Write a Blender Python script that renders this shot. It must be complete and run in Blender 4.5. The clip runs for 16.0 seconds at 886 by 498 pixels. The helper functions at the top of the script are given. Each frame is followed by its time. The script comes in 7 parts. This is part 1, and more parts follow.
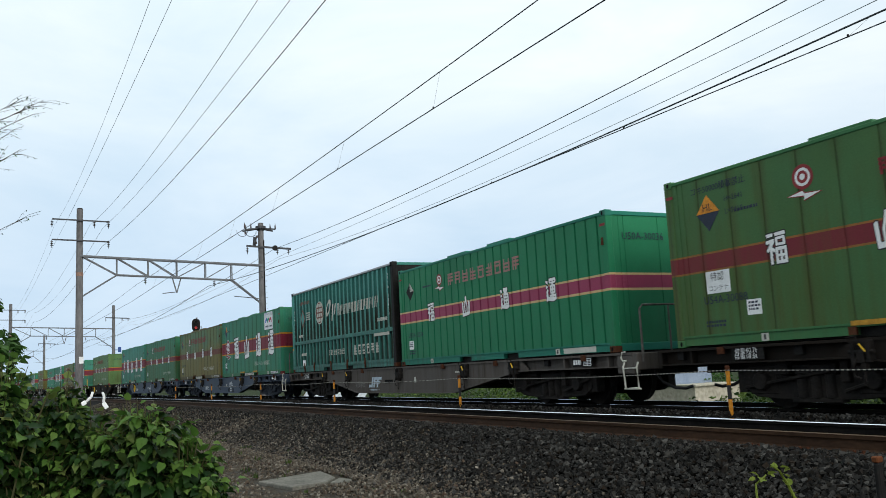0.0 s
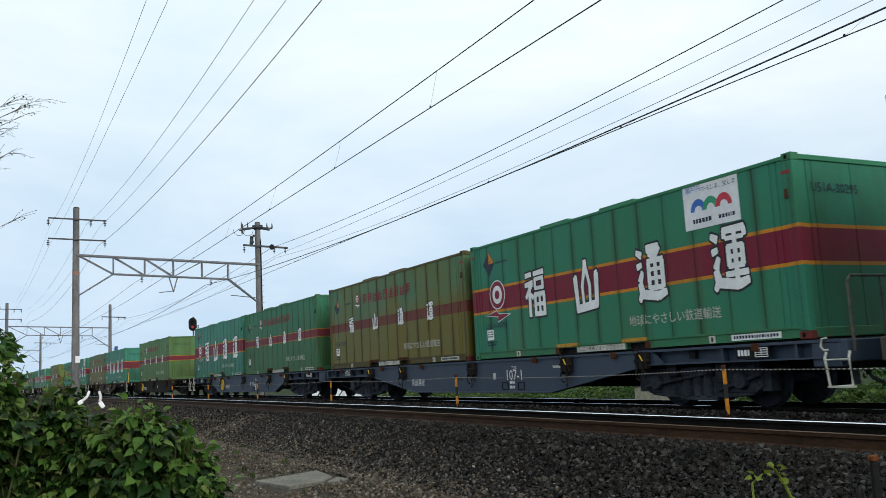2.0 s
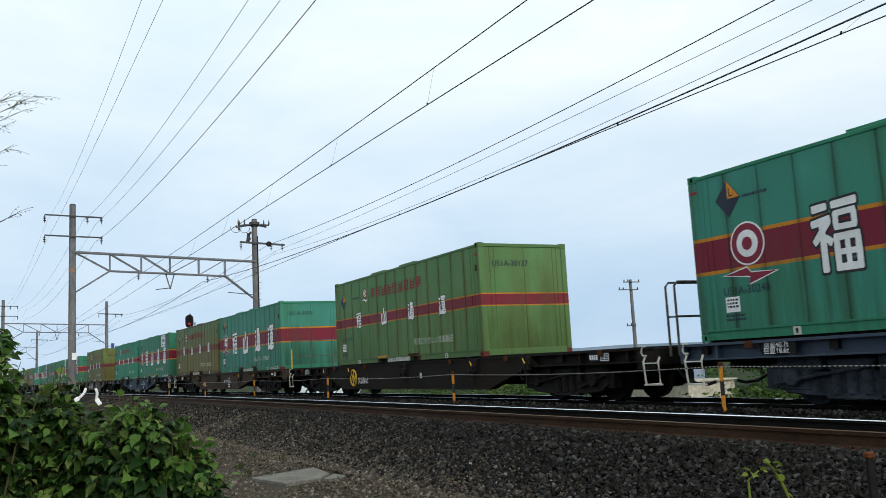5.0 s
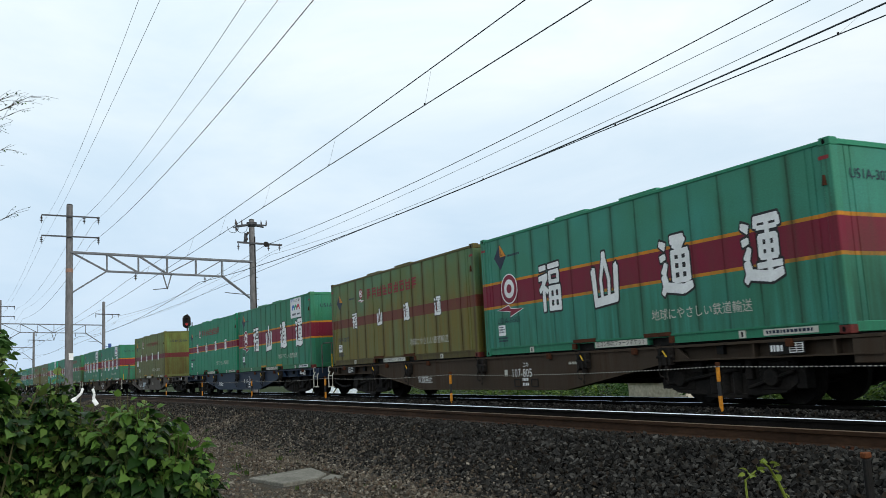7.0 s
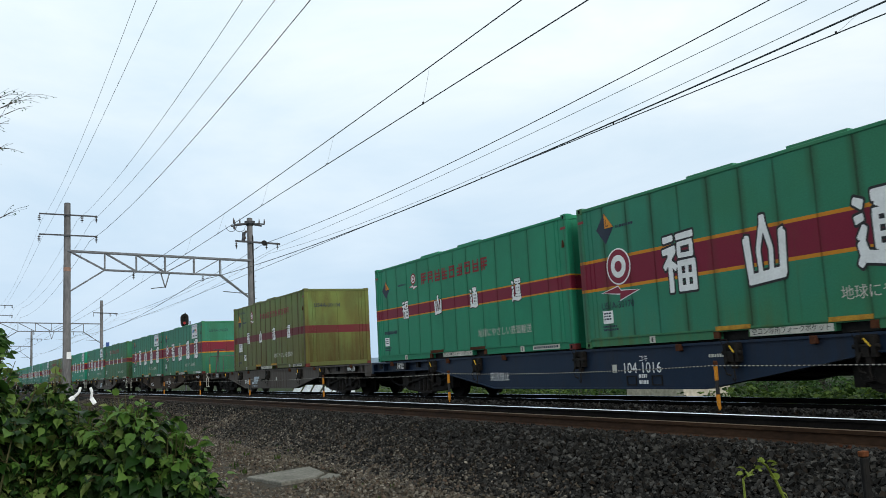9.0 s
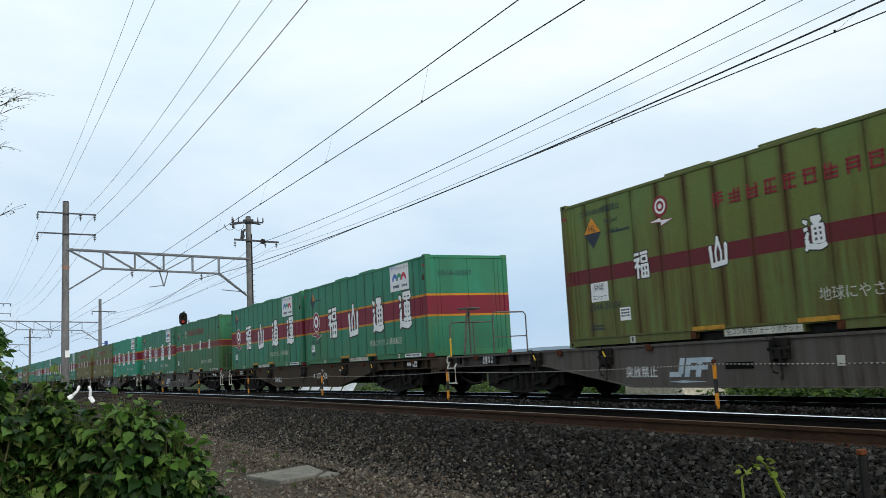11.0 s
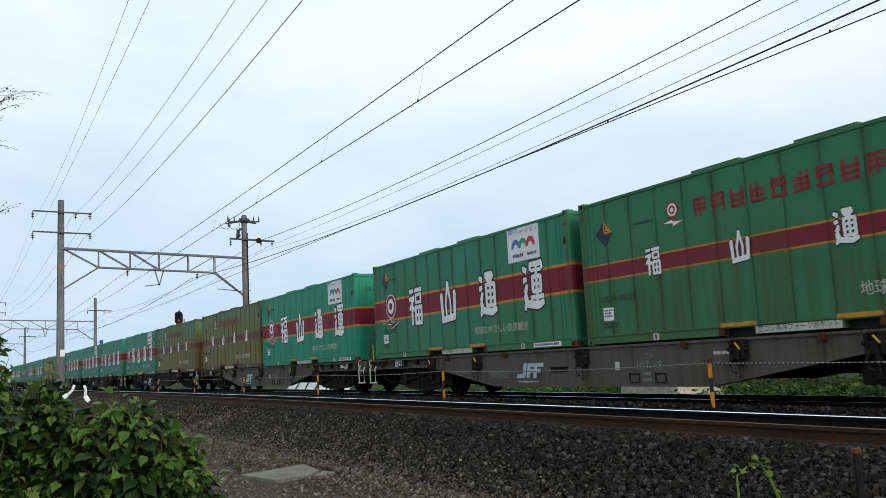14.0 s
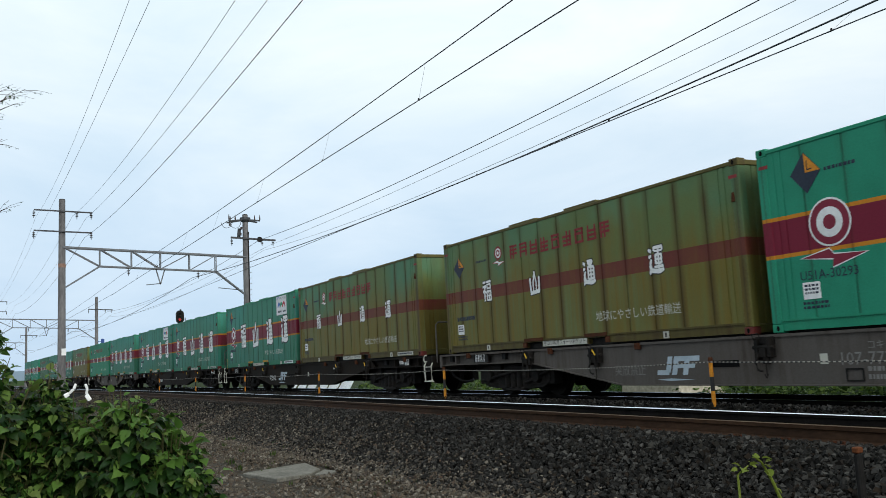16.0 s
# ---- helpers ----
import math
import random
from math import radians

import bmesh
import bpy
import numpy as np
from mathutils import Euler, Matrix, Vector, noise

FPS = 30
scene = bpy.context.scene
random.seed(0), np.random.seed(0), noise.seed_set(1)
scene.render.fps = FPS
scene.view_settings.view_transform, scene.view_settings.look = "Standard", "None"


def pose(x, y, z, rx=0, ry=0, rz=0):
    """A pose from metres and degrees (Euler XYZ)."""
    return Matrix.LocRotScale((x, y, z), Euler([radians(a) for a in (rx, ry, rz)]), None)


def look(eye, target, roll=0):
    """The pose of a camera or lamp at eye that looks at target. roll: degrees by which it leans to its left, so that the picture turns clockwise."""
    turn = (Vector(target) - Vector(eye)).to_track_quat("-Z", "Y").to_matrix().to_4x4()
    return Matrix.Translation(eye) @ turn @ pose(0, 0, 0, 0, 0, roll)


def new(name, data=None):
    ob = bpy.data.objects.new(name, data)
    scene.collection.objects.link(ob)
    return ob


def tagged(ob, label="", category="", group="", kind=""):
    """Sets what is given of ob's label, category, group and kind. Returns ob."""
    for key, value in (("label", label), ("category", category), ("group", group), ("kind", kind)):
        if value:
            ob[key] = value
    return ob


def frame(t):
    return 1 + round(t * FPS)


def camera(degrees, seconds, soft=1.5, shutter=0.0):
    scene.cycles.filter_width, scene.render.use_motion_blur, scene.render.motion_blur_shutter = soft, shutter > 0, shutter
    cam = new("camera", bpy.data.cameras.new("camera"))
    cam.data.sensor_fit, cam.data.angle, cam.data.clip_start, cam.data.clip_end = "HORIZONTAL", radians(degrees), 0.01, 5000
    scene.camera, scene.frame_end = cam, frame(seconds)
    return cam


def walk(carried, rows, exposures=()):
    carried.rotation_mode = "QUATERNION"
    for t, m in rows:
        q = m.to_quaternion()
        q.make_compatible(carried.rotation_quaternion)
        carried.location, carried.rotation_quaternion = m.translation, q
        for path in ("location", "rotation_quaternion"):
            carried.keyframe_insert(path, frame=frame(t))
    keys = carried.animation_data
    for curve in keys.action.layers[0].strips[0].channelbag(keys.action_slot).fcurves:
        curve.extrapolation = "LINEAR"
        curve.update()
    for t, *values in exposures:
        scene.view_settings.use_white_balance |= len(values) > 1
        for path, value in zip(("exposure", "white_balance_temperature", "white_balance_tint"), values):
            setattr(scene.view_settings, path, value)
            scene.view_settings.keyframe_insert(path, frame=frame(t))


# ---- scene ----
import collections

from mathutils.geometry import delaunay_2d_cdt

cam = camera(54.57, 16.0, 0.7, 0.06)

EYE = Vector((0.0, 0.0, 0.872))
# seconds, turn from the line of the track and tilt, in degrees
HEADINGS = (
    (0.0, 26.963, 7.898), (0.5, 26.984, 7.852), (1.0, 27.039, 7.840), (1.5, 27.098, 7.847), (2.0, 27.164, 7.833), (2.5, 27.210, 7.800),
    (3.0, 27.233, 7.764), (3.5, 27.265, 7.719), (4.0, 27.285, 7.668), (6.5, 27.493, 7.634), (7.0, 27.530, 7.636), (7.5, 27.541, 7.607),
    (8.0, 27.566, 7.590), (8.5, 27.613, 7.580), (9.0, 27.651, 7.553), (11.5, 27.755, 7.425), (12.0, 27.795, 7.411), (12.5, 27.846, 7.407),
    (13.0, 27.903, 7.407), (13.5, 27.954, 7.391), (14.0, 28.002, 7.378), (14.5, 28.026, 7.357), (15.0, 27.996, 7.311), (15.5, 27.950, 7.298),
    (16.0, 27.931, 7.309))
LEAN = -3.06


def heading(turn, tilt):
    a, b = radians(turn), radians(tilt)
    way = Vector((-math.cos(a) * math.cos(b), math.sin(a) * math.cos(b), math.sin(b)))
    return look(EYE, EYE + way, LEAN)


walk(cam, [(t, heading(a, b)) for t, a, b in HEADINGS])

# ---- light: an overcast summer sky, sun hidden behind cloud ----
SUN_EL, SUN_AZ = 26.0, 85.0
world = bpy.data.worlds.new("overcast_sky")
scene.world = world
world.use_nodes = True
wn, wl = world.node_tree.nodes, world.node_tree.links
wn.clear()
sky = wn.new("ShaderNodeTexSky")
sky.sky_type, sky.sun_disc = "NISHITA", False
sky.sun_elevation, sky.sun_rotation = radians(SUN_EL), radians(SUN_AZ)
sky.air_density, sky.dust_density = 1.0, 2.0
tc = wn.new("ShaderNodeTexCoord")
mp = wn.new("ShaderNodeMapping")
mp.inputs["Scale"].default_value = (1.0, 1.0, 3.2)
n1 = wn.new("ShaderNodeTexNoise")
n1.inputs["Scale"].default_value, n1.inputs["Detail"].default_value, n1.inputs["Roughness"].default_value = 2.6, 6.0, 0.55
n1.inputs["Distortion"].default_value = 0.4
ramp = wn.new("ShaderNodeValToRGB")
ramp.color_ramp.elements[0].position, ramp.color_ramp.elements[0].color = 0.30, (7.25, 8.6, 9.45, 1)
ramp.color_ramp.elements[1].position, ramp.color_ramp.elements[1].color = 0.66, (9.5, 10.2, 10.35, 1)
mixs = wn.new("ShaderNodeMix")
mixs.data_type = "RGBA"
mixs.inputs["Factor"].default_value = 0.93
bg = wn.new("ShaderNodeBackground")
bg.inputs["Strength"].default_value = 0.095
wo = wn.new("ShaderNodeOutputWorld")
wl.new(tc.outputs["Generated"], mp.inputs["Vector"])
wl.new(mp.outputs["Vector"], n1.inputs["Vector"])
wl.new(n1.outputs["Fac"], ramp.inputs["Fac"])
wl.new(sky.outputs["Color"], mixs.inputs["A"])
wl.new(ramp.outputs["Color"], mixs.inputs["B"])
glow = wn.new("ShaderNodeVectorMath")
glow.operation = "DOT_PRODUCT"
glow.inputs[1].default_value = (-0.75, 0.25, 0.62)
wl.new(tc.outputs["Generated"], glow.inputs[0])
lift = wn.new("ShaderNodeMapRange")
lift.inputs["From Min"].default_value, lift.inputs["From Max"].default_value = 0.45, 1.0
lift.inputs["To Min"].default_value, lift.inputs["To Max"].default_value = 0.95, 1.09
wl.new(glow.outputs["Value"], lift.inputs["Value"])
bright = wn.new("ShaderNodeVectorMath")
bright.operation = "SCALE"
height = wn.new("ShaderNodeSeparateXYZ")
wl.new(tc.outputs["Generated"], height.inputs["Vector"])
low = wn.new("ShaderNodeValToRGB")
low.color_ramp.elements[0].position, low.color_ramp.elements[0].color = 0.04, (0.62, 0.73, 0.88, 1)
low.color_ramp.elements[1].position, low.color_ramp.elements[1].color = 0.36, (1.0, 1.0, 1.0, 1)
crest = low.color_ramp.elements.new(1.0)
crest.color = (1.22, 1.22, 1.2, 1)
wl.new(height.outputs["Z"], low.inputs["Fac"])
tint = wn.new("ShaderNodeMix")
tint.data_type, tint.blend_type = "RGBA", "MULTIPLY"
tint.inputs["Factor"].default_value = 1.0
wl.new(mixs.outputs["Result"], tint.inputs["A"])
wl.new(low.outputs["Color"], tint.inputs["B"])
wl.new(tint.outputs["Result"], bright.inputs[0])
wl.new(lift.outputs["Result"], bright.inputs["Scale"])
wl.new(bright.outputs["Vector"], bg.inputs["Color"])
wl.new(bg.outputs["Background"], wo.inputs["Surface"])

sun_data = bpy.data.lights.new("sun", "SUN")
sun_data.energy, sun_data.angle, sun_data.color = 1.8, radians(40), (1.0, 0.97, 0.92)
sun = new("sun", sun_data)
sun.matrix_world = look((89, 8, 44), (0, 0, 0))
scene.view_settings.exposure = 0.12


# ---- mesh helpers ----
class Shape:
    """Collects plain geometry and turns it into one mesh."""

    def __init__(self):
        self.v, self.f = [], []

    def add(self, verts, faces):
        n = len(self.v)
        self.v += [tuple(p) for p in verts]
        self.f += [tuple(n + i for i in f) for f in faces]
        return self

    def box(self, x0, x1, y0, y1, z0, z1):
        return self.add([(x, y, z) for x in (x0, x1) for y in (y0, y1) for z in (z0, z1)],
                        [(0, 1, 3, 2), (4, 6, 7, 5), (0, 4, 5, 1), (2, 3, 7, 6), (0, 2, 6, 4), (1, 5, 7, 3)])

    def bar(self, a, b, w, d, up=(0, 0, 1)):
        """A rectangular bar from a to b, w across and d deep."""
        a, b = Vector(a), Vector(b)
        t = (b - a).normalized()
        s = t.cross(Vector(up))
        s = s.normalized() if s.length > 1e-4 else Vector((1, 0, 0))
        u = s.cross(t).normalized()
        q = [s * i * w / 2 + u * j * d / 2 for i, j in ((-1, -1), (1, -1), (1, 1), (-1, 1))]
        return self.add([a + o for o in q] + [b + o for o in q],
                        [(3, 2, 1, 0), (4, 5, 6, 7)] + [(i, (i + 1) % 4, 4 + (i + 1) % 4, 4 + i) for i in range(4)])

    def tube(self, path, radii, n=8, caps=True):
        """A round tube along points; radii is one number or one for each point."""
        path = [Vector(p) for p in path]
        if not isinstance(radii, (list, tuple)):
            radii = [radii] * len(path)
        rings = []
        for i, p in enumerate(path):
            t = (path[min(i + 1, len(path) - 1)] - path[max(i - 1, 0)]).normalized()
            s = t.cross(Vector((0, 0, 1)))
            s = s.normalized() if s.length > 1e-3 else Vector((1, 0, 0))
            u = s.cross(t).normalized()
            rings.append([p + (s * math.cos(2 * math.pi * j / n) + u * math.sin(2 * math.pi * j / n)) * radii[i] for j in range(n)])
        faces = [(i * n + j, i * n + (j + 1) % n, (i + 1) * n + (j + 1) % n, (i + 1) * n + j)
                 for i in range(len(path) - 1) for j in range(n)]
        if caps:
            faces += [tuple(range(n - 1, -1, -1)), tuple((len(path) - 1) * n + j for j in range(n))]
        return self.add([v for r in rings for v in r], faces)

    def prism(self, poly, y0, y1):
        """A polygon in x and z, pushed from y0 to y1."""
        n = len(poly)
        return self.add([(x, y0, z) for x, z in poly] + [(x, y1, z) for x, z in poly],
                        [tuple(range(n)), tuple(range(2 * n - 1, n - 1, -1))]
                        + [(i, n + i, n + (i + 1) % n, (i + 1) % n) for i in range(n)])

    def sweep(self, section, stations):
        """A closed section (y, z) swept along stations, each a function's (x, dy, dz)."""
        n = len(section)
        verts = [(x, y + dy, z + dz) for x, dy, dz in stations for y, z in section]
        faces = [(i * n + j, i * n + (j + 1) % n, (i + 1) * n + (j + 1) % n, (i + 1) * n + j)
                 for i in range(len(stations) - 1) for j in range(n)]
        m = (len(stations) - 1) * n
        return self.add(verts, faces + [tuple(range(n - 1, -1, -1)), tuple(m + j for j in range(n))])

    def mesh(self, name, bevel=0.0, smooth=False):
        me = bpy.data.meshes.new(name)
        me.from_pydata(self.v, [], self.f)
        bm = bmesh.new()
        bm.from_mesh(me)
        bmesh.ops.recalc_face_normals(bm, faces=bm.faces)
        if bevel:
            edges = [e for e in bm.edges if len(e.link_faces) == 2 and e.calc_face_angle(0) > 0.5]
            bmesh.ops.bevel(bm, geom=edges, offset=bevel, segments=1, affect="EDGES", clamp_overlap=True)
        bm.to_mesh(me)
        bm.free()
        if smooth:
            me.polygons.foreach_set("use_smooth", [True] * len(me.polygons))
        return me


def part(name, shape, material, parent=None, label="", bevel=0.0, smooth=False):
    """Links a Shape or a mesh as one object, under parent if there is one."""
    me = shape.mesh(name, bevel, smooth) if isinstance(shape, Shape) else shape
    if not me.materials:
        me.materials.append(material)
    ob = new(name, me)
    if me.materials[0] != material:
        ob.material_slots[0].link = "OBJECT"
        ob.material_slots[0].material = material
    ob.parent = parent
    if label:
        tagged(ob, label)
    return ob


def thing(name, label, category, group="", kind=""):
    return tagged(new(name), label, category, group, kind)


# ---- materials ----
def material(name, rough=0.7, metal=0.0):
    m = bpy.data.materials.new(name)
    m.use_nodes = True
    bsdf = m.node_tree.nodes["Principled BSDF"]
    bsdf.inputs["Roughness"].default_value, bsdf.inputs["Metallic"].default_value = rough, metal
    return m, m.node_tree.nodes, m.node_tree.links, bsdf


def noise_at(nodes, links, scale, detail=4.0, stretch=(1, 1, 1), coords="Object", rough=0.6):
    c, mapping, n = nodes.new("ShaderNodeTexCoord"), nodes.new("ShaderNodeMapping"), nodes.new("ShaderNodeTexNoise")
    mapping.inputs["Scale"].default_value = stretch
    n.inputs["Scale"].default_value, n.inputs["Detail"].default_value, n.inputs["Roughness"].default_value = scale, detail, rough
    links.new(c.outputs[coords], mapping.inputs["Vector"])
    links.new(mapping.outputs["Vector"], n.inputs["Vector"])
    return n


def ramp_of(nodes, links, source, stops):
    r = nodes.new("ShaderNodeValToRGB")
    e = r.color_ramp.elements
    while len(e) < len(stops):
        e.new(0.5)
    for el, (p, c) in zip(e, stops):
        el.position = p
        el.color = (c, c, c, 1) if isinstance(c, (int, float)) else (*c, 1)
    links.new(source, r.inputs["Fac"])
    return r


def mix_of(nodes, links, fac, a, b):
    m = nodes.new("ShaderNodeMix")
    m.data_type = "RGBA"
    for key, v in (("Factor", fac), ("A", a), ("B", b)):
        if isinstance(v, bpy.types.NodeSocket):
            links.new(v, m.inputs[key])
        elif isinstance(v, (int, float)):
            m.inputs[key].default_value = v
        else:
            m.inputs[key].default_value = (*v, 1)
    return m.outputs["Result"]


def bump_of(nodes, links, bsdf, source, strength, distance):
    b = nodes.new("ShaderNodeBump")
    b.inputs["Strength"].default_value, b.inputs["Distance"].default_value = strength, distance
    links.new(source, b.inputs["Height"])
    links.new(b.outputs["Normal"], bsdf.inputs["Normal"])


def mottled(name, stops, scale, rough=0.8, metal=0.0, fine=8.0, bump=0.3, depth=0.005, stretch=(1, 1, 1), vary=0.0, coords="Object", spec=None):
    """A surface whose colour wanders between stops, with finer grain over it."""
    m, nodes, links, bsdf = material(name, rough, metal)
    big = noise_at(nodes, links, scale, 4, stretch, coords)
    small = noise_at(nodes, links, scale * fine, 3, stretch, coords)
    col = ramp_of(nodes, links, big.outputs["Fac"], stops).outputs["Color"]
    grain = ramp_of(nodes, links, small.outputs["Fac"], [(0.25, 0.6), (0.75, 1.25)]).outputs["Color"]
    mul = nodes.new("ShaderNodeMix")
    mul.data_type, mul.blend_type = "RGBA", "MULTIPLY"
    mul.inputs["Factor"].default_value = 0.8 if bump else 0.2
    links.new(col, mul.inputs["A"])
    links.new(grain, mul.inputs["B"])
    out = mul.outputs["Result"]
    if vary:
        info, hsv, mr = nodes.new("ShaderNodeObjectInfo"), nodes.new("ShaderNodeHueSaturation"), nodes.new("ShaderNodeMapRange")
        mr.inputs["To Min"].default_value, mr.inputs["To Max"].default_value = 1 - vary, 1 + vary
        links.new(info.outputs["Random"], mr.inputs["Value"])
        links.new(mr.outputs["Result"], hsv.inputs["Value"])
        links.new(out, hsv.inputs["Color"])
        out = hsv.outputs["Color"]
    links.new(out, bsdf.inputs["Base Color"])
    bsdf.inputs["Specular IOR Level"].default_value = spec if spec is not None else 0.12 if rough > 0.7 else 0.3
    bump_of(nodes, links, bsdf, small.outputs["Fac"], bump, depth)
    return m


def islands(name, colours, rough=0.85, grain=60.0, spec=0.3):
    """For joined pieces: each piece takes its own tone."""
    m, nodes, links, bsdf = material(name, rough)
    geo = nodes.new("ShaderNodeNewGeometry")
    col = ramp_of(nodes, links, geo.outputs["Random Per Island"], [(i / max(1, len(colours) - 1), c) for i, c in enumerate(colours)])
    n = noise_at(nodes, links, grain, 3)
    g = ramp_of(nodes, links, n.outputs["Fac"], [(0.3, 0.65), (0.7, 1.3)])
    mul = nodes.new("ShaderNodeMix")
    mul.data_type, mul.blend_type = "RGBA", "MULTIPLY"
    mul.inputs["Factor"].default_value = 0.8
    links.new(col.outputs["Color"], mul.inputs["A"])
    links.new(g.outputs["Color"], mul.inputs["B"])
    links.new(mul.outputs["Result"], bsdf.inputs["Base Color"])
    bsdf.inputs["Specular IOR Level"].default_value = spec
    return m


def leafy(name, colours, rough=0.5, thin=0.25):
    """Leaves: tones vary from leaf to leaf, some light passes through."""
    m, nodes, links, bsdf = material(name, rough)
    geo = nodes.new("ShaderNodeNewGeometry")
    info = nodes.new("ShaderNodeObjectInfo")
    add = nodes.new("ShaderNodeMath")
    add.operation = "ADD"
    links.new(geo.outputs["Random Per Island"], add.inputs[0])
    links.new(info.outputs["Random"], add.inputs[1])
    fr = nodes.new("ShaderNodeMath")
    fr.operation = "FRACT"
    links.new(add.outputs[0], fr.inputs[0])
    col = ramp_of(nodes, links, fr.outputs[0], [(i / max(1, len(colours) - 1), c) for i, c in enumerate(colours)])
    links.new(col.outputs["Color"], bsdf.inputs["Base Color"])
    bsdf.inputs["Specular IOR Level"].default_value = 0.12
    tr = nodes.new("ShaderNodeBsdfTranslucent")
    links.new(col.outputs["Color"], tr.inputs["Color"])
    ms = nodes.new("ShaderNodeMixShader")
    ms.inputs["Fac"].default_value = thin
    links.new(bsdf.outputs["BSDF"], ms.inputs[1])
    links.new(tr.outputs["BSDF"], ms.inputs[2])
    links.new(ms.outputs["Shader"], nodes["Material Output"].inputs["Surface"])
    return m


def paint(name, base, dirt, amount, bands=(), rough=0.55, under=None, low=0.35, weep=None):
    """Weathered container paint. bands: (low, high, colour) heights of painted stripes; under: a second tone that shows in broad patches."""
    m, nodes, links, bsdf = material(name, rough)
    info, shift = nodes.new("ShaderNodeObjectInfo"), nodes.new("ShaderNodeVectorMath")
    coord, sep = nodes.new("ShaderNodeTexCoord"), nodes.new("ShaderNodeSeparateXYZ")
    shift.operation = "ADD"
    links.new(coord.outputs["Object"], shift.inputs[0])
    links.new(info.outputs["Color"], shift.inputs[1])
    links.new(coord.outputs["Object"], sep.inputs["Vector"])

    def grain(scale, detail, stretch=(1, 1, 1)):
        mapping, n = nodes.new("ShaderNodeMapping"), nodes.new("ShaderNodeTexNoise")
        mapping.inputs["Scale"].default_value = stretch
        n.inputs["Scale"].default_value, n.inputs["Detail"].default_value, n.inputs["Roughness"].default_value = scale, detail, 0.6
        links.new(shift.outputs["Vector"], mapping.inputs["Vector"])
        links.new(mapping.outputs["Vector"], n.inputs["Vector"])
        return n.outputs["Fac"]

    def maths(op, a, b):
        n = nodes.new("ShaderNodeMath")
        n.operation = op
        for k, v in enumerate((a, b)):
            if isinstance(v, bpy.types.NodeSocket):
                links.new(v, n.inputs[k])
            else:
                n.inputs[k].default_value = v
        return n.outputs[0]

    wide, patchy, streak, fine = grain(0.45, 3), grain(0.9, 5, (1, 1, 0.7)), grain(3.2, 5, (2.4, 2.4, 0.13)), grain(42.0, 4)
    col = ramp_of(nodes, links, patchy, [(0.3, tuple(c * 0.84 for c in base)), (0.72, tuple(min(1, c * 1.2) for c in base))]).outputs["Color"]
    if under:
        col = mix_of(nodes, links, ramp_of(nodes, links, wide, [(0.40, 0.0), (0.62, 0.85)]).outputs["Color"], col, under)
    for lo, hi, colour in bands:
        inside = maths("MULTIPLY", maths("GREATER_THAN", sep.outputs["Z"], lo), maths("LESS_THAN", sep.outputs["Z"], hi))
        col = mix_of(nodes, links, inside, col, colour)
    # dirt colour: broad patches, denser low on the walls, broken by runs of dirty water
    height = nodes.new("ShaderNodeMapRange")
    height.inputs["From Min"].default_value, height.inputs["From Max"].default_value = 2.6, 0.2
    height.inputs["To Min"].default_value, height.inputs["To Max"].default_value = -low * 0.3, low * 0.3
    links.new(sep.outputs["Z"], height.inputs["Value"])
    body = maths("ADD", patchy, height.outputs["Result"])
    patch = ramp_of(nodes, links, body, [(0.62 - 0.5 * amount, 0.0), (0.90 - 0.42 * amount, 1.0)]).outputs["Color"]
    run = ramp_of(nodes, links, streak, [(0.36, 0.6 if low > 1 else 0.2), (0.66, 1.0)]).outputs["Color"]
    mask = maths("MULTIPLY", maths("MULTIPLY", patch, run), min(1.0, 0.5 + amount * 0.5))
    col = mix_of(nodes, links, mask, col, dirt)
    if weep:
        # runs of rust down from the joints between the panels, every 0.658 m
        colour, share = weep
        beat = maths("FRACT", maths("MULTIPLY", maths("ADD", sep.outputs["X"], 3.95 + 0.329), 1 / 0.658), 0.0)
        off = maths("ABSOLUTE", maths("SUBTRACT", maths("ADD", beat, maths("MULTIPLY", maths("SUBTRACT", fine, 0.5), 0.10)), 0.5), 0.0)
        near = ramp_of(nodes, links, off, [(0.03, 1.0), (0.20, 0.0)]).outputs["Color"]
        some = ramp_of(nodes, links, grain(1.3, 3, (1.0, 1.0, 0.35)), [(0.36, 0.0), (0.58, share)]).outputs["Color"]
        col = mix_of(nodes, links, maths("MULTIPLY", near, some), col, colour)
        line = ramp_of(nodes, links, off, [(0.012, 0.35), (0.034, 0.0)]).outputs["Color"]
        col = mix_of(nodes, links, line, col, (colour[1] * 0.55, colour[1] * 0.5, colour[1] * 0.3))
    # soot and brake dust gathered on the leading end
    soot = maths("MULTIPLY", maths("GREATER_THAN", sep.outputs["X"], 4.62), ramp_of(nodes, links, maths("ADD", grain(0.8, 4, (1, 1, 0.6)), height.outputs["Result"]), [(0.45, 0.0), (0.75, min(0.45, 0.8 * amount))]).outputs["Color"])
    for lo, hi, colour in bands[-1:]:
        inside = maths("MULTIPLY", maths("GREATER_THAN", sep.outputs["Z"], lo), maths("LESS_THAN", sep.outputs["Z"], hi))
        col = mix_of(nodes, links, maths("MULTIPLY", inside, 0.6), col, colour)
    if bands:
        col = mix_of(nodes, links, soot, col, tuple(c * 0.5 for c in dirt))
    dark = ramp_of(nodes, links, streak, [(0.66, 0.0), (0.80, 0.55 * (0.4 + amount))]).outputs["Color"]
    col = mix_of(nodes, links, dark, col, tuple(c * 0.45 for c in dirt))
    mul = nodes.new("ShaderNodeMix")
    mul.data_type, mul.blend_type = "RGBA", "MULTIPLY"
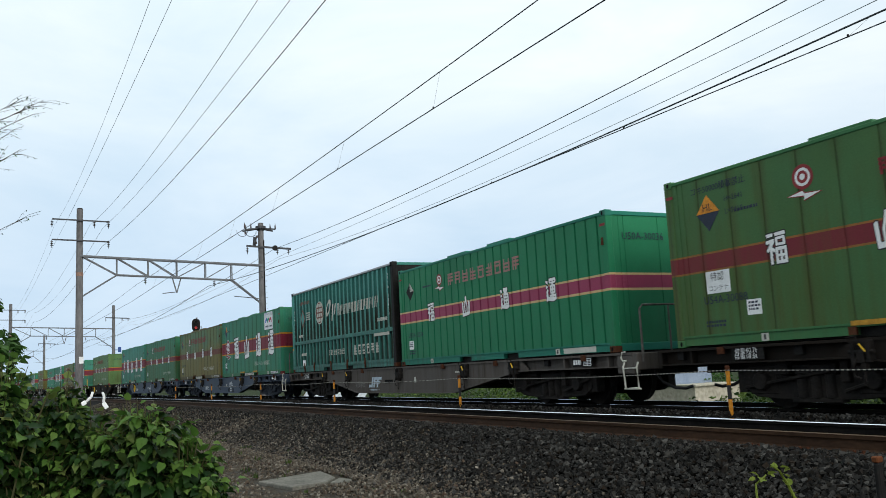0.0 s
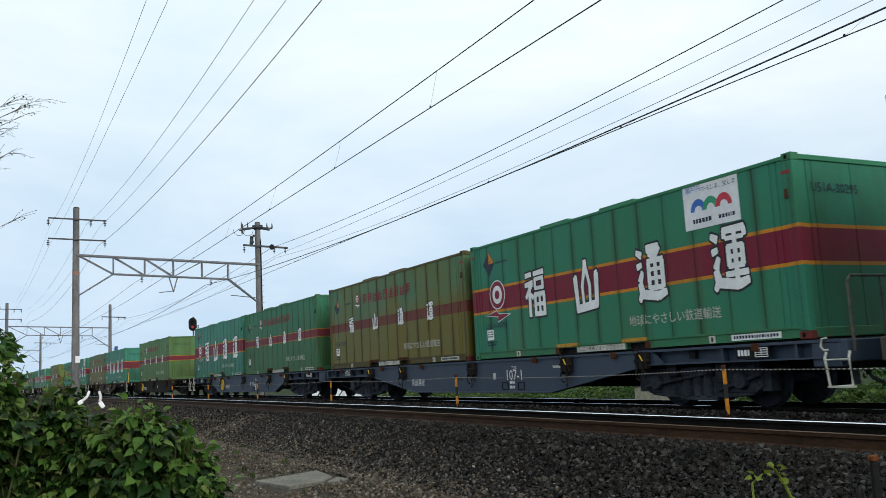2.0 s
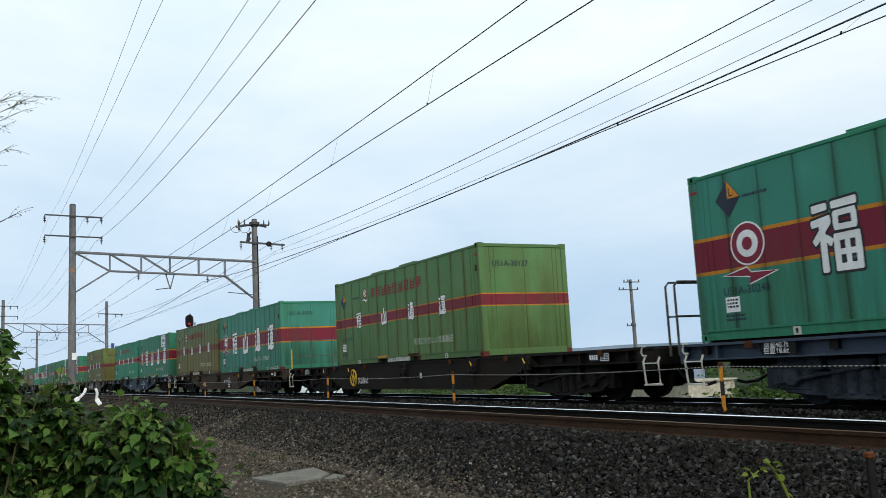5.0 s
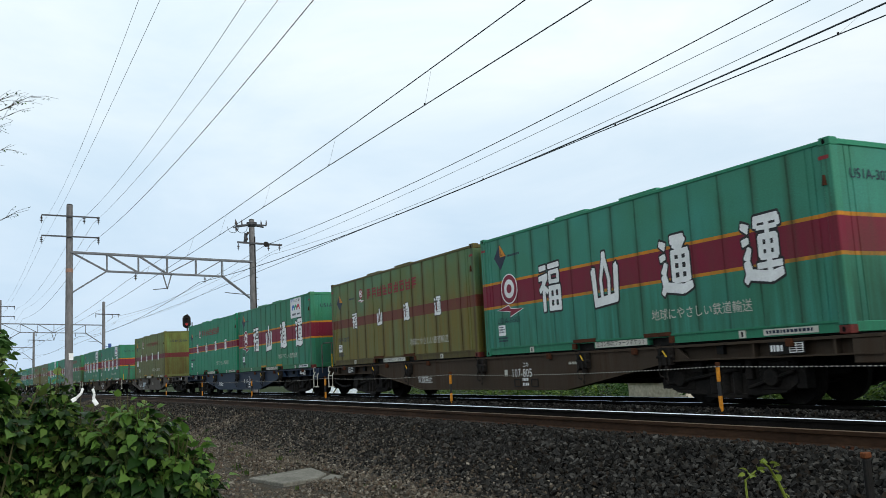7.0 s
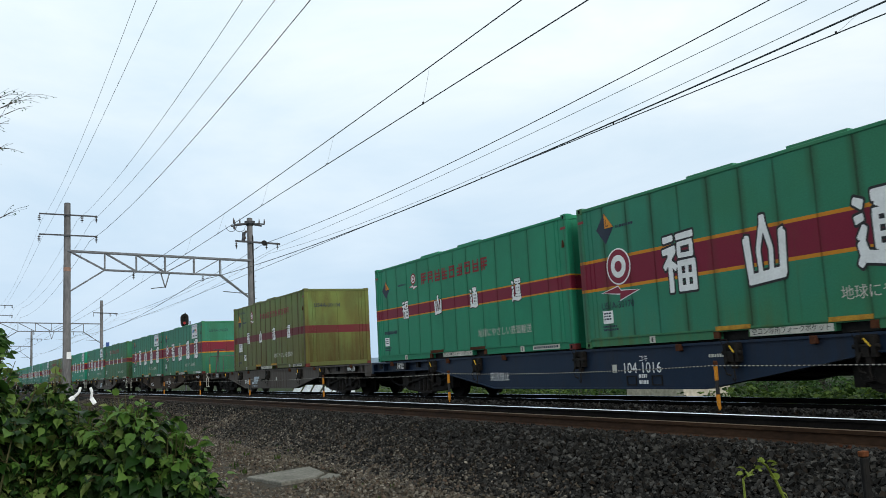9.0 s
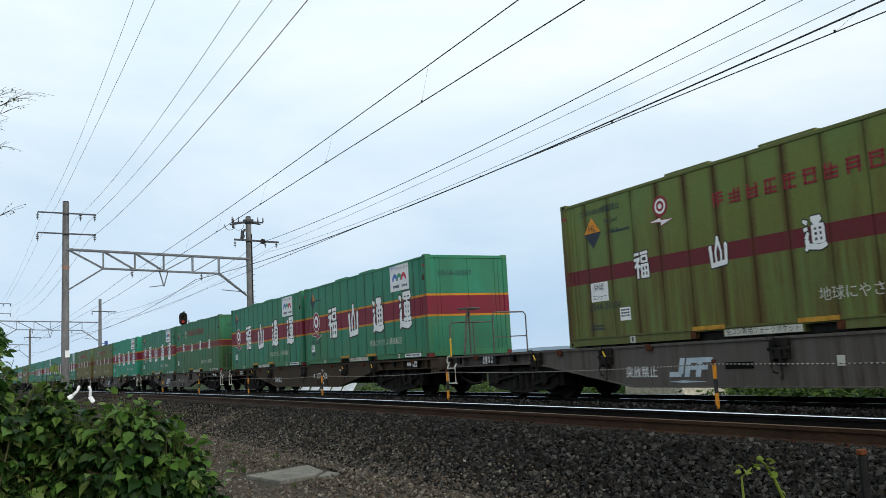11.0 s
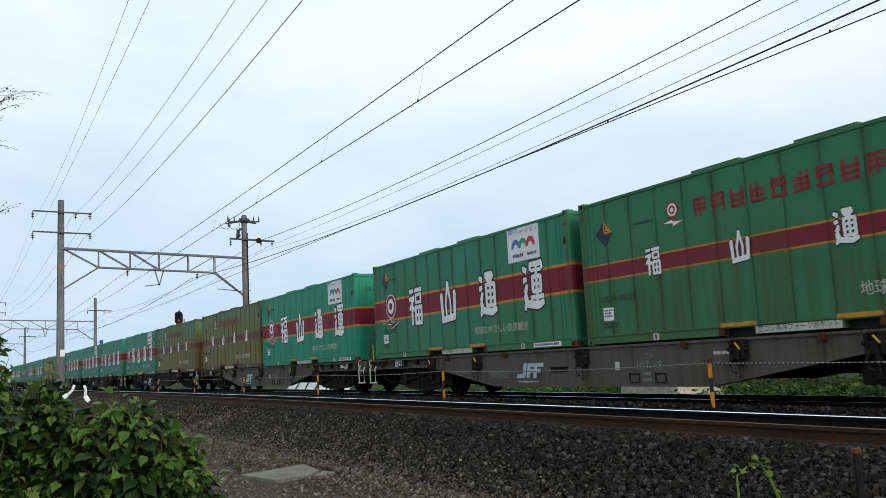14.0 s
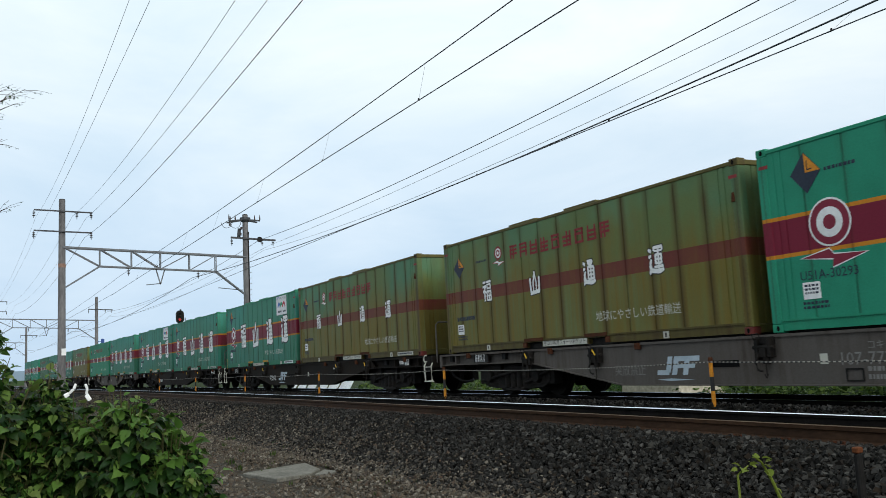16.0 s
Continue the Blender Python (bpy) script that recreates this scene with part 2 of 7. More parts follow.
    mul.inputs["Factor"].default_value = 0.7
    links.new(col, mul.inputs["A"])
    links.new(ramp_of(nodes, links, fine, [(0.3, 0.84), (0.7, 1.12)]).outputs["Color"], mul.inputs["B"])
    links.new(mul.outputs["Result"], bsdf.inputs["Base Color"])
    bsdf.inputs["Specular IOR Level"].default_value = 0.2 if rough < 0.7 else 0.1
    bump_of(nodes, links, bsdf, patchy, 0.3, 0.03)
    return m


MAROON, ORANGE = (0.18, 0.0108, 0.0315), (0.558, 0.216, 0.0135)
WIDE_BAND = ((1.04, 1.63, ORANGE), (1.095, 1.575, MAROON))
THIN_BAND = ((1.16, 1.47, ORANGE), (1.19, 1.44, MAROON))
FADED_BAND = ((1.18, 1.45, (0.125, 0.012, 0.022)),)
PALE_BAND = ((1.14, 1.47, (0.6, 0.42, 0.2)), (1.185, 1.43, (0.30, 0.045, 0.10)))
DULL_BAND = ((1.17, 1.48, (0.30, 0.12, 0.03)), (1.2, 1.45, (0.17, 0.02, 0.03)))
BROWN_DIRT, MOSS_DIRT, SOOT = (0.095, 0.075, 0.025), (0.085, 0.11, 0.03), (0.03, 0.045, 0.03)

steel_dark = mottled("dark_steel", [(0.3, (0.0096, 0.0096, 0.0096)), (0.7, (0.021, 0.0192, 0.0174))], 2.5, 0.6, 0.0, spec=0.1)
bogie_steel = mottled("bogie_steel", [(0.3, (0.009, 0.0085, 0.008)), (0.7, (0.024, 0.020, 0.017))], 3.5, 0.7, spec=0.1)
blue_bogie = mottled("blue_grey_bogie_paint", [(0.3, (0.014, 0.018, 0.024)), (0.7, (0.050, 0.058, 0.072))], 3.0, 0.7, spec=0.1)
white_paint = mottled("white_lettering_paint", [(0.3, (0.68, 0.69, 0.68)), (0.7, (0.84, 0.85, 0.84))], 3.0, 0.6, bump=0.0)
cream_paint = mottled("dulled_white_lettering", [(0.3, (0.42, 0.42, 0.36)), (0.7, (0.58, 0.57, 0.50))], 3.0, 0.65, bump=0.0)
black_paint = mottled("black_lettering_paint", [(0.3, (0.012, 0.012, 0.014)), (0.7, (0.03, 0.03, 0.03))], 3.0, 0.6, bump=0.0)
red_paint = mottled("red_lettering_paint", [(0.3, (0.19, 0.018, 0.02)), (0.7, (0.28, 0.03, 0.035))], 3.0, 0.6, bump=0.0)
pink_paint = mottled("faded_red_lettering_paint", [(0.3, (0.30, 0.16, 0.14)), (0.7, (0.38, 0.22, 0.19))], 3.0, 0.6, bump=0.0)
maroon_paint = mottled("maroon_emblem_paint", [(0.3, (0.19, 0.012, 0.033)), (0.7, (0.23, 0.016, 0.04))], 3.0, 0.55, bump=0.0)
orange_paint = mottled("orange_paint", [(0.3, (0.55, 0.20, 0.012)), (0.7, (0.70, 0.28, 0.02))], 4.0, 0.6, bump=0.05)
yellow_paint = mottled("yellow_paint", [(0.3, (0.60, 0.36, 0.015)), (0.7, (0.72, 0.46, 0.03))], 4.0, 0.6, bump=0.05)
navy_mark = mottled("navy_lettering_paint", [(0.3, (0.012, 0.02, 0.04)), (0.7, (0.025, 0.035, 0.06))], 3.0, 0.6, bump=0.0)
rust = mottled("rusty_steel", [(0.3, (0.049, 0.0196, 0.0112)), (0.7, (0.098, 0.035, 0.0154))], 6.0, 0.85)
rail_rust = mottled("brown_rusted_rail", [(0.3, (0.028, 0.0145, 0.0080)), (0.7, (0.052, 0.027, 0.0145))], 3.0, 0.7, bump=0.2, stretch=(0.4, 1, 1), spec=0.1)
rail_shine = material("polished_rail_top", 0.12, 1.0)[0]
rail_shine.node_tree.nodes["Principled BSDF"].inputs["Base Color"].default_value = (0.72, 0.75, 0.80, 1)
sleeper_wood = mottled("brown_timber_sleeper", [(0.3, (0.027, 0.018, 0.0126)), (0.7, (0.051, 0.033, 0.0216))], 3.0, 0.9, stretch=(1.8, 0.24, 1.8), vary=0.25)
concrete = mottled("grey_pole_concrete", [(0.3, (0.125, 0.122, 0.122)), (0.7, (0.205, 0.198, 0.198))], 1.5, 0.9, stretch=(0.816, 0.8, 0.24), bump=0.2)
slab_concrete = mottled("weathered_slab_concrete", [(0.3, (0.11, 0.106, 0.09)), (0.7, (0.19, 0.182, 0.155))], 3.0, 0.9)
galvanised = mottled("galvanised_steel", [(0.3, (0.095, 0.102, 0.112)), (0.7, (0.16, 0.168, 0.18))], 4.0, 0.5, 0.3, bump=0.1)
wire_metal = material("dark_copper_wire", 0.6, 0.2)[0]
wire_metal.node_tree.nodes["Principled BSDF"].inputs["Base Color"].default_value = (0.045, 0.05, 0.06, 1)
pale_wire = material("weathered_grey_wire", 0.6, 0.2)[0]
pale_wire.node_tree.nodes["Principled BSDF"].inputs["Base Color"].default_value = (0.34, 0.36, 0.39, 1)
arm_steel = mottled("weathered_arm_steel", [(0.3, (0.035, 0.037, 0.042)), (0.7, (0.07, 0.073, 0.08))], 5.0, 0.6, bump=0.1)
porcelain = mottled("brown_insulator_glaze", [(0.3, (0.05, 0.04, 0.04)), (0.7, (0.09, 0.07, 0.065))], 8.0, 0.3, bump=0.0)
rusty_ballast = islands("rust_stained_ballast", [(0.014, 0.012, 0.010), (0.024, 0.019, 0.015), (0.012, 0.011, 0.010), (0.034, 0.026, 0.020)], 0.8)
ballast_mat = islands("ballast_stone", [(0.0055, 0.0054, 0.0051), (0.013, 0.0126, 0.0115), (0.027, 0.026, 0.0243), (0.007, 0.0069, 0.0066), (0.017, 0.0158, 0.0132), (0.062, 0.060, 0.055), (0.011, 0.0109, 0.0105), (0.019, 0.014, 0.010)], 0.75, 25.0, 0.06)
gravel_mat = islands("brown_gravel_stone", [(0.030, 0.024, 0.018), (0.088, 0.071, 0.050), (0.060, 0.051, 0.040), (0.19, 0.17, 0.138), (0.028, 0.025, 0.021), (0.11, 0.095, 0.074), (0.075, 0.05, 0.034), (0.05, 0.047, 0.042)], 0.8, 25.0, 0.15)
# near-black: the shade in the gaps between stones, put into the colour
gap_shade_mat = mottled("ballast_bed_gap_shade", [(0.3, (0.003, 0.003, 0.003)), (0.7, (0.008, 0.007, 0.006))], 9.0, 0.95, bump=0.8, depth=0.03)
# near-black, against the brown of the near track's outer rail
near_black_rail = mottled("near_black_rail_steel", [(0.3, (0.006, 0.0055, 0.005)), (0.7, (0.014, 0.012, 0.011))], 3.0, 0.8, bump=0.2, spec=0.05)
dull_rail = mottled("dull_brown_rail_top", [(0.3, (0.085, 0.052, 0.030)), (0.7, (0.12, 0.076, 0.046))], 5.0, 0.55, 0.1, bump=0.1)


# ---- the line of the tracks: straight past the camera, a wide curve beyond ----
NEAR_TRACK, FAR_TRACK, GAUGE = 8.12, 11.13, 1.067
EASE = -60.0


def bend(x):
    """How far the line has swung towards the camera's side at x."""
    if x >= 0:
        return 0.0
    e = max(x, EASE)
    return -0.000215 * e * e + 2.2265e-6 * e ** 3 + 0.0498 * min(0.0, x - EASE)


def bend_turn(x):
    e = min(0.0, max(x, EASE))
    return math.degrees(math.atan(-0.00043 * e + 6.68e-6 * e * e))


STATIONS = [(x, bend(x), 0.0) for x in [-420, -380, -340, -300, -260, -230, -200, -180, -160, -140, -120, -105] + list(range(-95, 45, 5))]

# ---- ground, ballast and rails ----
ground_mat, gn, gl, gb = material("gravelly_earth", 0.95)
g_mid = noise_at(gn, gl, 6.0, 6)
g_fine = noise_at(gn, gl, 45.0, 4)
g_earth = ramp_of(gn, gl, g_fine.outputs["Fac"], [(0.3, (0.020, 0.016, 0.010)), (0.5, (0.046, 0.037, 0.025)), (0.7, (0.090, 0.075, 0.053))])
g_grey = ramp_of(gn, gl, g_fine.outputs["Fac"], [(0.3, (0.024, 0.022, 0.019)), (0.7, (0.068, 0.064, 0.056))])
g_green = ramp_of(gn, gl, g_mid.outputs["Fac"], [(0.3, (0.012, 0.02, 0.006)), (0.7, (0.03, 0.045, 0.013))])
g_patch = ramp_of(gn, gl, g_mid.outputs["Fac"], [(0.42, 0.0), (0.6, 1.0)])
g_col = mix_of(gn, gl, g_patch.outputs["Color"], g_earth.outputs["Color"], g_grey.outputs["Color"])
g_co, g_sep, g_far = gn.new("ShaderNodeTexCoord"), gn.new("ShaderNodeSeparateXYZ"), gn.new("ShaderNodeMapRange")
gl.new(g_co.outputs["Object"], g_sep.inputs["Vector"])
gl.new(g_sep.outputs["Y"], g_far.inputs["Value"])
g_far.inputs["From Min"].default_value, g_far.inputs["From Max"].default_value = 13.0, 15.0
g_col = mix_of(gn, gl, g_far.outputs["Result"], g_col, g_green.outputs["Color"])
gl.new(g_col, gb.inputs["Base Color"])
gb.inputs["Specular IOR Level"].default_value = 0.1
bump_of(gn, gl, gb, g_fine.outputs["Fac"], 0.7, 0.02)

xs = [-3000, -800, -300, -150, -80] + [-50 + 0.5 * i for i in range(121)] + [20, 40, 80, 300, 3000]
ys = [-3000, -600, -100, -30, -10, -5] + [-3 + 0.4 * i for i in range(46)] + [18, 25, 60, 300, 900, 3000]
gs = Shape()
verts = []
for x in xs:
    for y in ys:
        z = -0.72
        if -50 <= x <= 12 and -3 <= y <= 15.5:
            z += 0.05 * noise.noise((x * 0.5, y * 0.5, 0.3)) + 0.02 * noise.noise((x * 2.1, y * 2.1, 4.0))
        verts.append((x, y, z))
nyy = len(ys)
gs.add(verts, [(i * nyy + j, (i + 1) * nyy + j, (i + 1) * nyy + j + 1, i * nyy + j + 1) for i in range(len(xs) - 1) for j in range(nyy - 1)])
ground = part("ground", gs, ground_mat, smooth=True)
tagged(ground, "brown gravelly earth beside the railway, weedy farther off", "ground", kind="structure")


def bed_height(y):
    """Height of the ballast across the line, y as on the straight."""
    pts = ((4.3, -0.86), (5.0, -0.70), (5.4, -0.62), (6.85, -0.20), (7.2, -0.17), (8.85, -0.17), (9.1, -0.12), (9.35, -0.04), (9.6, -0.01),
           (9.9, -0.05), (10.4, -0.17), (12.0, -0.17), (12.5, -0.2), (13.6, -0.86))
    for (a, za), (b, zb) in zip(pts, pts[1:]):
        if a <= y <= b:
            return za + (zb - za) * (y - a) / (b - a)
    return -0.86


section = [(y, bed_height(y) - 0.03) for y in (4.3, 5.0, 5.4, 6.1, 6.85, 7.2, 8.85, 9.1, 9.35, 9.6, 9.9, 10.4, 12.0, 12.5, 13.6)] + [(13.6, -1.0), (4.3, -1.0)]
ballast = part("ballast", Shape().sweep(section, STATIONS), gap_shade_mat)
tagged(ballast, "crushed-stone ballast bank under both tracks, near-black for shade between stones", "ballast", kind="structure")

ROCK = [(-1, -1, -1), (1, -1, -1), (1, 1, -1), (-1, 1, -1), (-0.75, -0.8, 1), (0.8, -0.7, 1), (0.7, 0.8, 1), (-0.8, 0.7, 1)]
ROCK_F = [(0, 2, 1), (0, 3, 2), (4, 5, 6), (4, 6, 7), (0, 1, 5), (0, 5, 4), (1, 2, 6), (1, 6, 5), (2, 3, 7), (2, 7, 6), (3, 0, 4), (3, 4, 7)]


def stones(name, places, sizes, mat, seed, flat=0.7):
    """Many small broken stones in one mesh."""
    rng = np.random.default_rng(seed)
    n = len(places)
    base = np.array(ROCK) * 0.66
    q = rng.normal(size=(n, 4))
    q /= np.linalg.norm(q, axis=1)[:, None]
    w, x, y, z = q.T
    rot = np.stack([1 - 2 * (y * y + z * z), 2 * (x * y - z * w), 2 * (x * z + y * w), 2 * (x * y + z * w), 1 - 2 * (x * x + z * z),
                    2 * (y * z - x * w), 2 * (x * z - y * w), 2 * (y * z + x * w), 1 - 2 * (x * x + y * y)], axis=1).reshape(n, 3, 3)
    shape = base[None] * rng.uniform(0.62, 1.3, (n, 8, 1)) * rng.uniform((0.8, 0.6, flat * 0.6), (1.35, 1.1, flat * 1.2), (n, 3))[:, None, :]
    v = np.einsum("nij,nkj->nki", rot, shape) * sizes[:, None, None] + places[:, None, :]
    f = (np.array(ROCK_F)[None] + 8 * np.arange(n)[:, None, None]).reshape(-1, 3)
    me = bpy.data.meshes.new(name)
    me.vertices.add(8 * n)
    me.vertices.foreach_set("co", v.reshape(-1).astype(np.float32))
    me.loops.add(len(f) * 3)
    me.loops.foreach_set("vertex_index", f.reshape(-1).astype(np.int32))
    me.polygons.add(len(f))
    me.polygons.foreach_set("loop_start", np.arange(0, len(f) * 3, 3, dtype=np.int32))
    me.update(calc_edges=True)
    me.shade_flat()
    me.materials.append(mat)
    return new(name, me)


rng = np.random.default_rng(5)


def strew(n, x0, x1, y0, y1, power=1.0):
    """Places on the ballast, denser towards x1."""
    x = x1 - (x1 - x0) * rng.uniform(0, 1, n) ** power
    y = rng.uniform(y0, y1, n)
    z = np.array([bed_height(b) for b in y])
    return np.stack([x, y + np.array([bend(a) for a in x]), z + rng.uniform(-0.012, 0.016, n)], axis=1)


near_bank = np.concatenate([strew(34000, -24, -2.5, 4.9, 7.36, 1.45), strew(7000, -60, -20, 5.0, 7.1, 1.3), strew(5000, -2.6, 9, 4.9, 7.1)])
tagged(stones("ballast_stones", near_bank, 0.016 + 0.034 * rng.uniform(0, 1, len(near_bank)) ** 1.2, ballast_mat, 1),
       "loose dark grey ballast stones on the bank's shoulder", "ballast", kind="stuff")
mid_bank = np.concatenate([strew(11000, -40, -3, 8.8, 10.5, 1.4), strew(3000, -20, -3, 7.7, 8.6, 1.2), strew(4000, -3, 9, 8.8, 10.5)])
tagged(stones("ballast_stones", mid_bank, rng.uniform(0.022, 0.045, len(mid_bank)), ballast_mat, 2),
       "dark grey ballast stones heaped between the tracks", "ballast", kind="stuff")
rusty = strew(5500, -40, -3, 7.05, 7.50, 1.4)
tagged(stones("ballast_stones", rusty, rng.uniform(0.014, 0.03, len(rusty)), rusty_ballast, 6),
       "rust-brown ballast stones beside the rail", "ballast", kind="stuff")
loose = np.concatenate([strew(5200, -24, -4, 3.9, 5.3, 1.4), strew(15000, -26, -4.5, 4.7, 6.8, 1.1), strew(9000, -62, -24, 4.6, 6.9, 1.2)])
loose = loose[(loose[:, 1] < 5.0) | (rng.uniform(0, 1, len(loose)) < np.clip(1.15 - (loose[:, 1] - 4.7) / np.clip(0.6 - 0.13 * (loose[:, 0] + 5.0), 0.6, 2.2), 0, 1))]
loose[:, 2] = np.maximum(loose[:, 2], -0.70) + 0.008
loose = loose[~((loose[:, 0] > -14.0) & (loose[:, 0] < -12.15) & (loose[:, 1] < 4.66))]
tagged(stones("ballast_stones", loose, rng.uniform(0.014, 0.036, len(loose)), gravel_mat, 7),
       "brownish stones spilled at the foot of the bank", "ballast", kind="stuff")
gx = -4 - 21 * rng.uniform(0, 1, 30000) ** 1.1
gy = rng.uniform(0.8, 5.3, 30000)
gravel_at = np.stack([gx, gy, np.array([-0.72 + 0.05 * noise.noise((a * 0.5, b * 0.5, 0.3)) + 0.02 * noise.noise((a * 2.1, b * 2.1, 4.0))
                                        if b < 4.9 else max(bed_height(b), -0.7) for a, b in zip(gx, gy)])], axis=1)
more = np.stack([rng.uniform(-5, 8, 7000), rng.uniform(-3, 4.8, 7000), np.full(7000, -0.70)], axis=1)
more[:, 2] = [-0.72 + 0.05 * noise.noise((a * 0.5, b * 0.5, 0.3)) + 0.02 * noise.noise((a * 2.1, b * 2.1, 4.0)) for a, b in more[:, :2]]
gravel_at = np.concatenate([gravel_at, more])
clear = ~((gravel_at[:, 0] > -14.0) & (gravel_at[:, 0] < -12.15) & (gravel_at[:, 1] > 3.4) & (gravel_at[:, 1] < 4.66))
gravel_at = gravel_at[clear]
tagged(stones("gravel", gravel_at, 0.010 + 0.034 * rng.uniform(0, 1, len(gravel_at)) ** 1.6, gravel_mat, 3),
       "brown and grey gravel strewn over trodden earth", "gravel", kind="stuff")

RAIL = [(-0.0725, -0.174), (0.0725, -0.174), (0.0725, -0.160), (0.014, -0.140), (0.008, -0.07), (0.010, -0.052), (0.0325, -0.042),
        (0.0325, -0.003), (-0.026, -0.004), (-0.0325, -0.0105), (-0.0325, -0.042), (-0.010, -0.052), (-0.008, -0.07), (-0.014, -0.140), (-0.0725, -0.160)]
HEAD = [(-0.0345, -0.0105), (-0.033, -0.0105), (-0.026, -0.004), (0.0325, -0.004), (0.026, 0.0), (-0.0255, 0.0), (-0.0345, -0.009)]


def railway(centre, label, first, last):
    track = thing("railway_track", label, "railway track", kind="structure")
    for side in (-1, 1):
        y = centre + side * (GAUGE / 2 + 0.0325)
        rail = part("rail", Shape().sweep([(y + side * a, b) for a, b in RAIL][::side], STATIONS), rail_rust if centre == NEAR_TRACK and side < 0 else near_black_rail, track,
                    "rust-brown steel rail" if centre == NEAR_TRACK and side < 0 else "near-black steel rail")
        dull = centre == NEAR_TRACK and side < 0
        part("running_surface", Shape().sweep([(y + side * a, b) for a, b in HEAD][::side], STATIONS), dull_rail if dull else rail_shine, rail,
             "dull brown rail head" if dull else "polished bright rail head")
    base = Shape().box(-0.1, 0.1, -1.0, 1.0, -0.32, -0.178).mesh("sleeper", 0.012)
    plate = Shape().box(-0.09, 0.09, -0.17, 0.17, -0.18, -0.165)
    for s in (-1, 1):
        plate.tube([(s * 0.05, -0.1, -0.165), (s * 0.05, -0.1, -0.14)], 0.018, 6).tube([(s * 0.05, 0.1, -0.165), (s * 0.05, 0.1, -0.14)], 0.018, 6)
    plate = plate.mesh("tie_plate")
    x = first
    while x < last:
        s = part("sleeper", base, sleeper_wood, track)
        s.matrix_basis = pose(x, centre + bend(x), 0, 0, 0, bend_turn(x))
        if -22 < x < -2 and centre == NEAR_TRACK:
            for side in (-1, 1):
                p = part("tie_plate", plate, rust, s)
                p.location.y = side * (GAUGE / 2 + 0.0325)
        x += 0.66
    return track


railway(NEAR_TRACK, "empty narrow-gauge track with rusty rails on timber sleepers", -62, 6)
railway(FAR_TRACK, "narrow-gauge track under the container train", -48, 6)

# ---- rope fence of striped stakes between the tracks ----
STAKES = [-1.15 - 8.54 * i for i in range(7)]
for x in STAKES:
    y = 9.6 + bend(x)
    st = thing("striped_stake", "orange and black striped stake carrying a rope between tracks", "stake", "stakes between the tracks")
    st.location = (x, y, 0)
    for z0, z1, m in ((-0.3, 0.19, orange_paint), (0.19, 0.40, black_paint), (0.40, 0.62, orange_paint)):
        part("band", Shape().tube([(0, 0, z0), (0, 0, z1)], 0.031, 12), m, st)
    part("cap", Shape().tube([(0, 0, 0.62), (0, 0, 0.675), (0, 0, 0.69)], [0.037, 0.037, 0.026], 12), rust, st, "brown weathered cap")
rope = Shape()
path = []
for a, b in zip(STAKES, STAKES[1:]):
    for i in range(12):
        w = i / 12
        x = a + (b - a) * w
        path.append((x, 9.56 + bend(x), 0.62 - 0.22 * w * (1 - w)))
rope_mat, rn, rl, rb = material("black_and_white_twisted_rope", 0.8)
rwave = rn.new("ShaderNodeTexWave")
rwave.inputs["Scale"].default_value = 4.0
rco = rn.new("ShaderNodeTexCoord")
rl.new(rco.outputs["Object"], rwave.inputs["Vector"])
rl.new(ramp_of(rn, rl, rwave.outputs["Fac"], [(0.45, (0.03, 0.03, 0.03)), (0.55, (0.3, 0.28, 0.24))]).outputs["Color"], rb.inputs["Base Color"])
tagged(part("rope", rope.tube(path, 0.009, 6), rope_mat), "thin black and white rope strung through the stakes", "rope")

# ---- overhead line: portals, poles, wires ----


def insulator(parent, at, drop=0.35):
    s = Shape().tube([(0, 0, 0), (0, 0, -drop)], 0.018, 6)
    for i in range(3):
        z = -0.08 - i * 0.09
        s.tube([(0, 0, z), (0, 0, z - 0.03), (0, 0, z - 0.05)], [0.03, 0.085, 0.05], 10)
    o = part("insulator", s, porcelain, parent)
    o.location = at
    return o


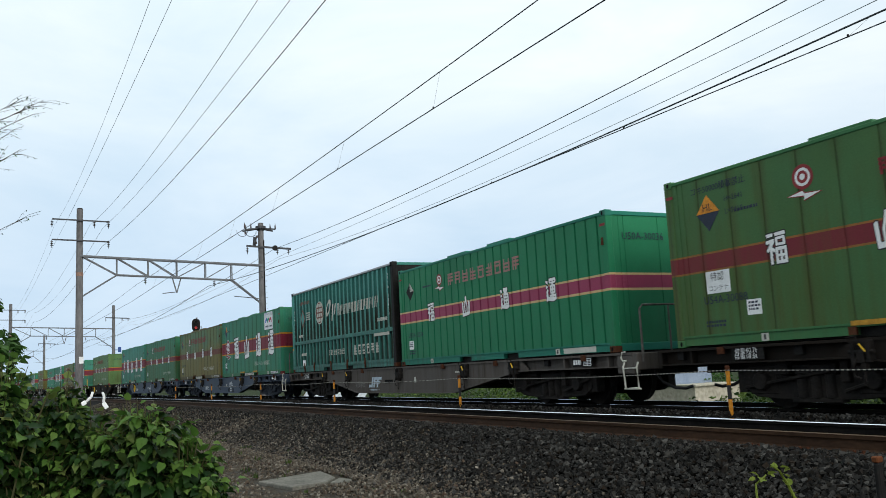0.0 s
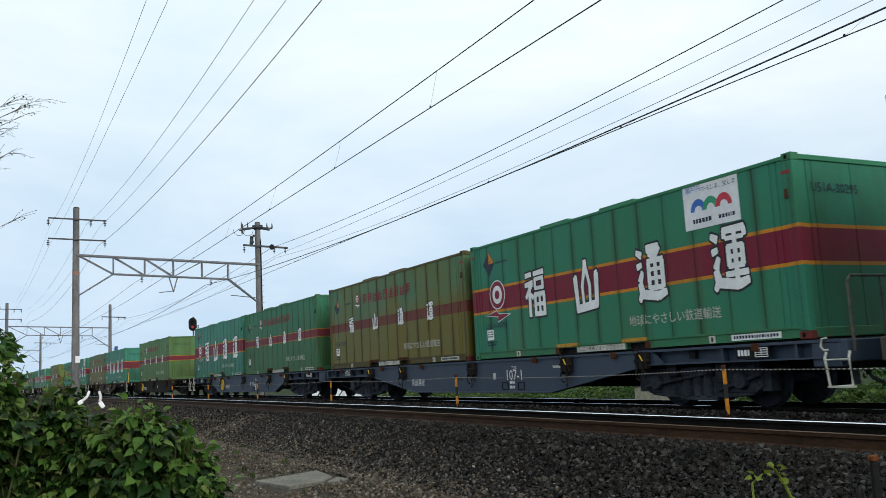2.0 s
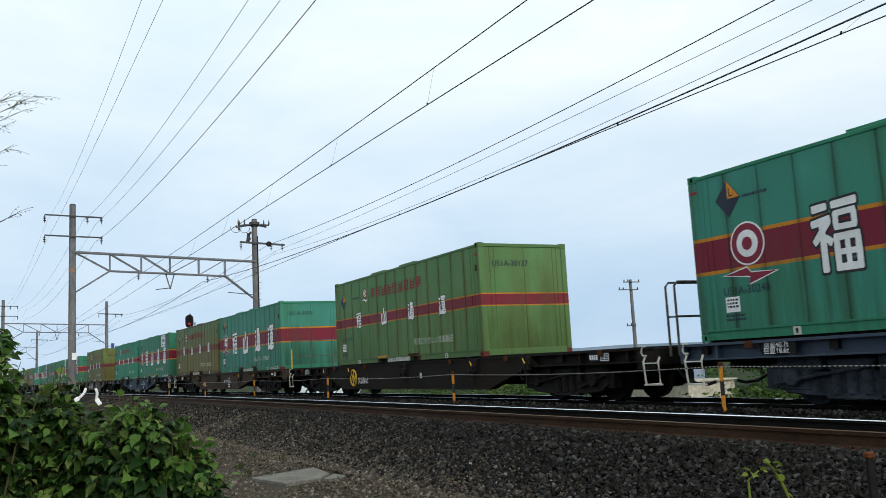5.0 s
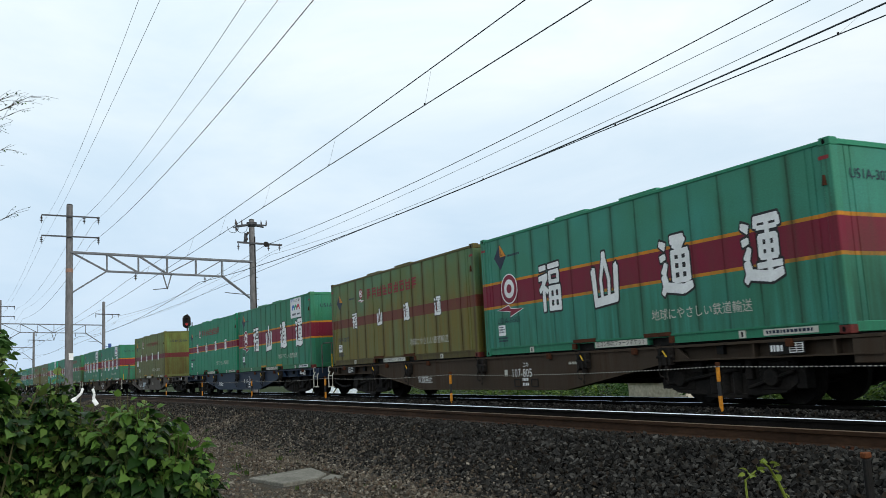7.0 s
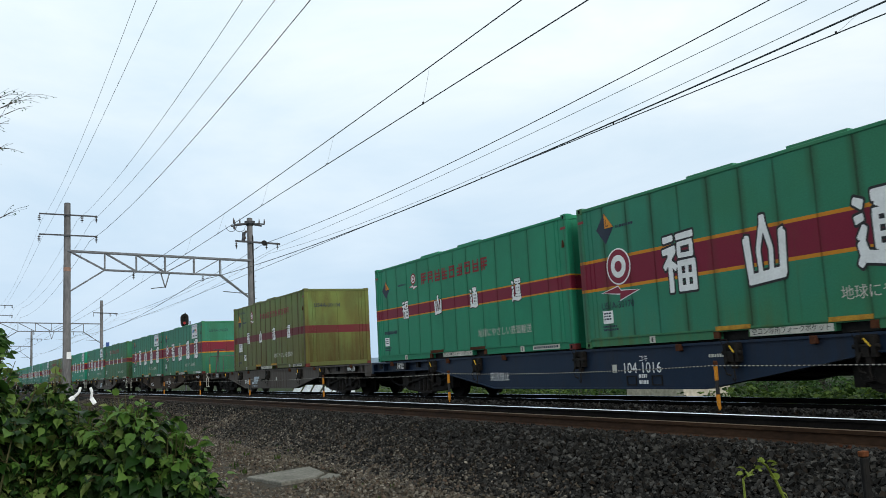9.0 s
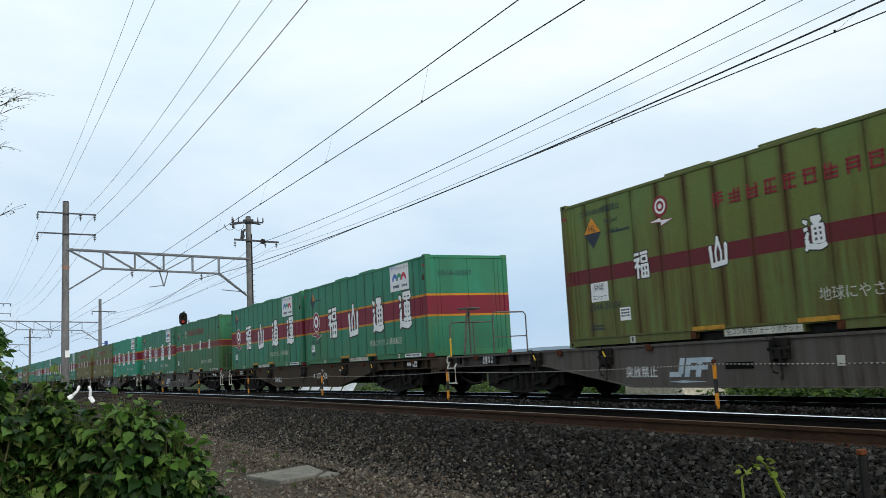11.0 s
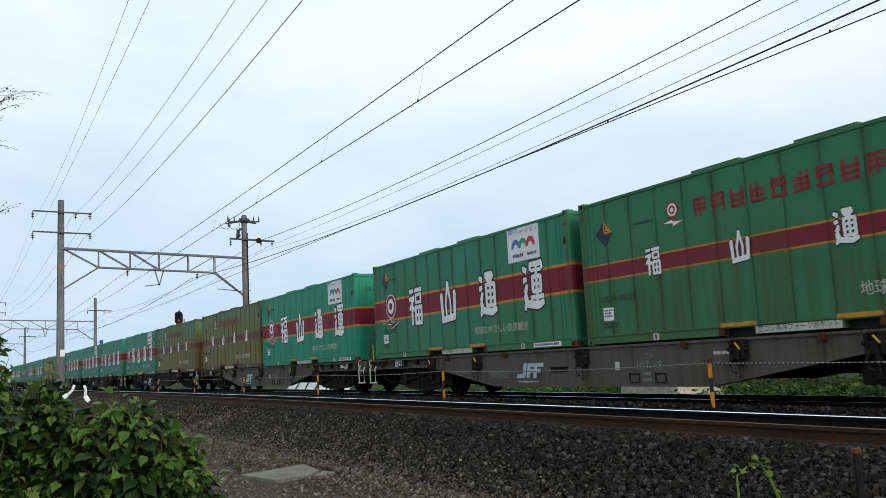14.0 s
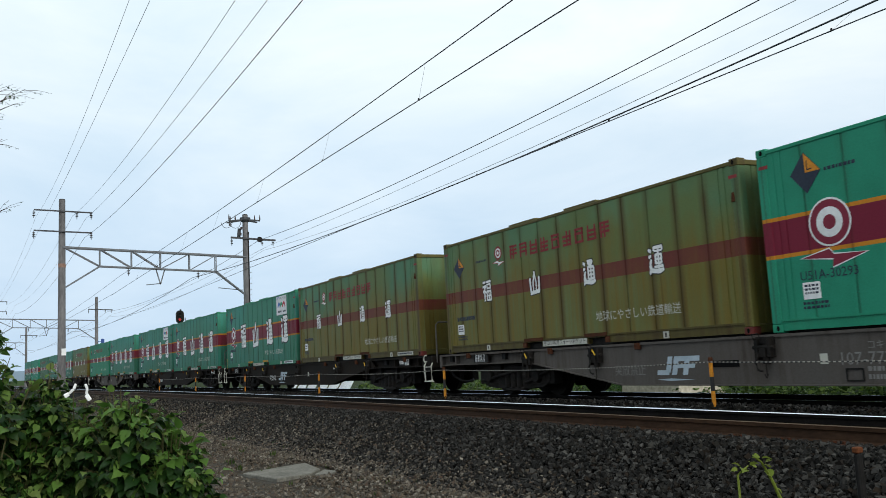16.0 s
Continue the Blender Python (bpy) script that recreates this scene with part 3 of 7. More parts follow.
def portal(x, y_l, y_r, top_l, top_r, beam, first):
    p = thing("catenary_portal", "steel truss portal on round concrete poles over the tracks", "catenary portal", "portals over the line")
    p.location = (x, 0, 0)
    for y, top in ((y_l, top_l), (y_r, top_r)):
        pole = part("pole", Shape().tube([(0, y, -1.0), (0, y, top)], [0.215, 0.155], 20), concrete, p, "round grey concrete pole", smooth=False)
        part("cap", Shape().tube([(0, y, top), (0, y, top + 0.04)], [0.16, 0.12], 20), steel_dark, pole)
        for z in (1.4, 2.4, 3.4, 4.4, 5.4, 6.4):
            part("clamp_ring", Shape().tube([(0, y, z), (0, y, z + 0.05)], 0.205 - 0.005 * z, 20), galvanised, pole)
    part("marker_band", Shape().tube([(0, y_l, beam - 0.85), (0, y_l, beam - 0.65)], 0.182, 20), mottled("faded_band_paint", [(0.3, (0.24, 0.13, 0.09)), (0.7, (0.34, 0.22, 0.17))], 9.0, 0.8), p, "faded orange marker band")
    zl, zr = beam + 0.22, beam - 0.22
    def z_of(y):
        return zl + (zr - zl) * (y - y_l) / (y_r - y_l)
    for dx in (-0.16, 0.16):
        part("top_chord", Shape().bar((dx, y_l, z_of(y_l)), (dx, y_r, z_of(y_r)), 0.09, 0.09), galvanised, p)
        w = (y_r - y_l)
        low = [y_l + w * f for f in (0.19, 0.355, 0.51, 0.67, 0.82)]
        part("bottom_chord", Shape().bar((dx, low[0], z_of(low[0]) - 0.92), (dx, low[-1], z_of(low[-1]) - 0.92), 0.07, 0.07), galvanised, p)
        top = [y_l + 0.1] + low
        for i, y in enumerate(low):
            part("web_post", Shape().bar((dx, y, z_of(y) - 0.92), (dx, y, z_of(y)), 0.05, 0.05, (1, 0, 0)), galvanised, p)
            if i < 3:
                part("diagonal", Shape().bar((dx, top[i], z_of(top[i])), (dx, y, z_of(y) - 0.92), 0.05, 0.05), galvanised, p)
            else:
                part("diagonal", Shape().bar((dx, y, z_of(y)), (dx, low[i - 1], z_of(low[i - 1]) - 0.92), 0.05, 0.05), galvanised, p)
        part("knee_brace", Shape().bar((dx, low[0], z_of(low[0]) - 0.92), (dx * 0.4, y_l + 0.1, z_of(y_l) - 2.15), 0.07, 0.07), galvanised, p)
        part("knee_brace", Shape().bar((dx, low[-1], z_of(low[-1]) - 0.92), (dx * 0.4, y_r - 0.1, z_of(y_r) - 2.15), 0.07, 0.07), galvanised, p)
    mid = low[2]
    for s in (-0.23, 0.23):
        part("drop_arm", Shape().bar((0, mid + s, z_of(mid) - 0.92), (0, mid, z_of(mid) - 1.75), 0.06, 0.06), galvanised, p)
    part("steady_arm", Shape().tube([(0, mid, z_of(mid) - 1.7), (0, mid - 0.75, z_of(mid) - 1.78)], 0.025, 6), galvanised, p)
    part("steady_arm", Shape().tube([(0, y_r - 0.2, z_of(y_r) - 1.9), (0, y_r - 1.6, z_of(y_r) - 1.75)], 0.025, 6), galvanised, p)
    for f in (0.34, 0.72):
        y = y_l + w * f
        insulator(p, (0, y, z_of(y) - 0.95), 0.4)
    # feeder arms
    for z in (beam + 1.02, beam + 1.82):
        z0 = top_l - (0.62 if z > beam + 1.5 else 1.70)
        arm = part("cross_arm", Shape().bar((0.2, y_l - 1.35, z0 + 0.02), (0.2, y_l + 1.45, z0 - 0.06), 0.065, 0.07), arm_steel, p)
        for dy in ((-1.35, 1.4) if z < beam + 1.5 else (-1.35, 0.7, 1.4)):
            insulator(p, (0.2, y_l + dy, z0), 0.42)
    z0 = top_r - 1.40
    part("cross_arm", Shape().bar((0.2, y_r - 0.9, z0 + 0.05), (0.2, y_r + 1.7, z0 - 0.08), 0.1, 0.1), arm_steel, p)
    for dy in (-0.85, 0.9, 1.55):
        insulator(p, (0.2, y_r + dy, z0), 0.42)
    if first:
        part("collar", Shape().tube([(0, y_r, top_r - 0.42), (0, y_r, top_r - 0.30), (0, y_r, top_r - 0.16)], [0.18, 0.30, 0.30], 14), arm_steel, p)
        for side, reach in ((-1, 1.0), (1, 0.78)):
            for dx in (-0.12, 0.12):
                part("bracket", Shape().bar((dx, y_r + side * 0.15, top_r - 0.30), (dx * 2.5, y_r + side * reach, top_r - 0.42 if side < 0 else top_r - 0.36), 0.07, 0.08), arm_steel, p)
        for dy, dx in ((-1.0, 0.28), (-0.8, -0.25), (-0.62, 0.2), (0.5, 0.2), (0.64, -0.25), (0.78, 0.28)):
            part("pin_insulator", Shape().tube([(dx, y_r + dy, top_r - 0.38), (dx, y_r + dy, top_r - 0.28), (dx, y_r + dy, top_r - 0.16), (dx, y_r + dy, top_r - 0.02)],
                                               [0.02, 0.045, 0.035, 0.010], 8), porcelain, p)
        for k, (dy, dz) in enumerate(((-0.95, -0.55), (-0.3, -0.75), (-0.35, -1.1))):
            part("switch", Shape().tube([(0.25, y_r + dy, top_r + dz), (0.25, y_r + dy, top_r + dz - 0.14)], [0.07, 0.055], 10), porcelain, p)
        part("transformer", Shape().tube([(0.0, y_r - 0.4, top_r - 1.35), (0.0, y_r - 0.34, top_r - 0.80)], 0.10, 12), arm_steel, p, "small dark canister on the pole")
        part("disc", Shape().tube([(0.25, y_r + 0.75, top_r - 1.45), (0.28, y_r + 0.75, top_r - 1.45)], 0.16, 14), steel_dark, p)
        for dy in (-1.1, -0.6):
            arc = [(0.1, y_r + dy + 0.35 * math.sin(a) * 0.9, top_r - 0.45 - 0.35 * math.sin(math.pi * i / 8)) for i, a in enumerate([math.pi * j / 8 - math.pi / 2 for j in range(9)])]
            part("jumper_wire", Shape().tube(arc, 0.015, 5), wire_metal, p)
        bolt = Shape().tube([(0.19, y_r + 0.1, 0), (0.3, y_r + 0.22, 0)], 0.012, 4).mesh("step_bolt")
        for i in range(14):
            part("step_bolt", bolt, galvanised, p).location.z = 2.2 + i * 0.32
        part("cable_duct", Shape().tube([(0.18, y_r + 0.12, -0.8), (0.16, y_r + 0.12, top_r - 1.0)], 0.035, 6), steel_dark, p)
    part("number_plate", Shape().box(0.215, 0.225, y_l - 0.02, y_l + 0.2, 2.1, 2.45), white_paint, p, "blank white plate")
    return p


portal(-48.5, 3.22, 12.90, 10.24, 9.73, 7.50, True)
second = portal(-104.0, 0.05, 10.5, 10.2, 9.9, 7.5, False)
portal(-160.0, -3.7, 5.2, 10.2, 9.9, 7.5, False)
part("lamp_box", Shape().box(0.1, 0.35, 10.95, 11.28, 4.62, 5.18).box(0.1, 0.16, 10.5, 10.95, 4.86, 4.92), mottled("blue_box_paint", [(0.3, (0.02, 0.06, 0.22)), (0.7, (0.03, 0.09, 0.30))], 4.0, 0.5), second, "small blue box on an arm")

# y and z at the portal, y and z a span nearer, sag, thickness in millimetres
WIRES = ((1.99, 9.33, 2.47, 9.27, 1.31, 4), (2.00, 8.35, 3.01, 8.32, 0.45, 4.5), (3.72, 9.39, 4.55, 9.33, 1.25, 6), (4.36, 9.26, 5.30, 9.20, 0.93, 6.5),
         (4.31, 8.25, 5.09, 8.18, 0.98, 8), (6.08, 6.22, 6.78, 6.14, 0.28, 8), (5.79, 5.28, 6.69, 5.15, -0.05, 9), (13.70, 8.28, 13.51, 8.42, 0.77, 12),
         (14.30, 7.99, 14.28, 8.07, 0.42, 7), (13.95, 7.69, 13.74, 7.79, 0.91, 7), (9.87, 6.11, 10.88, 5.93, 0.75, 14), (9.42, 5.17, 10.32, 4.96, -0.01, 9))
SPAN = 55.9
NEXT = ((-104.4, -2.0), (-160.3, -4.8))


def wire_points(w, n=24):
    ya, za, yb, zb, sag, _ = w
    pts = []
    for x0, dy in reversed(NEXT):
        for i in range(10):
            f = i / 10
            d0, d1 = dy, (-2.0 if x0 < -110 else 0.0)
            pts.append((x0 + SPAN * f, ya + d0 + (d1 - d0) * f, za - 4 * min(sag, 0.9) * f * (1 - f)))
    for i in range(n + 1):
        f = i / n
        pts.append((-48.5 + SPAN * f, ya + (yb - ya) * f, za + (zb - za) * f - 4 * sag * f * (1 - f)))
    pts.append((40, yb + (yb - ya) * 0.5, zb))
    return pts


for w in WIRES:
    tagged(part("overhead_wire", Shape().tube(wire_points(w), w[5] / 1000 * (1.15 if w[5] < 8.5 else 1.0), 6), pale_wire if w[5] < 7.5 else wire_metal), "thin dark overhead wire strung along the railway", "wire", "overhead wires")


def wire_at(w, x):
    f = (x + 48.5) / SPAN
    return w[0] + (w[2] - w[0]) * f, w[1] + (w[3] - w[1]) * f - 4 * w[4] * f * (1 - f)


for upper, lower, spots in ((WIRES[5], WIRES[6], (-41.5, -36.6, -31.7, -26.9, -22.1, -17.2, -12.6, -7.8)), (WIRES[10], WIRES[11], (-40.8, -36.0, -31.2, -26.4, -21.6, -16.85, -12.1, -7.4))):
    for x in spots:
        (ya, za), (yb, zb) = wire_at(upper, x), wire_at(lower, x)
        h = thing("wire_dropper", "thin dropper holding the contact wire with a clip", "wire dropper", "droppers of the contact wires")
        part("rod", Shape().tube([(x, ya, max(za, zb)), (x, yb, min(za, zb))], 0.002, 4), wire_metal, h)
        part("clip", Shape().box(x - 0.012, x + 0.012, yb - 0.010, yb + 0.010, zb - 0.008, zb + 0.034), steel_dark, h)

def utility_pole(x, y, top):
    u = thing("utility_pole", "slim grey concrete utility pole beyond the railway", "utility pole")
    u.location = (x, y, 0)
    part("pole", Shape().tube([(0, 0, -0.8), (0, 0, top)], [0.19, 0.13], 14), concrete, u)
    for z, a, b in ((top - 0.25, -0.9, 0.9), (top - 0.95, -1.5, 0.7), (top - 4.2, -0.9, 0.1)):
        arm = part("cross_arm", Shape().bar((0.16, a, z), (0.16, b, z), 0.08, 0.08), arm_steel, u)
        for dy in (a + 0.06, a + 0.5, b - 0.06):
            part("pin_insulator", Shape().tube([(0.16, dy, z + 0.03), (0.16, dy, z + 0.12), (0.16, dy, z + 0.24)], [0.02, 0.07, 0.03], 8), porcelain, arm)
    return u


utility_pole(-61.5, 50.8, 7.6)

# ---- signal beyond the train ----
sig = thing("railway_signal", "black round-ended signal head showing red on a grey post", "railway signal")
sig.location = (-64.3, 12.2, 0)
part("post", Shape().tube([(0, 0, -0.75), (0, 0, 5.5)], 0.06, 10), galvanised, sig)
bb = part("backboard", Shape().prism([(0.0 + 0.29 * math.cos(a), (0.19 if math.sin(a) > 0 else -0.19) + 0.29 * math.sin(a)) for a in [2 * math.pi * i / 24 for i in range(24)]], -0.05, 0.05), steel_dark, sig, "black backboard")
bb.matrix_basis = pose(0.25, -0.1, 4.93, 0, 0, 78)
for z in (-0.19, 0.19):
    part("hood", Shape().tube([(0.0, -0.05, z), (0.0, -0.22, z)], 0.12, 12, False), steel_dark, bb)
red_glow, rgn, rgl, rgb_ = material("red_signal_lens", 0.3)
rgb_.inputs["Base Color"].default_value = (0.5, 0.01, 0.01, 1)
rgb_.inputs["Emission Color"].default_value = (1.0, 0.03, 0.02, 1)
rgb_.inputs["Emission Strength"].default_value = 0.06
part("lens", Shape().tube([(0, -0.06, -0.19), (0, -0.075, -0.19)], 0.10, 14), red_glow, bb, "lit red lens")
part("ladder", Shape().tube([(-0.5, 0.4, -0.75), (-0.5, 0.4, 4.9)], 0.02, 6).tube([(-0.2, 0.4, -0.75), (-0.2, 0.4, 4.9)], 0.02, 6), galvanised, sig)

# ---- the container train ----
LENGTH, HALF, WIDE = 9.41, 4.705, 1.245
SHARED = {}


def shared(key, make, bevel=0.0, smooth=False):
    if key not in SHARED:
        SHARED[key] = make().mesh(key if isinstance(key, str) else key[0], bevel, smooth)
    return SHARED[key]


def lettering(text, mat, parent, x, z, width, y=-1.2325, name="lettering", turn=0, label=""):
    """Words in the built-in font, width metres wide, lower left corner at x, z on the near side (turn 90: on the front end)."""
    key = ("lettering", text, round(width, 3))
    if key not in SHARED:
        cu = bpy.data.curves.new("lettering", "FONT")
        cu.body, cu.size, cu.resolution_u = text, 1.0, 2
        tmp = new("lettering", cu)
        bpy.context.view_layer.update()
        me = bpy.data.meshes.new_from_object(tmp.evaluated_get(bpy.context.evaluated_depsgraph_get()))
        bpy.data.objects.remove(tmp)
        co = np.empty(len(me.vertices) * 3, np.float32)
        me.vertices.foreach_get("co", co)
        co = co.reshape(-1, 3)
        co -= co.min(axis=0)
        co *= width / co[:, 0].max()
        me.vertices.foreach_set("co", co.reshape(-1))
        me.materials.clear()
        SHARED[key] = me
    ob = part(name, SHARED[key], mat, parent, label)
    ob.matrix_basis = pose(x, y, z, 90, 0, 0) if not turn else pose(HALF - 0.012, x, z, 90, 0, 90)
    return ob


def plate(parent, x0, x1, z0, z1, mat, y=-1.230, thick=0.003, name="plate", label=""):
    return part(name, Shape().box(x0, x1, y - thick, y, z0, z1), mat, parent, label)


def disc_stack(parent, x, z, r, y=-1.229, colours=None, arrow=True, name="emblem"):
    """A ringed roundel with a dart below it, in flat coats of paint."""
    e = thing(name, "", "")
    e.parent = parent
    for i, (k, m) in enumerate(colours):
        poly = [(x + r * k * math.cos(a), z + r * k * math.sin(a)) for a in [2 * math.pi * j / 28 for j in range(28)]]
        part("ring" if k > 0.5 else "centre", Shape().prism(poly, y - 0.0015 * (i + 1), y - 0.0015 * i), m, e)
    if arrow:
        s = r / 0.33
        for grow, m, d in ((0.02, colours[0][1], 0.0), (0.0, colours[1][1], 0.0015)):
            poly = [(x - 0.5 * s - 2 * grow, z - 0.44 * s), (x - 0.05 * s, z - 0.36 * s + grow), (x + 0.02 * s, z - 0.44 * s + grow), (x + 0.5 * s + 2 * grow, z - 0.46 * s),
                    (x - 0.02 * s, z - 0.60 * s - grow), (x + 0.0 * s, z - 0.49 * s - grow)]
            part("dart", Shape().prism(poly, y - 0.0015 - d, y - d), m, e)
    return e


# white block marks on the sides, as tapered strokes in a unit square: x, z, x, z, width at either end
RUN = ((.02, .90, .21, .82, .10, .15), (.02, .62, .20, .66, .12, .10), (.21, .54, .10, .34, .10, .17), (.10, .34, .17, .12, .16, .20),
       (.04, .0, .16, .16, .10, .16), (.14, .13, .72, .06, .17, .17), (.70, .06, 1.0, .13, .17, .12))
MARKS = (
    ((.04, .91, .37, .93, .11, .10), (.0, .70, .42, .74, .10, .12), (.38, .72, .03, .42, .12, .10), (.23, .70, .23, .0, .12, .14), (.28, .50, .42, .40, .09, .12),
     (.46, .93, .99, .95, .10, .11), (.49, .80, .95, .82, .08, .08), (.53, .82, .53, .60, .11, .11), (.91, .82, .91, .60, .11, .11), (.49, .61, .95, .61, .08, .08),
     (.46, .47, 1, .48, .10, .10), (.51, .47, .51, .0, .12, .12), (.95, .47, .95, .0, .12, .12), (.73, .47, .73, .02, .10, .10), (.47, .26, 1, .26, .08, .08), (.47, .05, 1, .05, .10, .10)),
    ((.05, .68, .11, .04, .17, .14), (.02, .67, .13, .66, .10, .08), (.04, .02, .96, .09, .16, .17), (.95, .70, .91, .04, .17, .15), (.88, .68, .99, .71, .08, .10),
     (.50, .99, .50, .84, .13, .15), (.485, .86, .34, .46, .12, .10), (.34, .48, .37, .08, .10, .10), (.515, .86, .66, .46, .12, .10), (.66, .48, .63, .08, .10, .10)),
    RUN + ((.38, .92, .82, .93, .16, .16), (.82, .95, .66, .78, .15, .12), (.44, .84, .68, .76, .10, .12), (.38, .70, .93, .71, .09, .10), (.43, .70, .43, .20, .12, .12),
           (.89, .70, .89, .20, .13, .13), (.66, .72, .66, .20, .11, .11), (.42, .55, .9, .55, .07, .07), (.42, .39, .9, .39, .07, .07), (.42, .22, .9, .22, .09, .09)),
    RUN + ((.36, .95, .97, .96, .11, .12), (.41, .96, .39, .82, .12, .10), (.94, .96, .96, .82, .12, .10), (.42, .82, .92, .82, .07, .07), (.46, .68, .90, .68, .09, .09),
           (.49, .70, .49, .36, .12, .12), (.87, .70, .87, .36, .12, .12), (.46, .52, .9, .52, .07, .07), (.46, .37, .9, .37, .09, .09), (.68, .92, .68, .14, .11, .12), (.37, .24, .99, .25, .09, .10)))


def mark(i, grow, w, h):
    """One mark cut from thin sheet: its strokes fused into one outline."""
    at, rings = [], []
    for x0, z0, x1, z1, w0, w1 in MARKS[i]:
        a, b = Vector((x0, z0)), Vector((x1, z1))
        way = (b - a).normalized()
        side = Vector((-way.y, way.x))
        a, b, h0, h1 = a - way * grow, b + way * grow, w0 / 2 + grow, w1 / 2 + grow
        cut = 0.45 * min(h0, h1)
        q = [a - side * h0, b - side * h1, b + side * h1, a + side * h0]
        ring = []
        for k in range(4):
            p, before, after = q[k], (q[k - 1] - q[k]).normalized(), (q[(k + 1) % 4] - q[k]).normalized()
            for v in (p + before * cut, p + (before + after) * cut * 0.29, p + after * cut):
                ring.append(len(at))
                at.append(Vector((v.x * w, v.y * h)))
        rings.append(ring)
    flat, _, tris, _, _, owners = delaunay_2d_cdt(at, [], rings, 1, 1e-5)
    tris = [f for f, own in zip(tris, owners) if own]
    n, edges = len(flat), collections.Counter()
    for f in tris:
        for k in range(len(f)):
            edges[(f[k], f[(k + 1) % len(f)])] += 1
    rim = [(a, b) for a, b in edges if (b, a) not in edges]
    return Shape().add([(v.x, 0.0, v.y) for v in flat] + [(v.x, 0.002, v.y) for v in flat],
                       [tuple(f) for f in tris] + [tuple(n + k for k in reversed(f)) for f in tris] + [(b, a, n + a, n + b) for a, b in rim])


def block_marks(parent, xs_, w, h, z, outline):
    for i, x in enumerate(xs_):
        if outline:
            o = part("mark_outline", shared(("mark_outline", i, w), lambda: mark(i, 0.040, w, h)), black_paint, parent, "black outline of a white block mark")
            o.location = (x - HALF, -1.2305, z)
        o = part("mark", shared(("mark", i, w), lambda: mark(i, 0.002 if outline else 0.03, w, h)), white_paint, parent, "white block mark")
        o.location = (x - HALF, -1.234, z)


def stroke_row(parent, x, z, n, w, gap, h, mat, seed):
    """A row of small stroke blocks standing for a painted name."""
    r = random.Random(seed)
    for k in range(n):
        s = Shape()
        t = 0.16
        for lv in sorted(r.sample((0.0, 0.28, 0.56, 0.84), 3)):
            s.box(0.04 * w, 0.96 * w, 0, 0.002, lv * h, (lv + t) * h)
        for vx in r.sample((0.08, 0.42, 0.76), 2):
            s.box(vx * w, (vx + t) * w, 0, 0.0021, 0.0, h)
        o = part("stroke_block", s, mat, parent)
        o.location = (x - HALF + k * (w + gap), -1.233, z)


def side_profile(seams, groove, depth, z0, z1, ends=()):
    """A panel wall along x with narrow upright grooves."""
    line = [(-HALF + 0.12, 0.0)]
    for s in sorted(seams):
        line += [(s - groove * 0.7, 0.0), (s - groove * 0.45, depth), (s + groove * 0.45, depth), (s + groove * 0.7, 0.0)]
    line.append((HALF - 0.12, 0.0))
    n = len(line)
    sh = Shape()
    return sh.add([(x, -1.226 + d, z) for z in (z0, z1) for x, d in line] + [(x, -1.16, z) for z in (z0, z1) for x in (line[0][0], line[-1][0])],
                  [(i, i + 1, n + i + 1, n + i) for i in range(n - 1)] + [(2 * n, 2 * n + 2, 2 * n + 3, 2 * n + 1), (0, n, 2 * n + 2, 2 * n), (n - 1, 2 * n + 1, 2 * n + 3, 2 * n - 1)])


def end_profile(seams, groove, depth, z0, z1):
    line = [(-WIDE + 0.12, 0.0)]
    for s in seams:
        line += [(s - groove * 0.7, 0.0), (s - groove * 0.45, depth), (s + groove * 0.45, depth), (s + groove * 0.7, 0.0)]
    line.append((WIDE - 0.12, 0.0))
    n = len(line)
    sh = Shape()
    return sh.add([(HALF - 0.025 - d, y, z) for z in (z0, z1) for y, d in line] + [(HALF - 0.1, y, z) for z in (z0, z1) for y in (line[0][0], line[-1][0])],
                  [(i, i + 1, n + i + 1, n + i) for i in range(n - 1)] + [(2 * n, 2 * n + 2, 2 * n + 3, 2 * n + 1), (0, n, 2 * n + 2, 2 * n), (n - 1, 2 * n + 1, 2 * n + 3, 2 * n - 1)])


SEAMS = [-HALF + 0.30, -HALF + 0.42] + [-3.95 + 0.658 * i for i in range(13)] + [HALF - 0.42, HALF - 0.30]
MANY = [-HALF + 0.3 + (LENGTH - 0.6) * i / 25 for i in range(26)]


def casting():
    s = Shape().box(-0.09, 0.09, -0.08, 0.08, 0, 0.118)
    return s


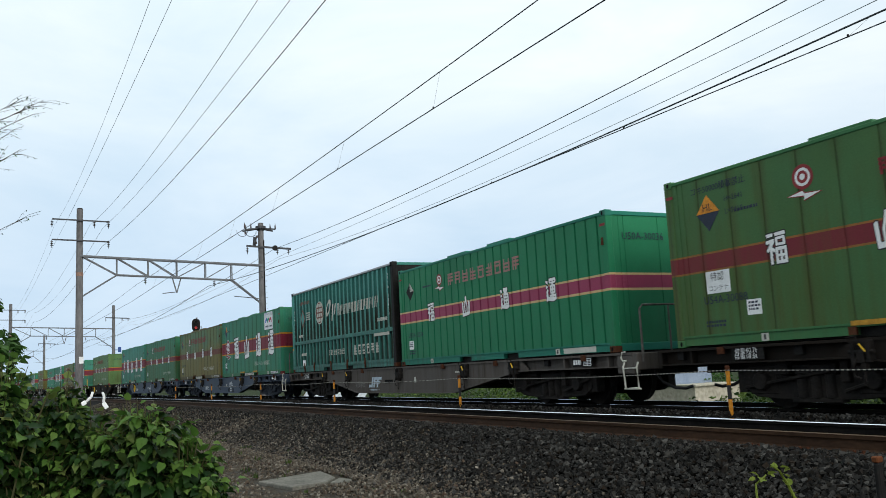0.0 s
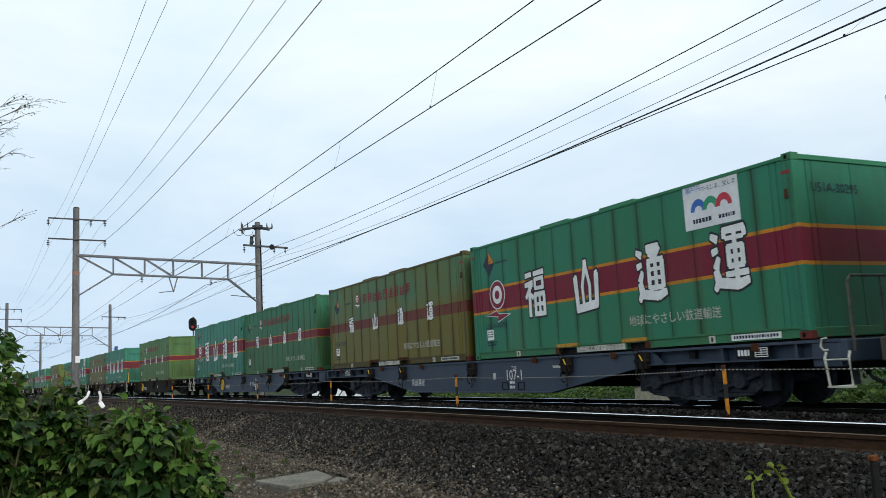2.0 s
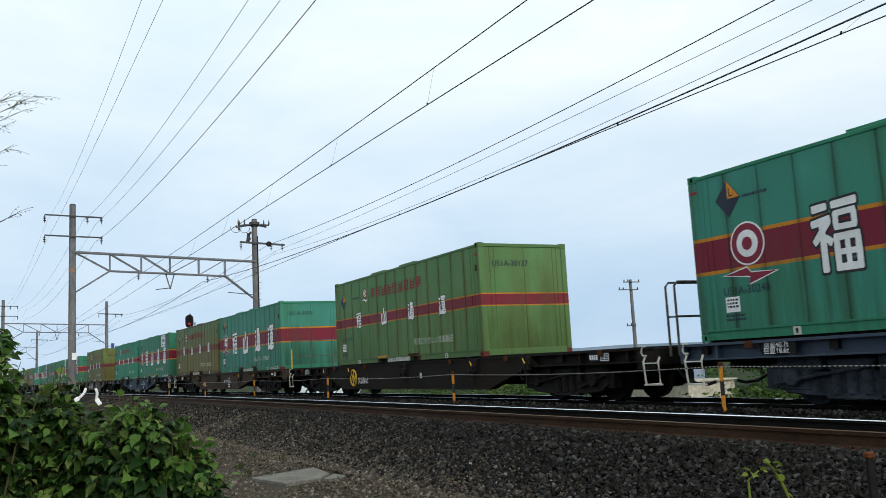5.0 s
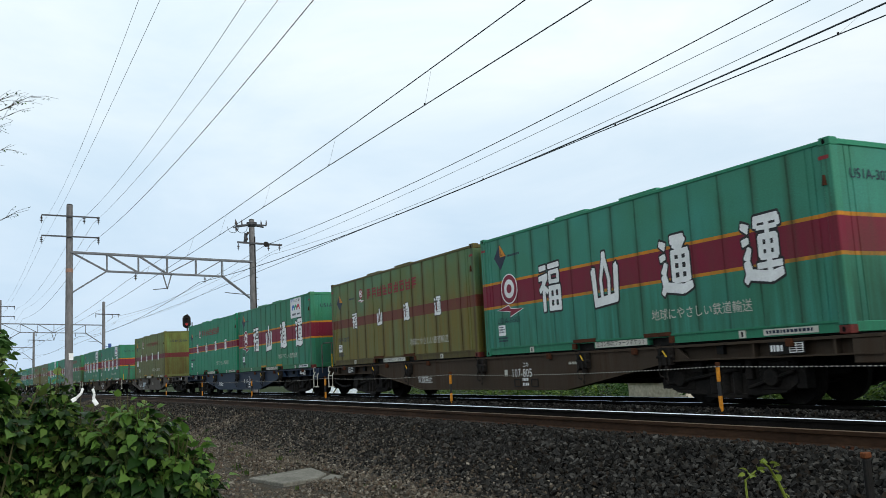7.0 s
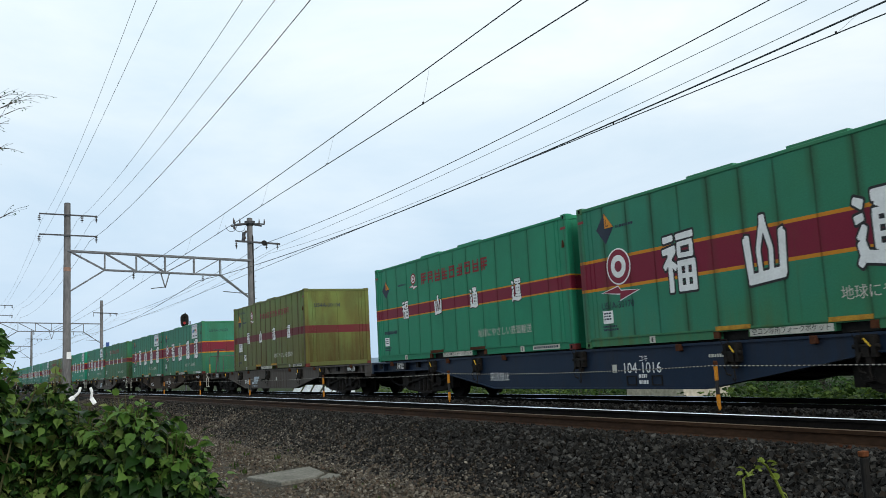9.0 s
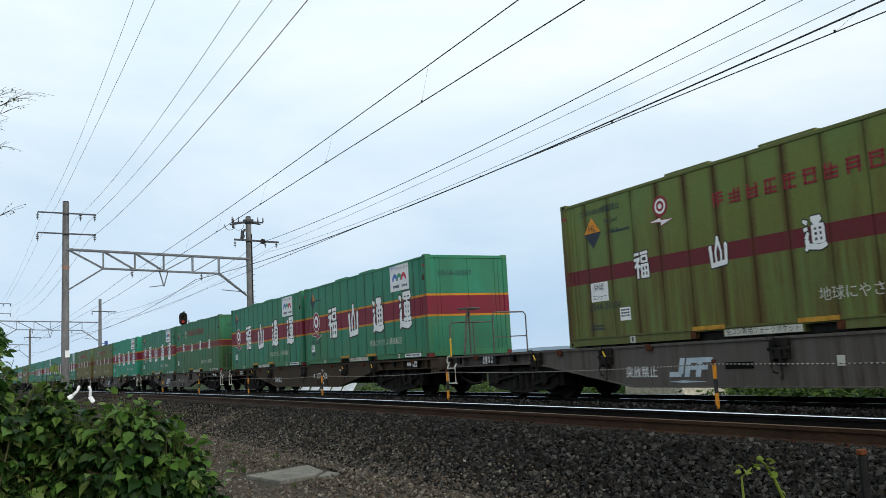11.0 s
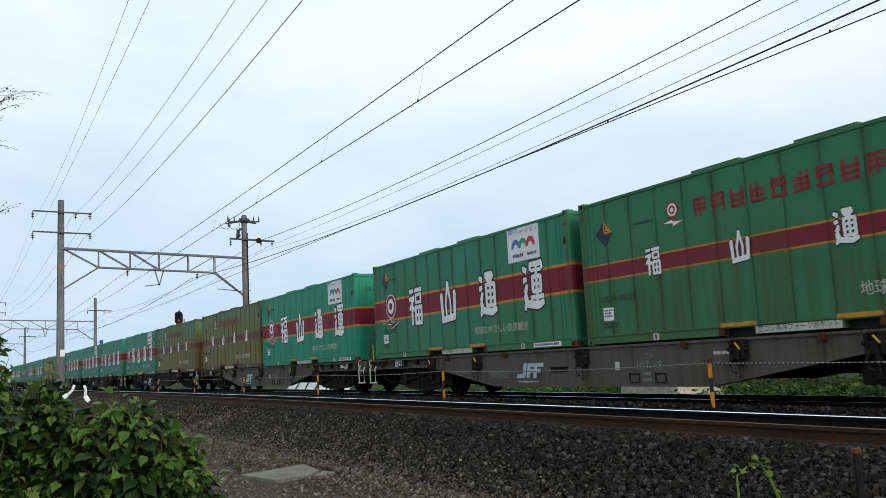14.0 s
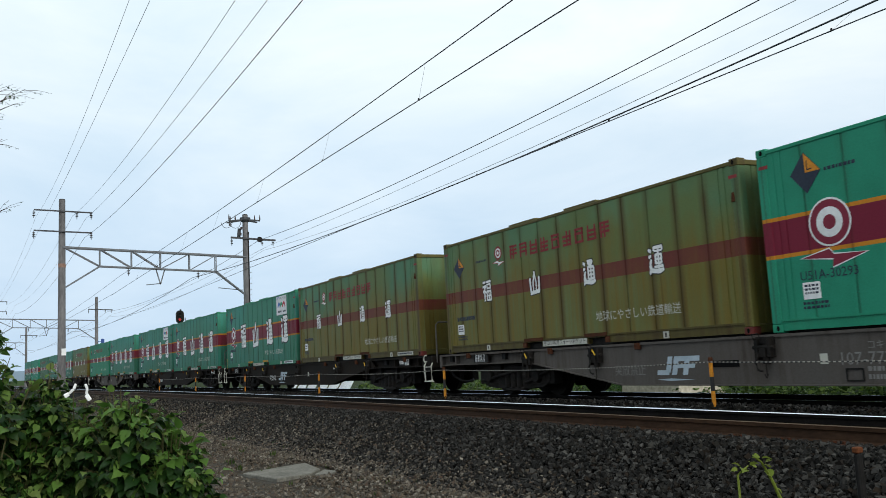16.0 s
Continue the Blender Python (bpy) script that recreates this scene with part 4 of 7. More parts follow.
def body_parts(c, kind, h, coat, trim):
    """Frame, walls, roof and fittings of one box."""
    seams = MANY if kind == "ribbed" else SEAMS
    for side in (0, 1):
        turn = pose(0, 0, 0, 0, 0, 180 * side)
        if kind == "corrugated":
            if ("side_panel", kind) not in SHARED:
                line, n, x = [], 26, -HALF + 0.16
                p = (LENGTH - 0.32) / n
                for i in range(n):
                    line += [(x, 0.0), (x + p * 0.34, 0.0), (x + p * 0.44, 0.045), (x + p * 0.90, 0.045)]
                    x += p
                line.append((x, 0.0))
                m = len(line)
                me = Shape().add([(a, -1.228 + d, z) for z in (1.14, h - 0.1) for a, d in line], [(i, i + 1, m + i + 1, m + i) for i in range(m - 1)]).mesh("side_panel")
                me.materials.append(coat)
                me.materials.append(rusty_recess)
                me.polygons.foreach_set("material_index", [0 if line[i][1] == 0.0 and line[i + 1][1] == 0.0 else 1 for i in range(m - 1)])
                SHARED[("side_panel", kind)] = me
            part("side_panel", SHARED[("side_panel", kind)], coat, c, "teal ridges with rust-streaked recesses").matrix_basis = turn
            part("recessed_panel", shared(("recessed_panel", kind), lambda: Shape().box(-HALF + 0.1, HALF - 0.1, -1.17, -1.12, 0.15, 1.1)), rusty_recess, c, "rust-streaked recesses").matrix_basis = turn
            part("lower_rail", shared(("lower_rail", kind), lambda: Shape().box(-HALF + 0.1, HALF - 0.1, -1.228, -1.17, 0.17, 0.24)), trim, c).matrix_basis = turn
            part("middle_rail", shared(("middle_rail", kind), lambda: Shape().box(-HALF + 0.12, HALF - 0.12, -1.24, -1.15, 1.02, 1.14), 0.01), trim, c).matrix_basis = turn
            if side == 0:
                posts = [-HALF + 0.16 + (LENGTH - 0.32) * i / 26 for i in range(27)]
                me = shared(("lower_post", kind), lambda: Shape().box(-0.045, 0.045, -1.235, -1.12, 0.24, 1.02), 0.01)
                for x in posts:
                    part("lower_post", me, coat, c).location.x = x
                for x in (-3.35, -2.3, -0.6, 0.9, 2.4):
                    part("latch", shared("latch", lambda: Shape().box(-0.03, 0.03, -1.262, -1.235, 0.03, 0.33).box(-0.05, 0.05, -1.27, -1.24, 0.14, 0.2), 0.004), rust, c).location.x = x
        else:
            part("side_panel", shared(("side_panel", kind, h), lambda: side_profile(seams, 0.040 if kind == "ribbed" else 0.030, 0.030 if kind == "ribbed" else 0.012, 0.16, h - 0.07)), coat, c).matrix_basis = turn
        part("bottom_rail", shared("bottom_rail", lambda: Shape().prism(
            [(-HALF + 0.1, 0.025), (-1.35, 0.025), (-1.35, 0.13), (-0.75, 0.13), (-0.75, 0.025), (0.75, 0.025), (0.75, 0.13), (1.35, 0.13), (1.35, 0.025), (HALF - 0.1, 0.025),
             (HALF - 0.1, 0.155), (-HALF + 0.1, 0.155)], -1.225, -1.12).box(-HALF + 0.1, HALF - 0.1, -1.243, -1.12, 0.155, 0.185)), trim, c).matrix_basis = turn
        part("top_rail", shared(("top_rail", h), lambda: Shape().box(-HALF + 0.1, HALF - 0.1, -1.238, -1.15, h - 0.09, h - 0.03), 0.008), pale_alloy if kind == "corrugated" else trim, c).matrix_basis = turn
        part("end_panel", shared(("end_panel", kind, h), lambda: end_profile([-0.95, -0.83, 0.0, 0.83, 0.95], 0.020, 0.010, 0.14, h - 0.08)), steel_dark if kind == "corrugated" else coat, c).matrix_basis = turn
        part("end_rail", shared(("end_rail", h), lambda: Shape().box(HALF - 0.12, HALF - 0.005, -1.1, 1.1, h - 0.1, h - 0.02), 0.008), trim, c).matrix_basis = turn
        part("end_sill", shared("end_sill", lambda: Shape().box(HALF - 0.12, HALF - 0.005, -1.1, 1.1, 0.02, 0.16), 0.008), trim, c).matrix_basis = turn
    for sx in (-1, 1):
        for sy in (-1, 1):
            p = part("corner_post", shared(("corner_post", h), lambda: Shape().box(-0.085, 0.085, -0.075, 0.075, 0.11, h - 0.11), 0.015), steel_dark if kind == "corrugated" and sx > 0 else coat, c)
            p.location = (sx * (HALF - 0.085), sy * (WIDE - 0.075), 0)
            for z, m in ((0.0, rust if kind != "plain" else casting_red if sx > 0 else trim), (h - 0.118, steel_dark if kind == "corrugated" else trim)):
                q = part("corner_casting", shared("corner_casting", casting, 0.01), m, c, "worn steel corner casting")
                q.matrix_basis = pose(sx * (HALF - 0.09), sy * (WIDE - 0.08), z, 0, 0, 0 if sy < 0 else 180)
                if sy < 0:
                    # flat near-black disc: the shade inside the hole as colour
                    hole = part("casting_hole", shared("casting_hole", lambda: Shape().prism([(0.026 * math.cos(a), 0.038 * math.sin(a)) for a in [math.pi * k / 6 for k in range(12)]], -0.083, -0.079)), opening_shade, q)
                    hole.location = (-0.01 * sx, 0, 0.06)
    part("floor", shared("floor", lambda: Shape().box(-HALF + 0.1, HALF - 0.1, -1.12, 1.12, 0.0, 0.15)), steel_dark, c, "sooty steel underframe")
    part("roof", shared(("roof", h), lambda: Shape().box(-HALF + 0.09, HALF - 0.09, -1.2, 1.2, h - 0.09, h - 0.028)), trim, c)
    if kind != "corrugated":
        for x in (-1.25, 0.75):
            part("roof_plate", shared(("roof_plate", h), lambda: Shape().box(-0.5, 0.5, -1.215, -0.9, h - 0.03, h + 0.012), 0.006), trim, c).location.x = x
        part("hinge_pin", shared("hinge_pin", lambda: Shape().tube([(HALF - 0.14, -1.25, 2.0), (HALF - 0.14, -1.25, 2.14)], [0.035, 0.02], 8)), rust, c)
        for x in (-2.85, 2.85):
            part("lashing_slot", shared("lashing_slot", lambda: Shape().box(-0.065, 0.065, -1.236, -1.22, 0.03, 0.145)), cream_paint, c, "white plate round a dark slot").location.x = x
            # black plate painted for the shade inside the slot
            part("slot", shared("slot", lambda: Shape().box(-0.02, 0.02, -1.2385, -1.23, 0.05, 0.125)), black_paint, c).location.x = x


def small_bars(parent, x, z, rows, w, h, mat, seed, y=-1.2305):
    r = random.Random(seed)
    for k in range(rows):
        s = Shape()
        px = 0.0
        while px < w - 0.03:
            bw = r.uniform(0.02, 0.06)
            s.box(px, min(px + bw, w), 0, 0.002, 0, h)
            px += bw + 0.018
        o = part("small_print", s, mat, parent)
        o.location = (x - HALF, y, z - k * h * 1.7)


def container(design, coat, trim, number, label, poster=False, seed=0, plate_text=True):
    """One 31-foot freight container: its origin is the middle of its underside."""
    tone = (seed * 3.7 % 10, seed * 1.3 % 10, seed * 2.9 % 10, 1.0)
    c = thing("freight_container", label, "freight container", "containers on the train")
    h = {"parcel": 2.77, "corrugated": 3.0}.get(design, 2.655)
    kind = {"corrugated": "corrugated", "old": "ribbed"}.get(design, "plain")
    body_parts(c, kind, h, coat, trim)
    for o in c.children:
        o.color = tone
    r = random.Random(seed)
    ringset = [(1.0, white_paint), (0.92, maroon_paint), (0.62, white_paint), (0.30, maroon_paint)]
    redset = [(1.0, red_paint), (0.72, white_paint), (0.5, red_paint), (0.25, white_paint)]
    if design in ("wide", "thin", "old", "parcel"):
        # hazard-style diamond near the rear end
        x, z, a, b = (0.81, 2.16, 0.25, 0.29) if design == "wide" else (0.7, 2.0, 0.25, 0.24) if design != "parcel" else (0.95, 2.1, 0.25, 0.29)
        x -= HALF
        d = part("diamond", Shape().prism([(x - a, z), (x, z - b), (x + a, z), (x, z + b)], -1.231, -1.2285), navy_mark if design != "old" else steel_dark, c, "dark lozenge with an orange corner")
        tri = [(x - a, z), (x + a, z), (x, z + b)] if design == "parcel" else [(x, z), (x + a * 0.96, z), (x, z + b * 0.96)]
        part("corner", Shape().prism(tri, -1.2335, -1.2312), orange_paint if design != "old" else cream_paint, d)
        lettering("HL" if design == "parcel" else "L", black_paint, d, x - 0.1 if design == "parcel" else x + 0.03, z + 0.03, 0.2 if design == "parcel" else 0.08, -1.2345)
        nx, nz = (0.56, 0.69) if design == "wide" else (0.5, 0.75) if design != "parcel" else (0.7, 0.66)
        if number:
            lettering(number, navy_mark, c, nx - HALF, nz, 0.9, name="container_code")
            lettering(number, navy_mark, c, -0.88, 2.1, 1.0, turn=90, name="container_code")
        else:
            small_bars(c, nx, nz, 1, 0.85, 0.09, navy_mark, seed + 4)
        pl = plate(c, nx + 0.02 - HALF + (0.85 if design == "parcel" else 0), nx + 0.3 - HALF + (0.85 if design == "parcel" else 0), 0.43, 0.66, white_paint, name="document_plate", label="white document plate")
        small_bars(pl, nx + 0.05 + (0.85 if design == "parcel" else 0), 0.6, 3, 0.22, 0.03, navy_mark, seed + 1, -1.2345)
        small_bars(c, nx, 0.36, 2, 0.42, 0.035, navy_mark, seed + 2)
        small_bars(c, nx + 0.55 if design == "wide" else 1.5, 2.13 if design == "wide" else 2.02, 1, 0.5, 0.045, navy_mark, seed + 3)
        part("red_tag", Shape().box(HALF - 0.2, HALF - 0.04, -1.2475, -1.245, h - 0.3, h - 0.25), red_paint, c)
        part("red_tag", Shape().box(-HALF + 0.04, -HALF + 0.2, -1.2475, -1.245, h - 0.3, h - 0.25), red_paint, c)
    if design == "wide":
        disc_stack(c, 1.11 - HALF, 1.43, 0.33, colours=ringset)
        block_marks(c, (2.27, 4.04, 5.90, 7.70), 0.74, 0.96, 0.83, True)
    if design in ("thin", "old"):
        disc_stack(c, 2.48 - HALF, 2.13, 0.15, colours=redset)
        stroke_row(c, 2.95, 1.93, 9, 0.30, 0.085, 0.29, pink_paint if design == "old" else red_paint, 11)
        block_marks(c, (1.75, 3.65, 5.46, 7.28), 0.36, 0.46, 1.12, True)
    if design == "parcel":
        disc_stack(c, 2.81 - HALF, 2.27, 0.18, colours=[(1.0, red_paint), (0.72, white_paint), (0.5, red_paint), (0.25, white_paint)])
        stroke_row(c, 3.98, 2.03, 11, 0.24, 0.1, 0.22, red_paint, 12)
        block_marks(c, (2.05, 3.83, 5.6, 7.38), 0.36, 0.46, 1.12, True)
        lettering("コキ50000積載禁止", navy_mark, c, 0.62 - HALF, 2.43, 1.15)
        lettering("H=2641", navy_mark, c, 1.32 - HALF, 2.22, 0.36)
        lettering("L=9410", navy_mark, c, 1.32 - HALF, 2.02, 0.36)
        s = plate(c, 0.78 - HALF, 1.28 - HALF, 0.82, 1.17, white_paint, name="notice", label="white notice with black words")
        lettering("特認", black_paint, s, 0.88 - HALF, 1.015, 0.28, -1.2345)
        lettering("コンテナ", black_paint, s, 0.83 - HALF, 0.855, 0.40, -1.2345)
    if design in ("wide", "thin", "parcel"):
        lettering("地球にやさしい鉄道輸送", cream_paint, c, (5.6 if design == "wide" else 5.75) - HALF, 0.42, 2.2, label="dulled white slogan")
        s = plate(c, -0.72, 0.72, 0.03, 0.135, cream_paint, -1.229, name="notice", label="dirty white plate with black words")
        lettering("空コン専用フォークポケット", black_paint, s, -0.68, 0.045, 1.35, -1.2335)
        for x in (-1.38, 1.33):
            part("pocket_lip", Shape().box(min(x, x * 0.5), max(x, x * 0.5), -1.25, -1.235, 0.15, 0.215), lip_paint if poster or r.random() < 0.4 else rust, c)
            part("pocket_cheek", Shape().box(x - 0.06, x + 0.06, -1.24, -1.2, 0.03, 0.14), rust, c)
        if r.random() < 0.7 or poster:
            s = plate(c, 3.25, 4.2, 0.045, 0.135, cream_paint if not poster else white_paint, -1.229, name="notice", label="pale plate with small print")
            small_bars(s, 3.3 + HALF, 0.07, 1, 0.85, 0.045, navy_mark, seed + 9, -1.2335)
    if design == "old":
        s = plate(c, 3.05, 4.1, 0.035, 0.14, cream_paint, -1.229, name="notice", label="pale blank plate")
    if poster:
        s = plate(c, 7.20 - HALF, 8.38 - HALF, 1.86, 2.60, poster_white, -1.229, name="poster", label="white poster with blue, green and red arches")
        lettering("瀬戸内", blue_ink, s, 7.26 - HALF, 2.46, 0.34, -1.2335)
        lettering("ひろしま、宝しま", black_paint, s, 7.63 - HALF, 2.44, 0.70, -1.2335)
        for k, (ax, m) in enumerate(((7.52, blue_ink), (7.79, green_ink), (8.07, red_ink))):
            arc = [(ax - HALF + 0.17 * math.cos(t), 2.14 + 0.20 * math.sin(t)) for t in [math.pi * i / 12 for i in range(13)]]
            arc += [(ax - HALF + 0.085 * math.cos(t), 2.14 + 0.09 * math.sin(t)) for t in [math.pi - math.pi * i / 12 for i in range(13)]]
            part("arch", Shape().prism(arc, -1.2342 - 0.0004 * k, -1.2325), m, s)
        small_bars(s, 7.38, 1.95, 1, 0.42, 0.07, navy_mark, 5, -1.2335)
        small_bars(s, 7.94, 1.95, 1, 0.36, 0.06, navy_mark, 6, -1.2335)
    if design == "corrugated":
        lettering("\n".join(number), white_paint, c, HALF - 0.42, 1.50, 0.085, -1.233, name="container_code")
        lettering("\n".join(number), white_paint, c, -HALF + 0.24, 1.32, 0.07, -1.233, name="container_code")
        e = disc_stack(c, 3.08 - HALF, 2.03, 0.40, y=-1.231, colours=[(1.0, cream_paint), (0.9, dull_red)], arrow=False)
        for k in range(3):
            for j in range(4):
                plate(e, 2.84 - HALF + k * 0.18, 2.98 - HALF + k * 0.18, 1.72 + j * 0.17, 1.84 + j * 0.17, cream_paint, -1.2345, name="cell")
        ring = [(3.98 - HALF + (0.20 * k) * math.cos(t) + 0.16 * math.sin(t) * k, 2.12 + 0.28 * k * math.sin(t)) for k in (1.0, 0.55) for t in [2 * math.pi * i / 24 for i in range(25)]]
        part("brand_ring", Shape().add([(x, y, z) for y in (-1.2345, -1.231) for x, z in ring],
                                       [(i, i + 1, 26 + i, 25 + i) for i in range(24)] + [(50 + i, 75 + i, 76 + i, 51 + i) for i in range(24)]), cream_paint, c)
        for x, z0, z1 in ((4.26, 1.66, 2.22), (4.50, 1.86, 2.22)):
            part("brand_stroke", Shape().prism([(x - HALF, z0), (x + 0.09 - HALF, z0), (x + 0.24 - HALF, z1), (x + 0.13 - HALF, z1)], -1.234, -1.231), cream_paint, c)
        br = random.Random(21)
        for k in range(14):
            x, h0 = 4.86 - HALF + 0.247 * k, 0.33 if k else 0.40
            for a, b, z in ((0.01, 0.055, 0.0), (br.choice((0.10, 0.14)), 0.175, br.choice((0.0, 0.0, 0.12)))):
                part("brand_bar", Shape().box(x + a, x + b, -1.234, -1.231, 1.80 + z, 1.80 + h0), cream_paint, c)
        d = part("diamond", Shape().prism([(1.0 - HALF, 1.95), (1.25 - HALF, 1.6), (1.5 - HALF, 1.95), (1.25 - HALF, 2.3)], -1.2335, -1.231), dull_red, c)
        part("corner", Shape().prism([(1.06 - HALF, 1.95), (1.25 - HALF, 1.68), (1.44 - HALF, 1.95), (1.25 - HALF, 2.22)], -1.2355, -1.2337), coat, d)
        stroke_row(c, 0.9, 2.46, 7, 0.12, 0.05, 0.12, dull_red, 22)
        small_bars(c, 1.65, 2.1, 4, 0.42, 0.045, cream_paint, 23)
        small_bars(c, 0.75, 1.28, 1, 0.5, 0.09, cream_paint, 24)
        small_bars(c, 8.15, 1.36, 1, 0.75, 0.10, cream_paint, 28)
        stroke_row(c, 3.9, 0.52, 9, 0.11, 0.06, 0.17, cream_paint, 25)
        stroke_row(c, 6.2, 0.45, 6, 0.26, 0.09, 0.30, cream_paint, 26)
        plate(c, 1.15 - HALF, 1.45 - HALF, 0.24, 0.44, white_paint, -1.236, name="document_plate")
        small_bars(c, 1.0, 0.6, 1, 0.6, 0.09, cream_paint, 27, -1.2365)
        plate(c, 7.9 - HALF, 9.0 - HALF, 0.93, 1.02, cream_paint, -1.241, name="blank_strip")
        part("yellow_tag", Shape().box(-HALF, -HALF + 0.17, -1.25, -1.246, 0.85, 0.9), orange_paint, c)
    return c


casting_red = mottled("worn_red_casting_paint", [(0.3, (0.07, 0.018, 0.012)), (0.7, (0.16, 0.022, 0.018))], 9.0, 0.7)
pale_alloy = mottled("pale_worn_alloy", [(0.3, (0.30, 0.32, 0.33)), (0.7, (0.44, 0.46, 0.47))], 5.0, 0.5, 0.3)
poster_white = mottled("printed_white_sheet", [(0.3, (0.66, 0.67, 0.68)), (0.7, (0.78, 0.79, 0.8))], 2.0, 0.5, bump=0.0)
blue_ink = mottled("blue_ink", [(0.3, (0.03, 0.12, 0.42)), (0.7, (0.04, 0.16, 0.52))], 2.0, 0.5, bump=0.0)
green_ink = mottled("green_ink", [(0.3, (0.02, 0.25, 0.12)), (0.7, (0.03, 0.32, 0.16))], 2.0, 0.5, bump=0.0)
red_ink = mottled("red_ink", [(0.3, (0.45, 0.03, 0.05)), (0.7, (0.55, 0.04, 0.07))], 2.0, 0.5, bump=0.0)
lip_paint = mottled("worn_orange_paint", [(0.3, (0.30, 0.14, 0.015)), (0.7, (0.55, 0.30, 0.03))], 7.0, 0.7)
dull_red = mottled("dull_red_brown_ink", [(0.3, (0.14, 0.05, 0.03)), (0.7, (0.20, 0.07, 0.04))], 2.0, 0.6, bump=0.0)

RUSTY, MURKY = (0.070, 0.042, 0.009), (0.028, 0.045, 0.018)
COATS = {
    "wide_green": (paint("weathered_green_wide_band", (0.028, 0.198, 0.122), MOSS_DIRT, 0.25, WIDE_BAND, under=(0.030, 0.178, 0.090), weep=(MURKY, 0.5)), paint("green_trim", (0.03, 0.18, 0.09), MOSS_DIRT, 0.4)),
    # teal: a darker green takes over in patches towards the bottom
    "wide_teal": (paint("teal_green_wide_band", (0.045, 0.245, 0.185), (0.024, 0.085, 0.040), 0.45, WIDE_BAND, under=(0.042, 0.205, 0.125), low=0.9, weep=(MURKY, 0.45)), paint("teal_trim", (0.028, 0.20, 0.11), SOOT, 0.25)),
    "wide_bright": (paint("fresh_green_wide_band", (0.018, 0.245, 0.145), SOOT, 0.06, WIDE_BAND, weep=(MURKY, 0.15)), paint("fresh_trim", (0.016, 0.24, 0.135), SOOT, 0.1)),
    "thin_green": (paint("moss_stained_green_thin_band", (0.030, 0.178, 0.090), (0.062, 0.090, 0.02), 0.6, THIN_BAND, under=(0.028, 0.165, 0.092), low=0.9, weep=((0.042, 0.055, 0.014), 0.6)), paint("moss_trim", (0.036, 0.14, 0.06), MOSS_DIRT, 0.5)),
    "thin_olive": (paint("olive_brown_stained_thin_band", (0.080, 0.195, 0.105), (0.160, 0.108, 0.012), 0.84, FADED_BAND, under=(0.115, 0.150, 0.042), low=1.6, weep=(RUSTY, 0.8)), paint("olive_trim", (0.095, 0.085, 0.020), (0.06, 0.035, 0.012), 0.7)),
    "thin_bright": (paint("clean_green_thin_band", (0.018, 0.215, 0.115), SOOT, 0.1, THIN_BAND, weep=(MURKY, 0.2)), paint("clean_trim", (0.016, 0.20, 0.10), SOOT, 0.1)),
    "thin_pale": (paint("pale_green_thin_band", (0.08, 0.20, 0.07), (0.065, 0.09, 0.016), 0.55, THIN_BAND, under=(0.11, 0.215, 0.08), low=0.8, weep=((0.08, 0.075, 0.015), 0.7)), paint("pale_trim", (0.075, 0.16, 0.055), MOSS_DIRT, 0.5)),
    "old_green": (paint("deep_green_pale_band", (0.016, 0.18, 0.08), SOOT, 0.25, PALE_BAND), paint("old_trim", (0.016, 0.175, 0.12), SOOT, 0.2)),
    "parcel_green": (paint("moss_green_dull_band", (0.055, 0.128, 0.038), (0.065, 0.075, 0.014), 0.5, DULL_BAND, under=(0.05, 0.145, 0.055), low=0.6, weep=((0.06, 0.06, 0.012), 0.5)), paint("parcel_trim", (0.038, 0.15, 0.055), MOSS_DIRT, 0.3)),
    "parcel_olive": (paint("olive_stained_dull_band", (0.13, 0.16, 0.037), (0.085, 0.043, 0.010), 0.6, FADED_BAND, under=(0.115, 0.185, 0.052), low=0.9, weep=(RUSTY, 0.95)), paint("parcel_olive_trim", (0.105, 0.13, 0.037), BROWN_DIRT, 0.6)),
    "corrugated": (paint("teal_ridges_scuffed", (0.058, 0.25, 0.21), (0.036, 0.040, 0.028), 0.5, low=1.0), paint("teal_rail_paint", (0.048, 0.21, 0.17), (0.036, 0.040, 0.030), 0.55, low=0.9)),
}
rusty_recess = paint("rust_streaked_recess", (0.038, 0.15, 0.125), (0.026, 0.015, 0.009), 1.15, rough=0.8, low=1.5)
wagon_blue = paint("blue_grey_wagon_paint_used", (0.044, 0.062, 0.092), (0.035, 0.027, 0.02), 0.25, low=0.0)
wagon_navy = paint("navy_wagon_paint_used", (0.008, 0.021, 0.046), (0.018, 0.015, 0.013), 0.45, low=0.0)
wagon_brown = paint("dusty_brown_wagon_paint_used", (0.056, 0.043, 0.032), (0.040, 0.020, 0.010), 0.55, rough=0.8, low=0.0)
wagon_grey = paint("dusty_grey_wagon_paint_used", (0.108, 0.098, 0.089), (0.038, 0.025, 0.018), 0.60, rough=0.8, low=0.0)
wagon_dark = paint("sooty_brown_wagon_paint_used", (0.015, 0.013, 0.011), (0.018, 0.010, 0.006), 0.5, rough=0.8, low=0.0)


def wheel_set():
    s = Shape().tube([(0, -0.75, 0), (0, 0.75, 0)], 0.075, 10)
    for y in (-0.53, 0.53):
        d = 1 if y > 0 else -1
        s.tube([(0, y - d * 0.10, 0), (0, y - d * 0.095, 0), (0, y - d * 0.06, 0), (0, y + d * 0.055, 0), (0, y + d * 0.06, 0)], [0.36, 0.457, 0.432, 0.427, 0.35], 28)
    s.box(-0.05, 0.05, -0.765, 0.765, 0.10, 0.14)
    return s


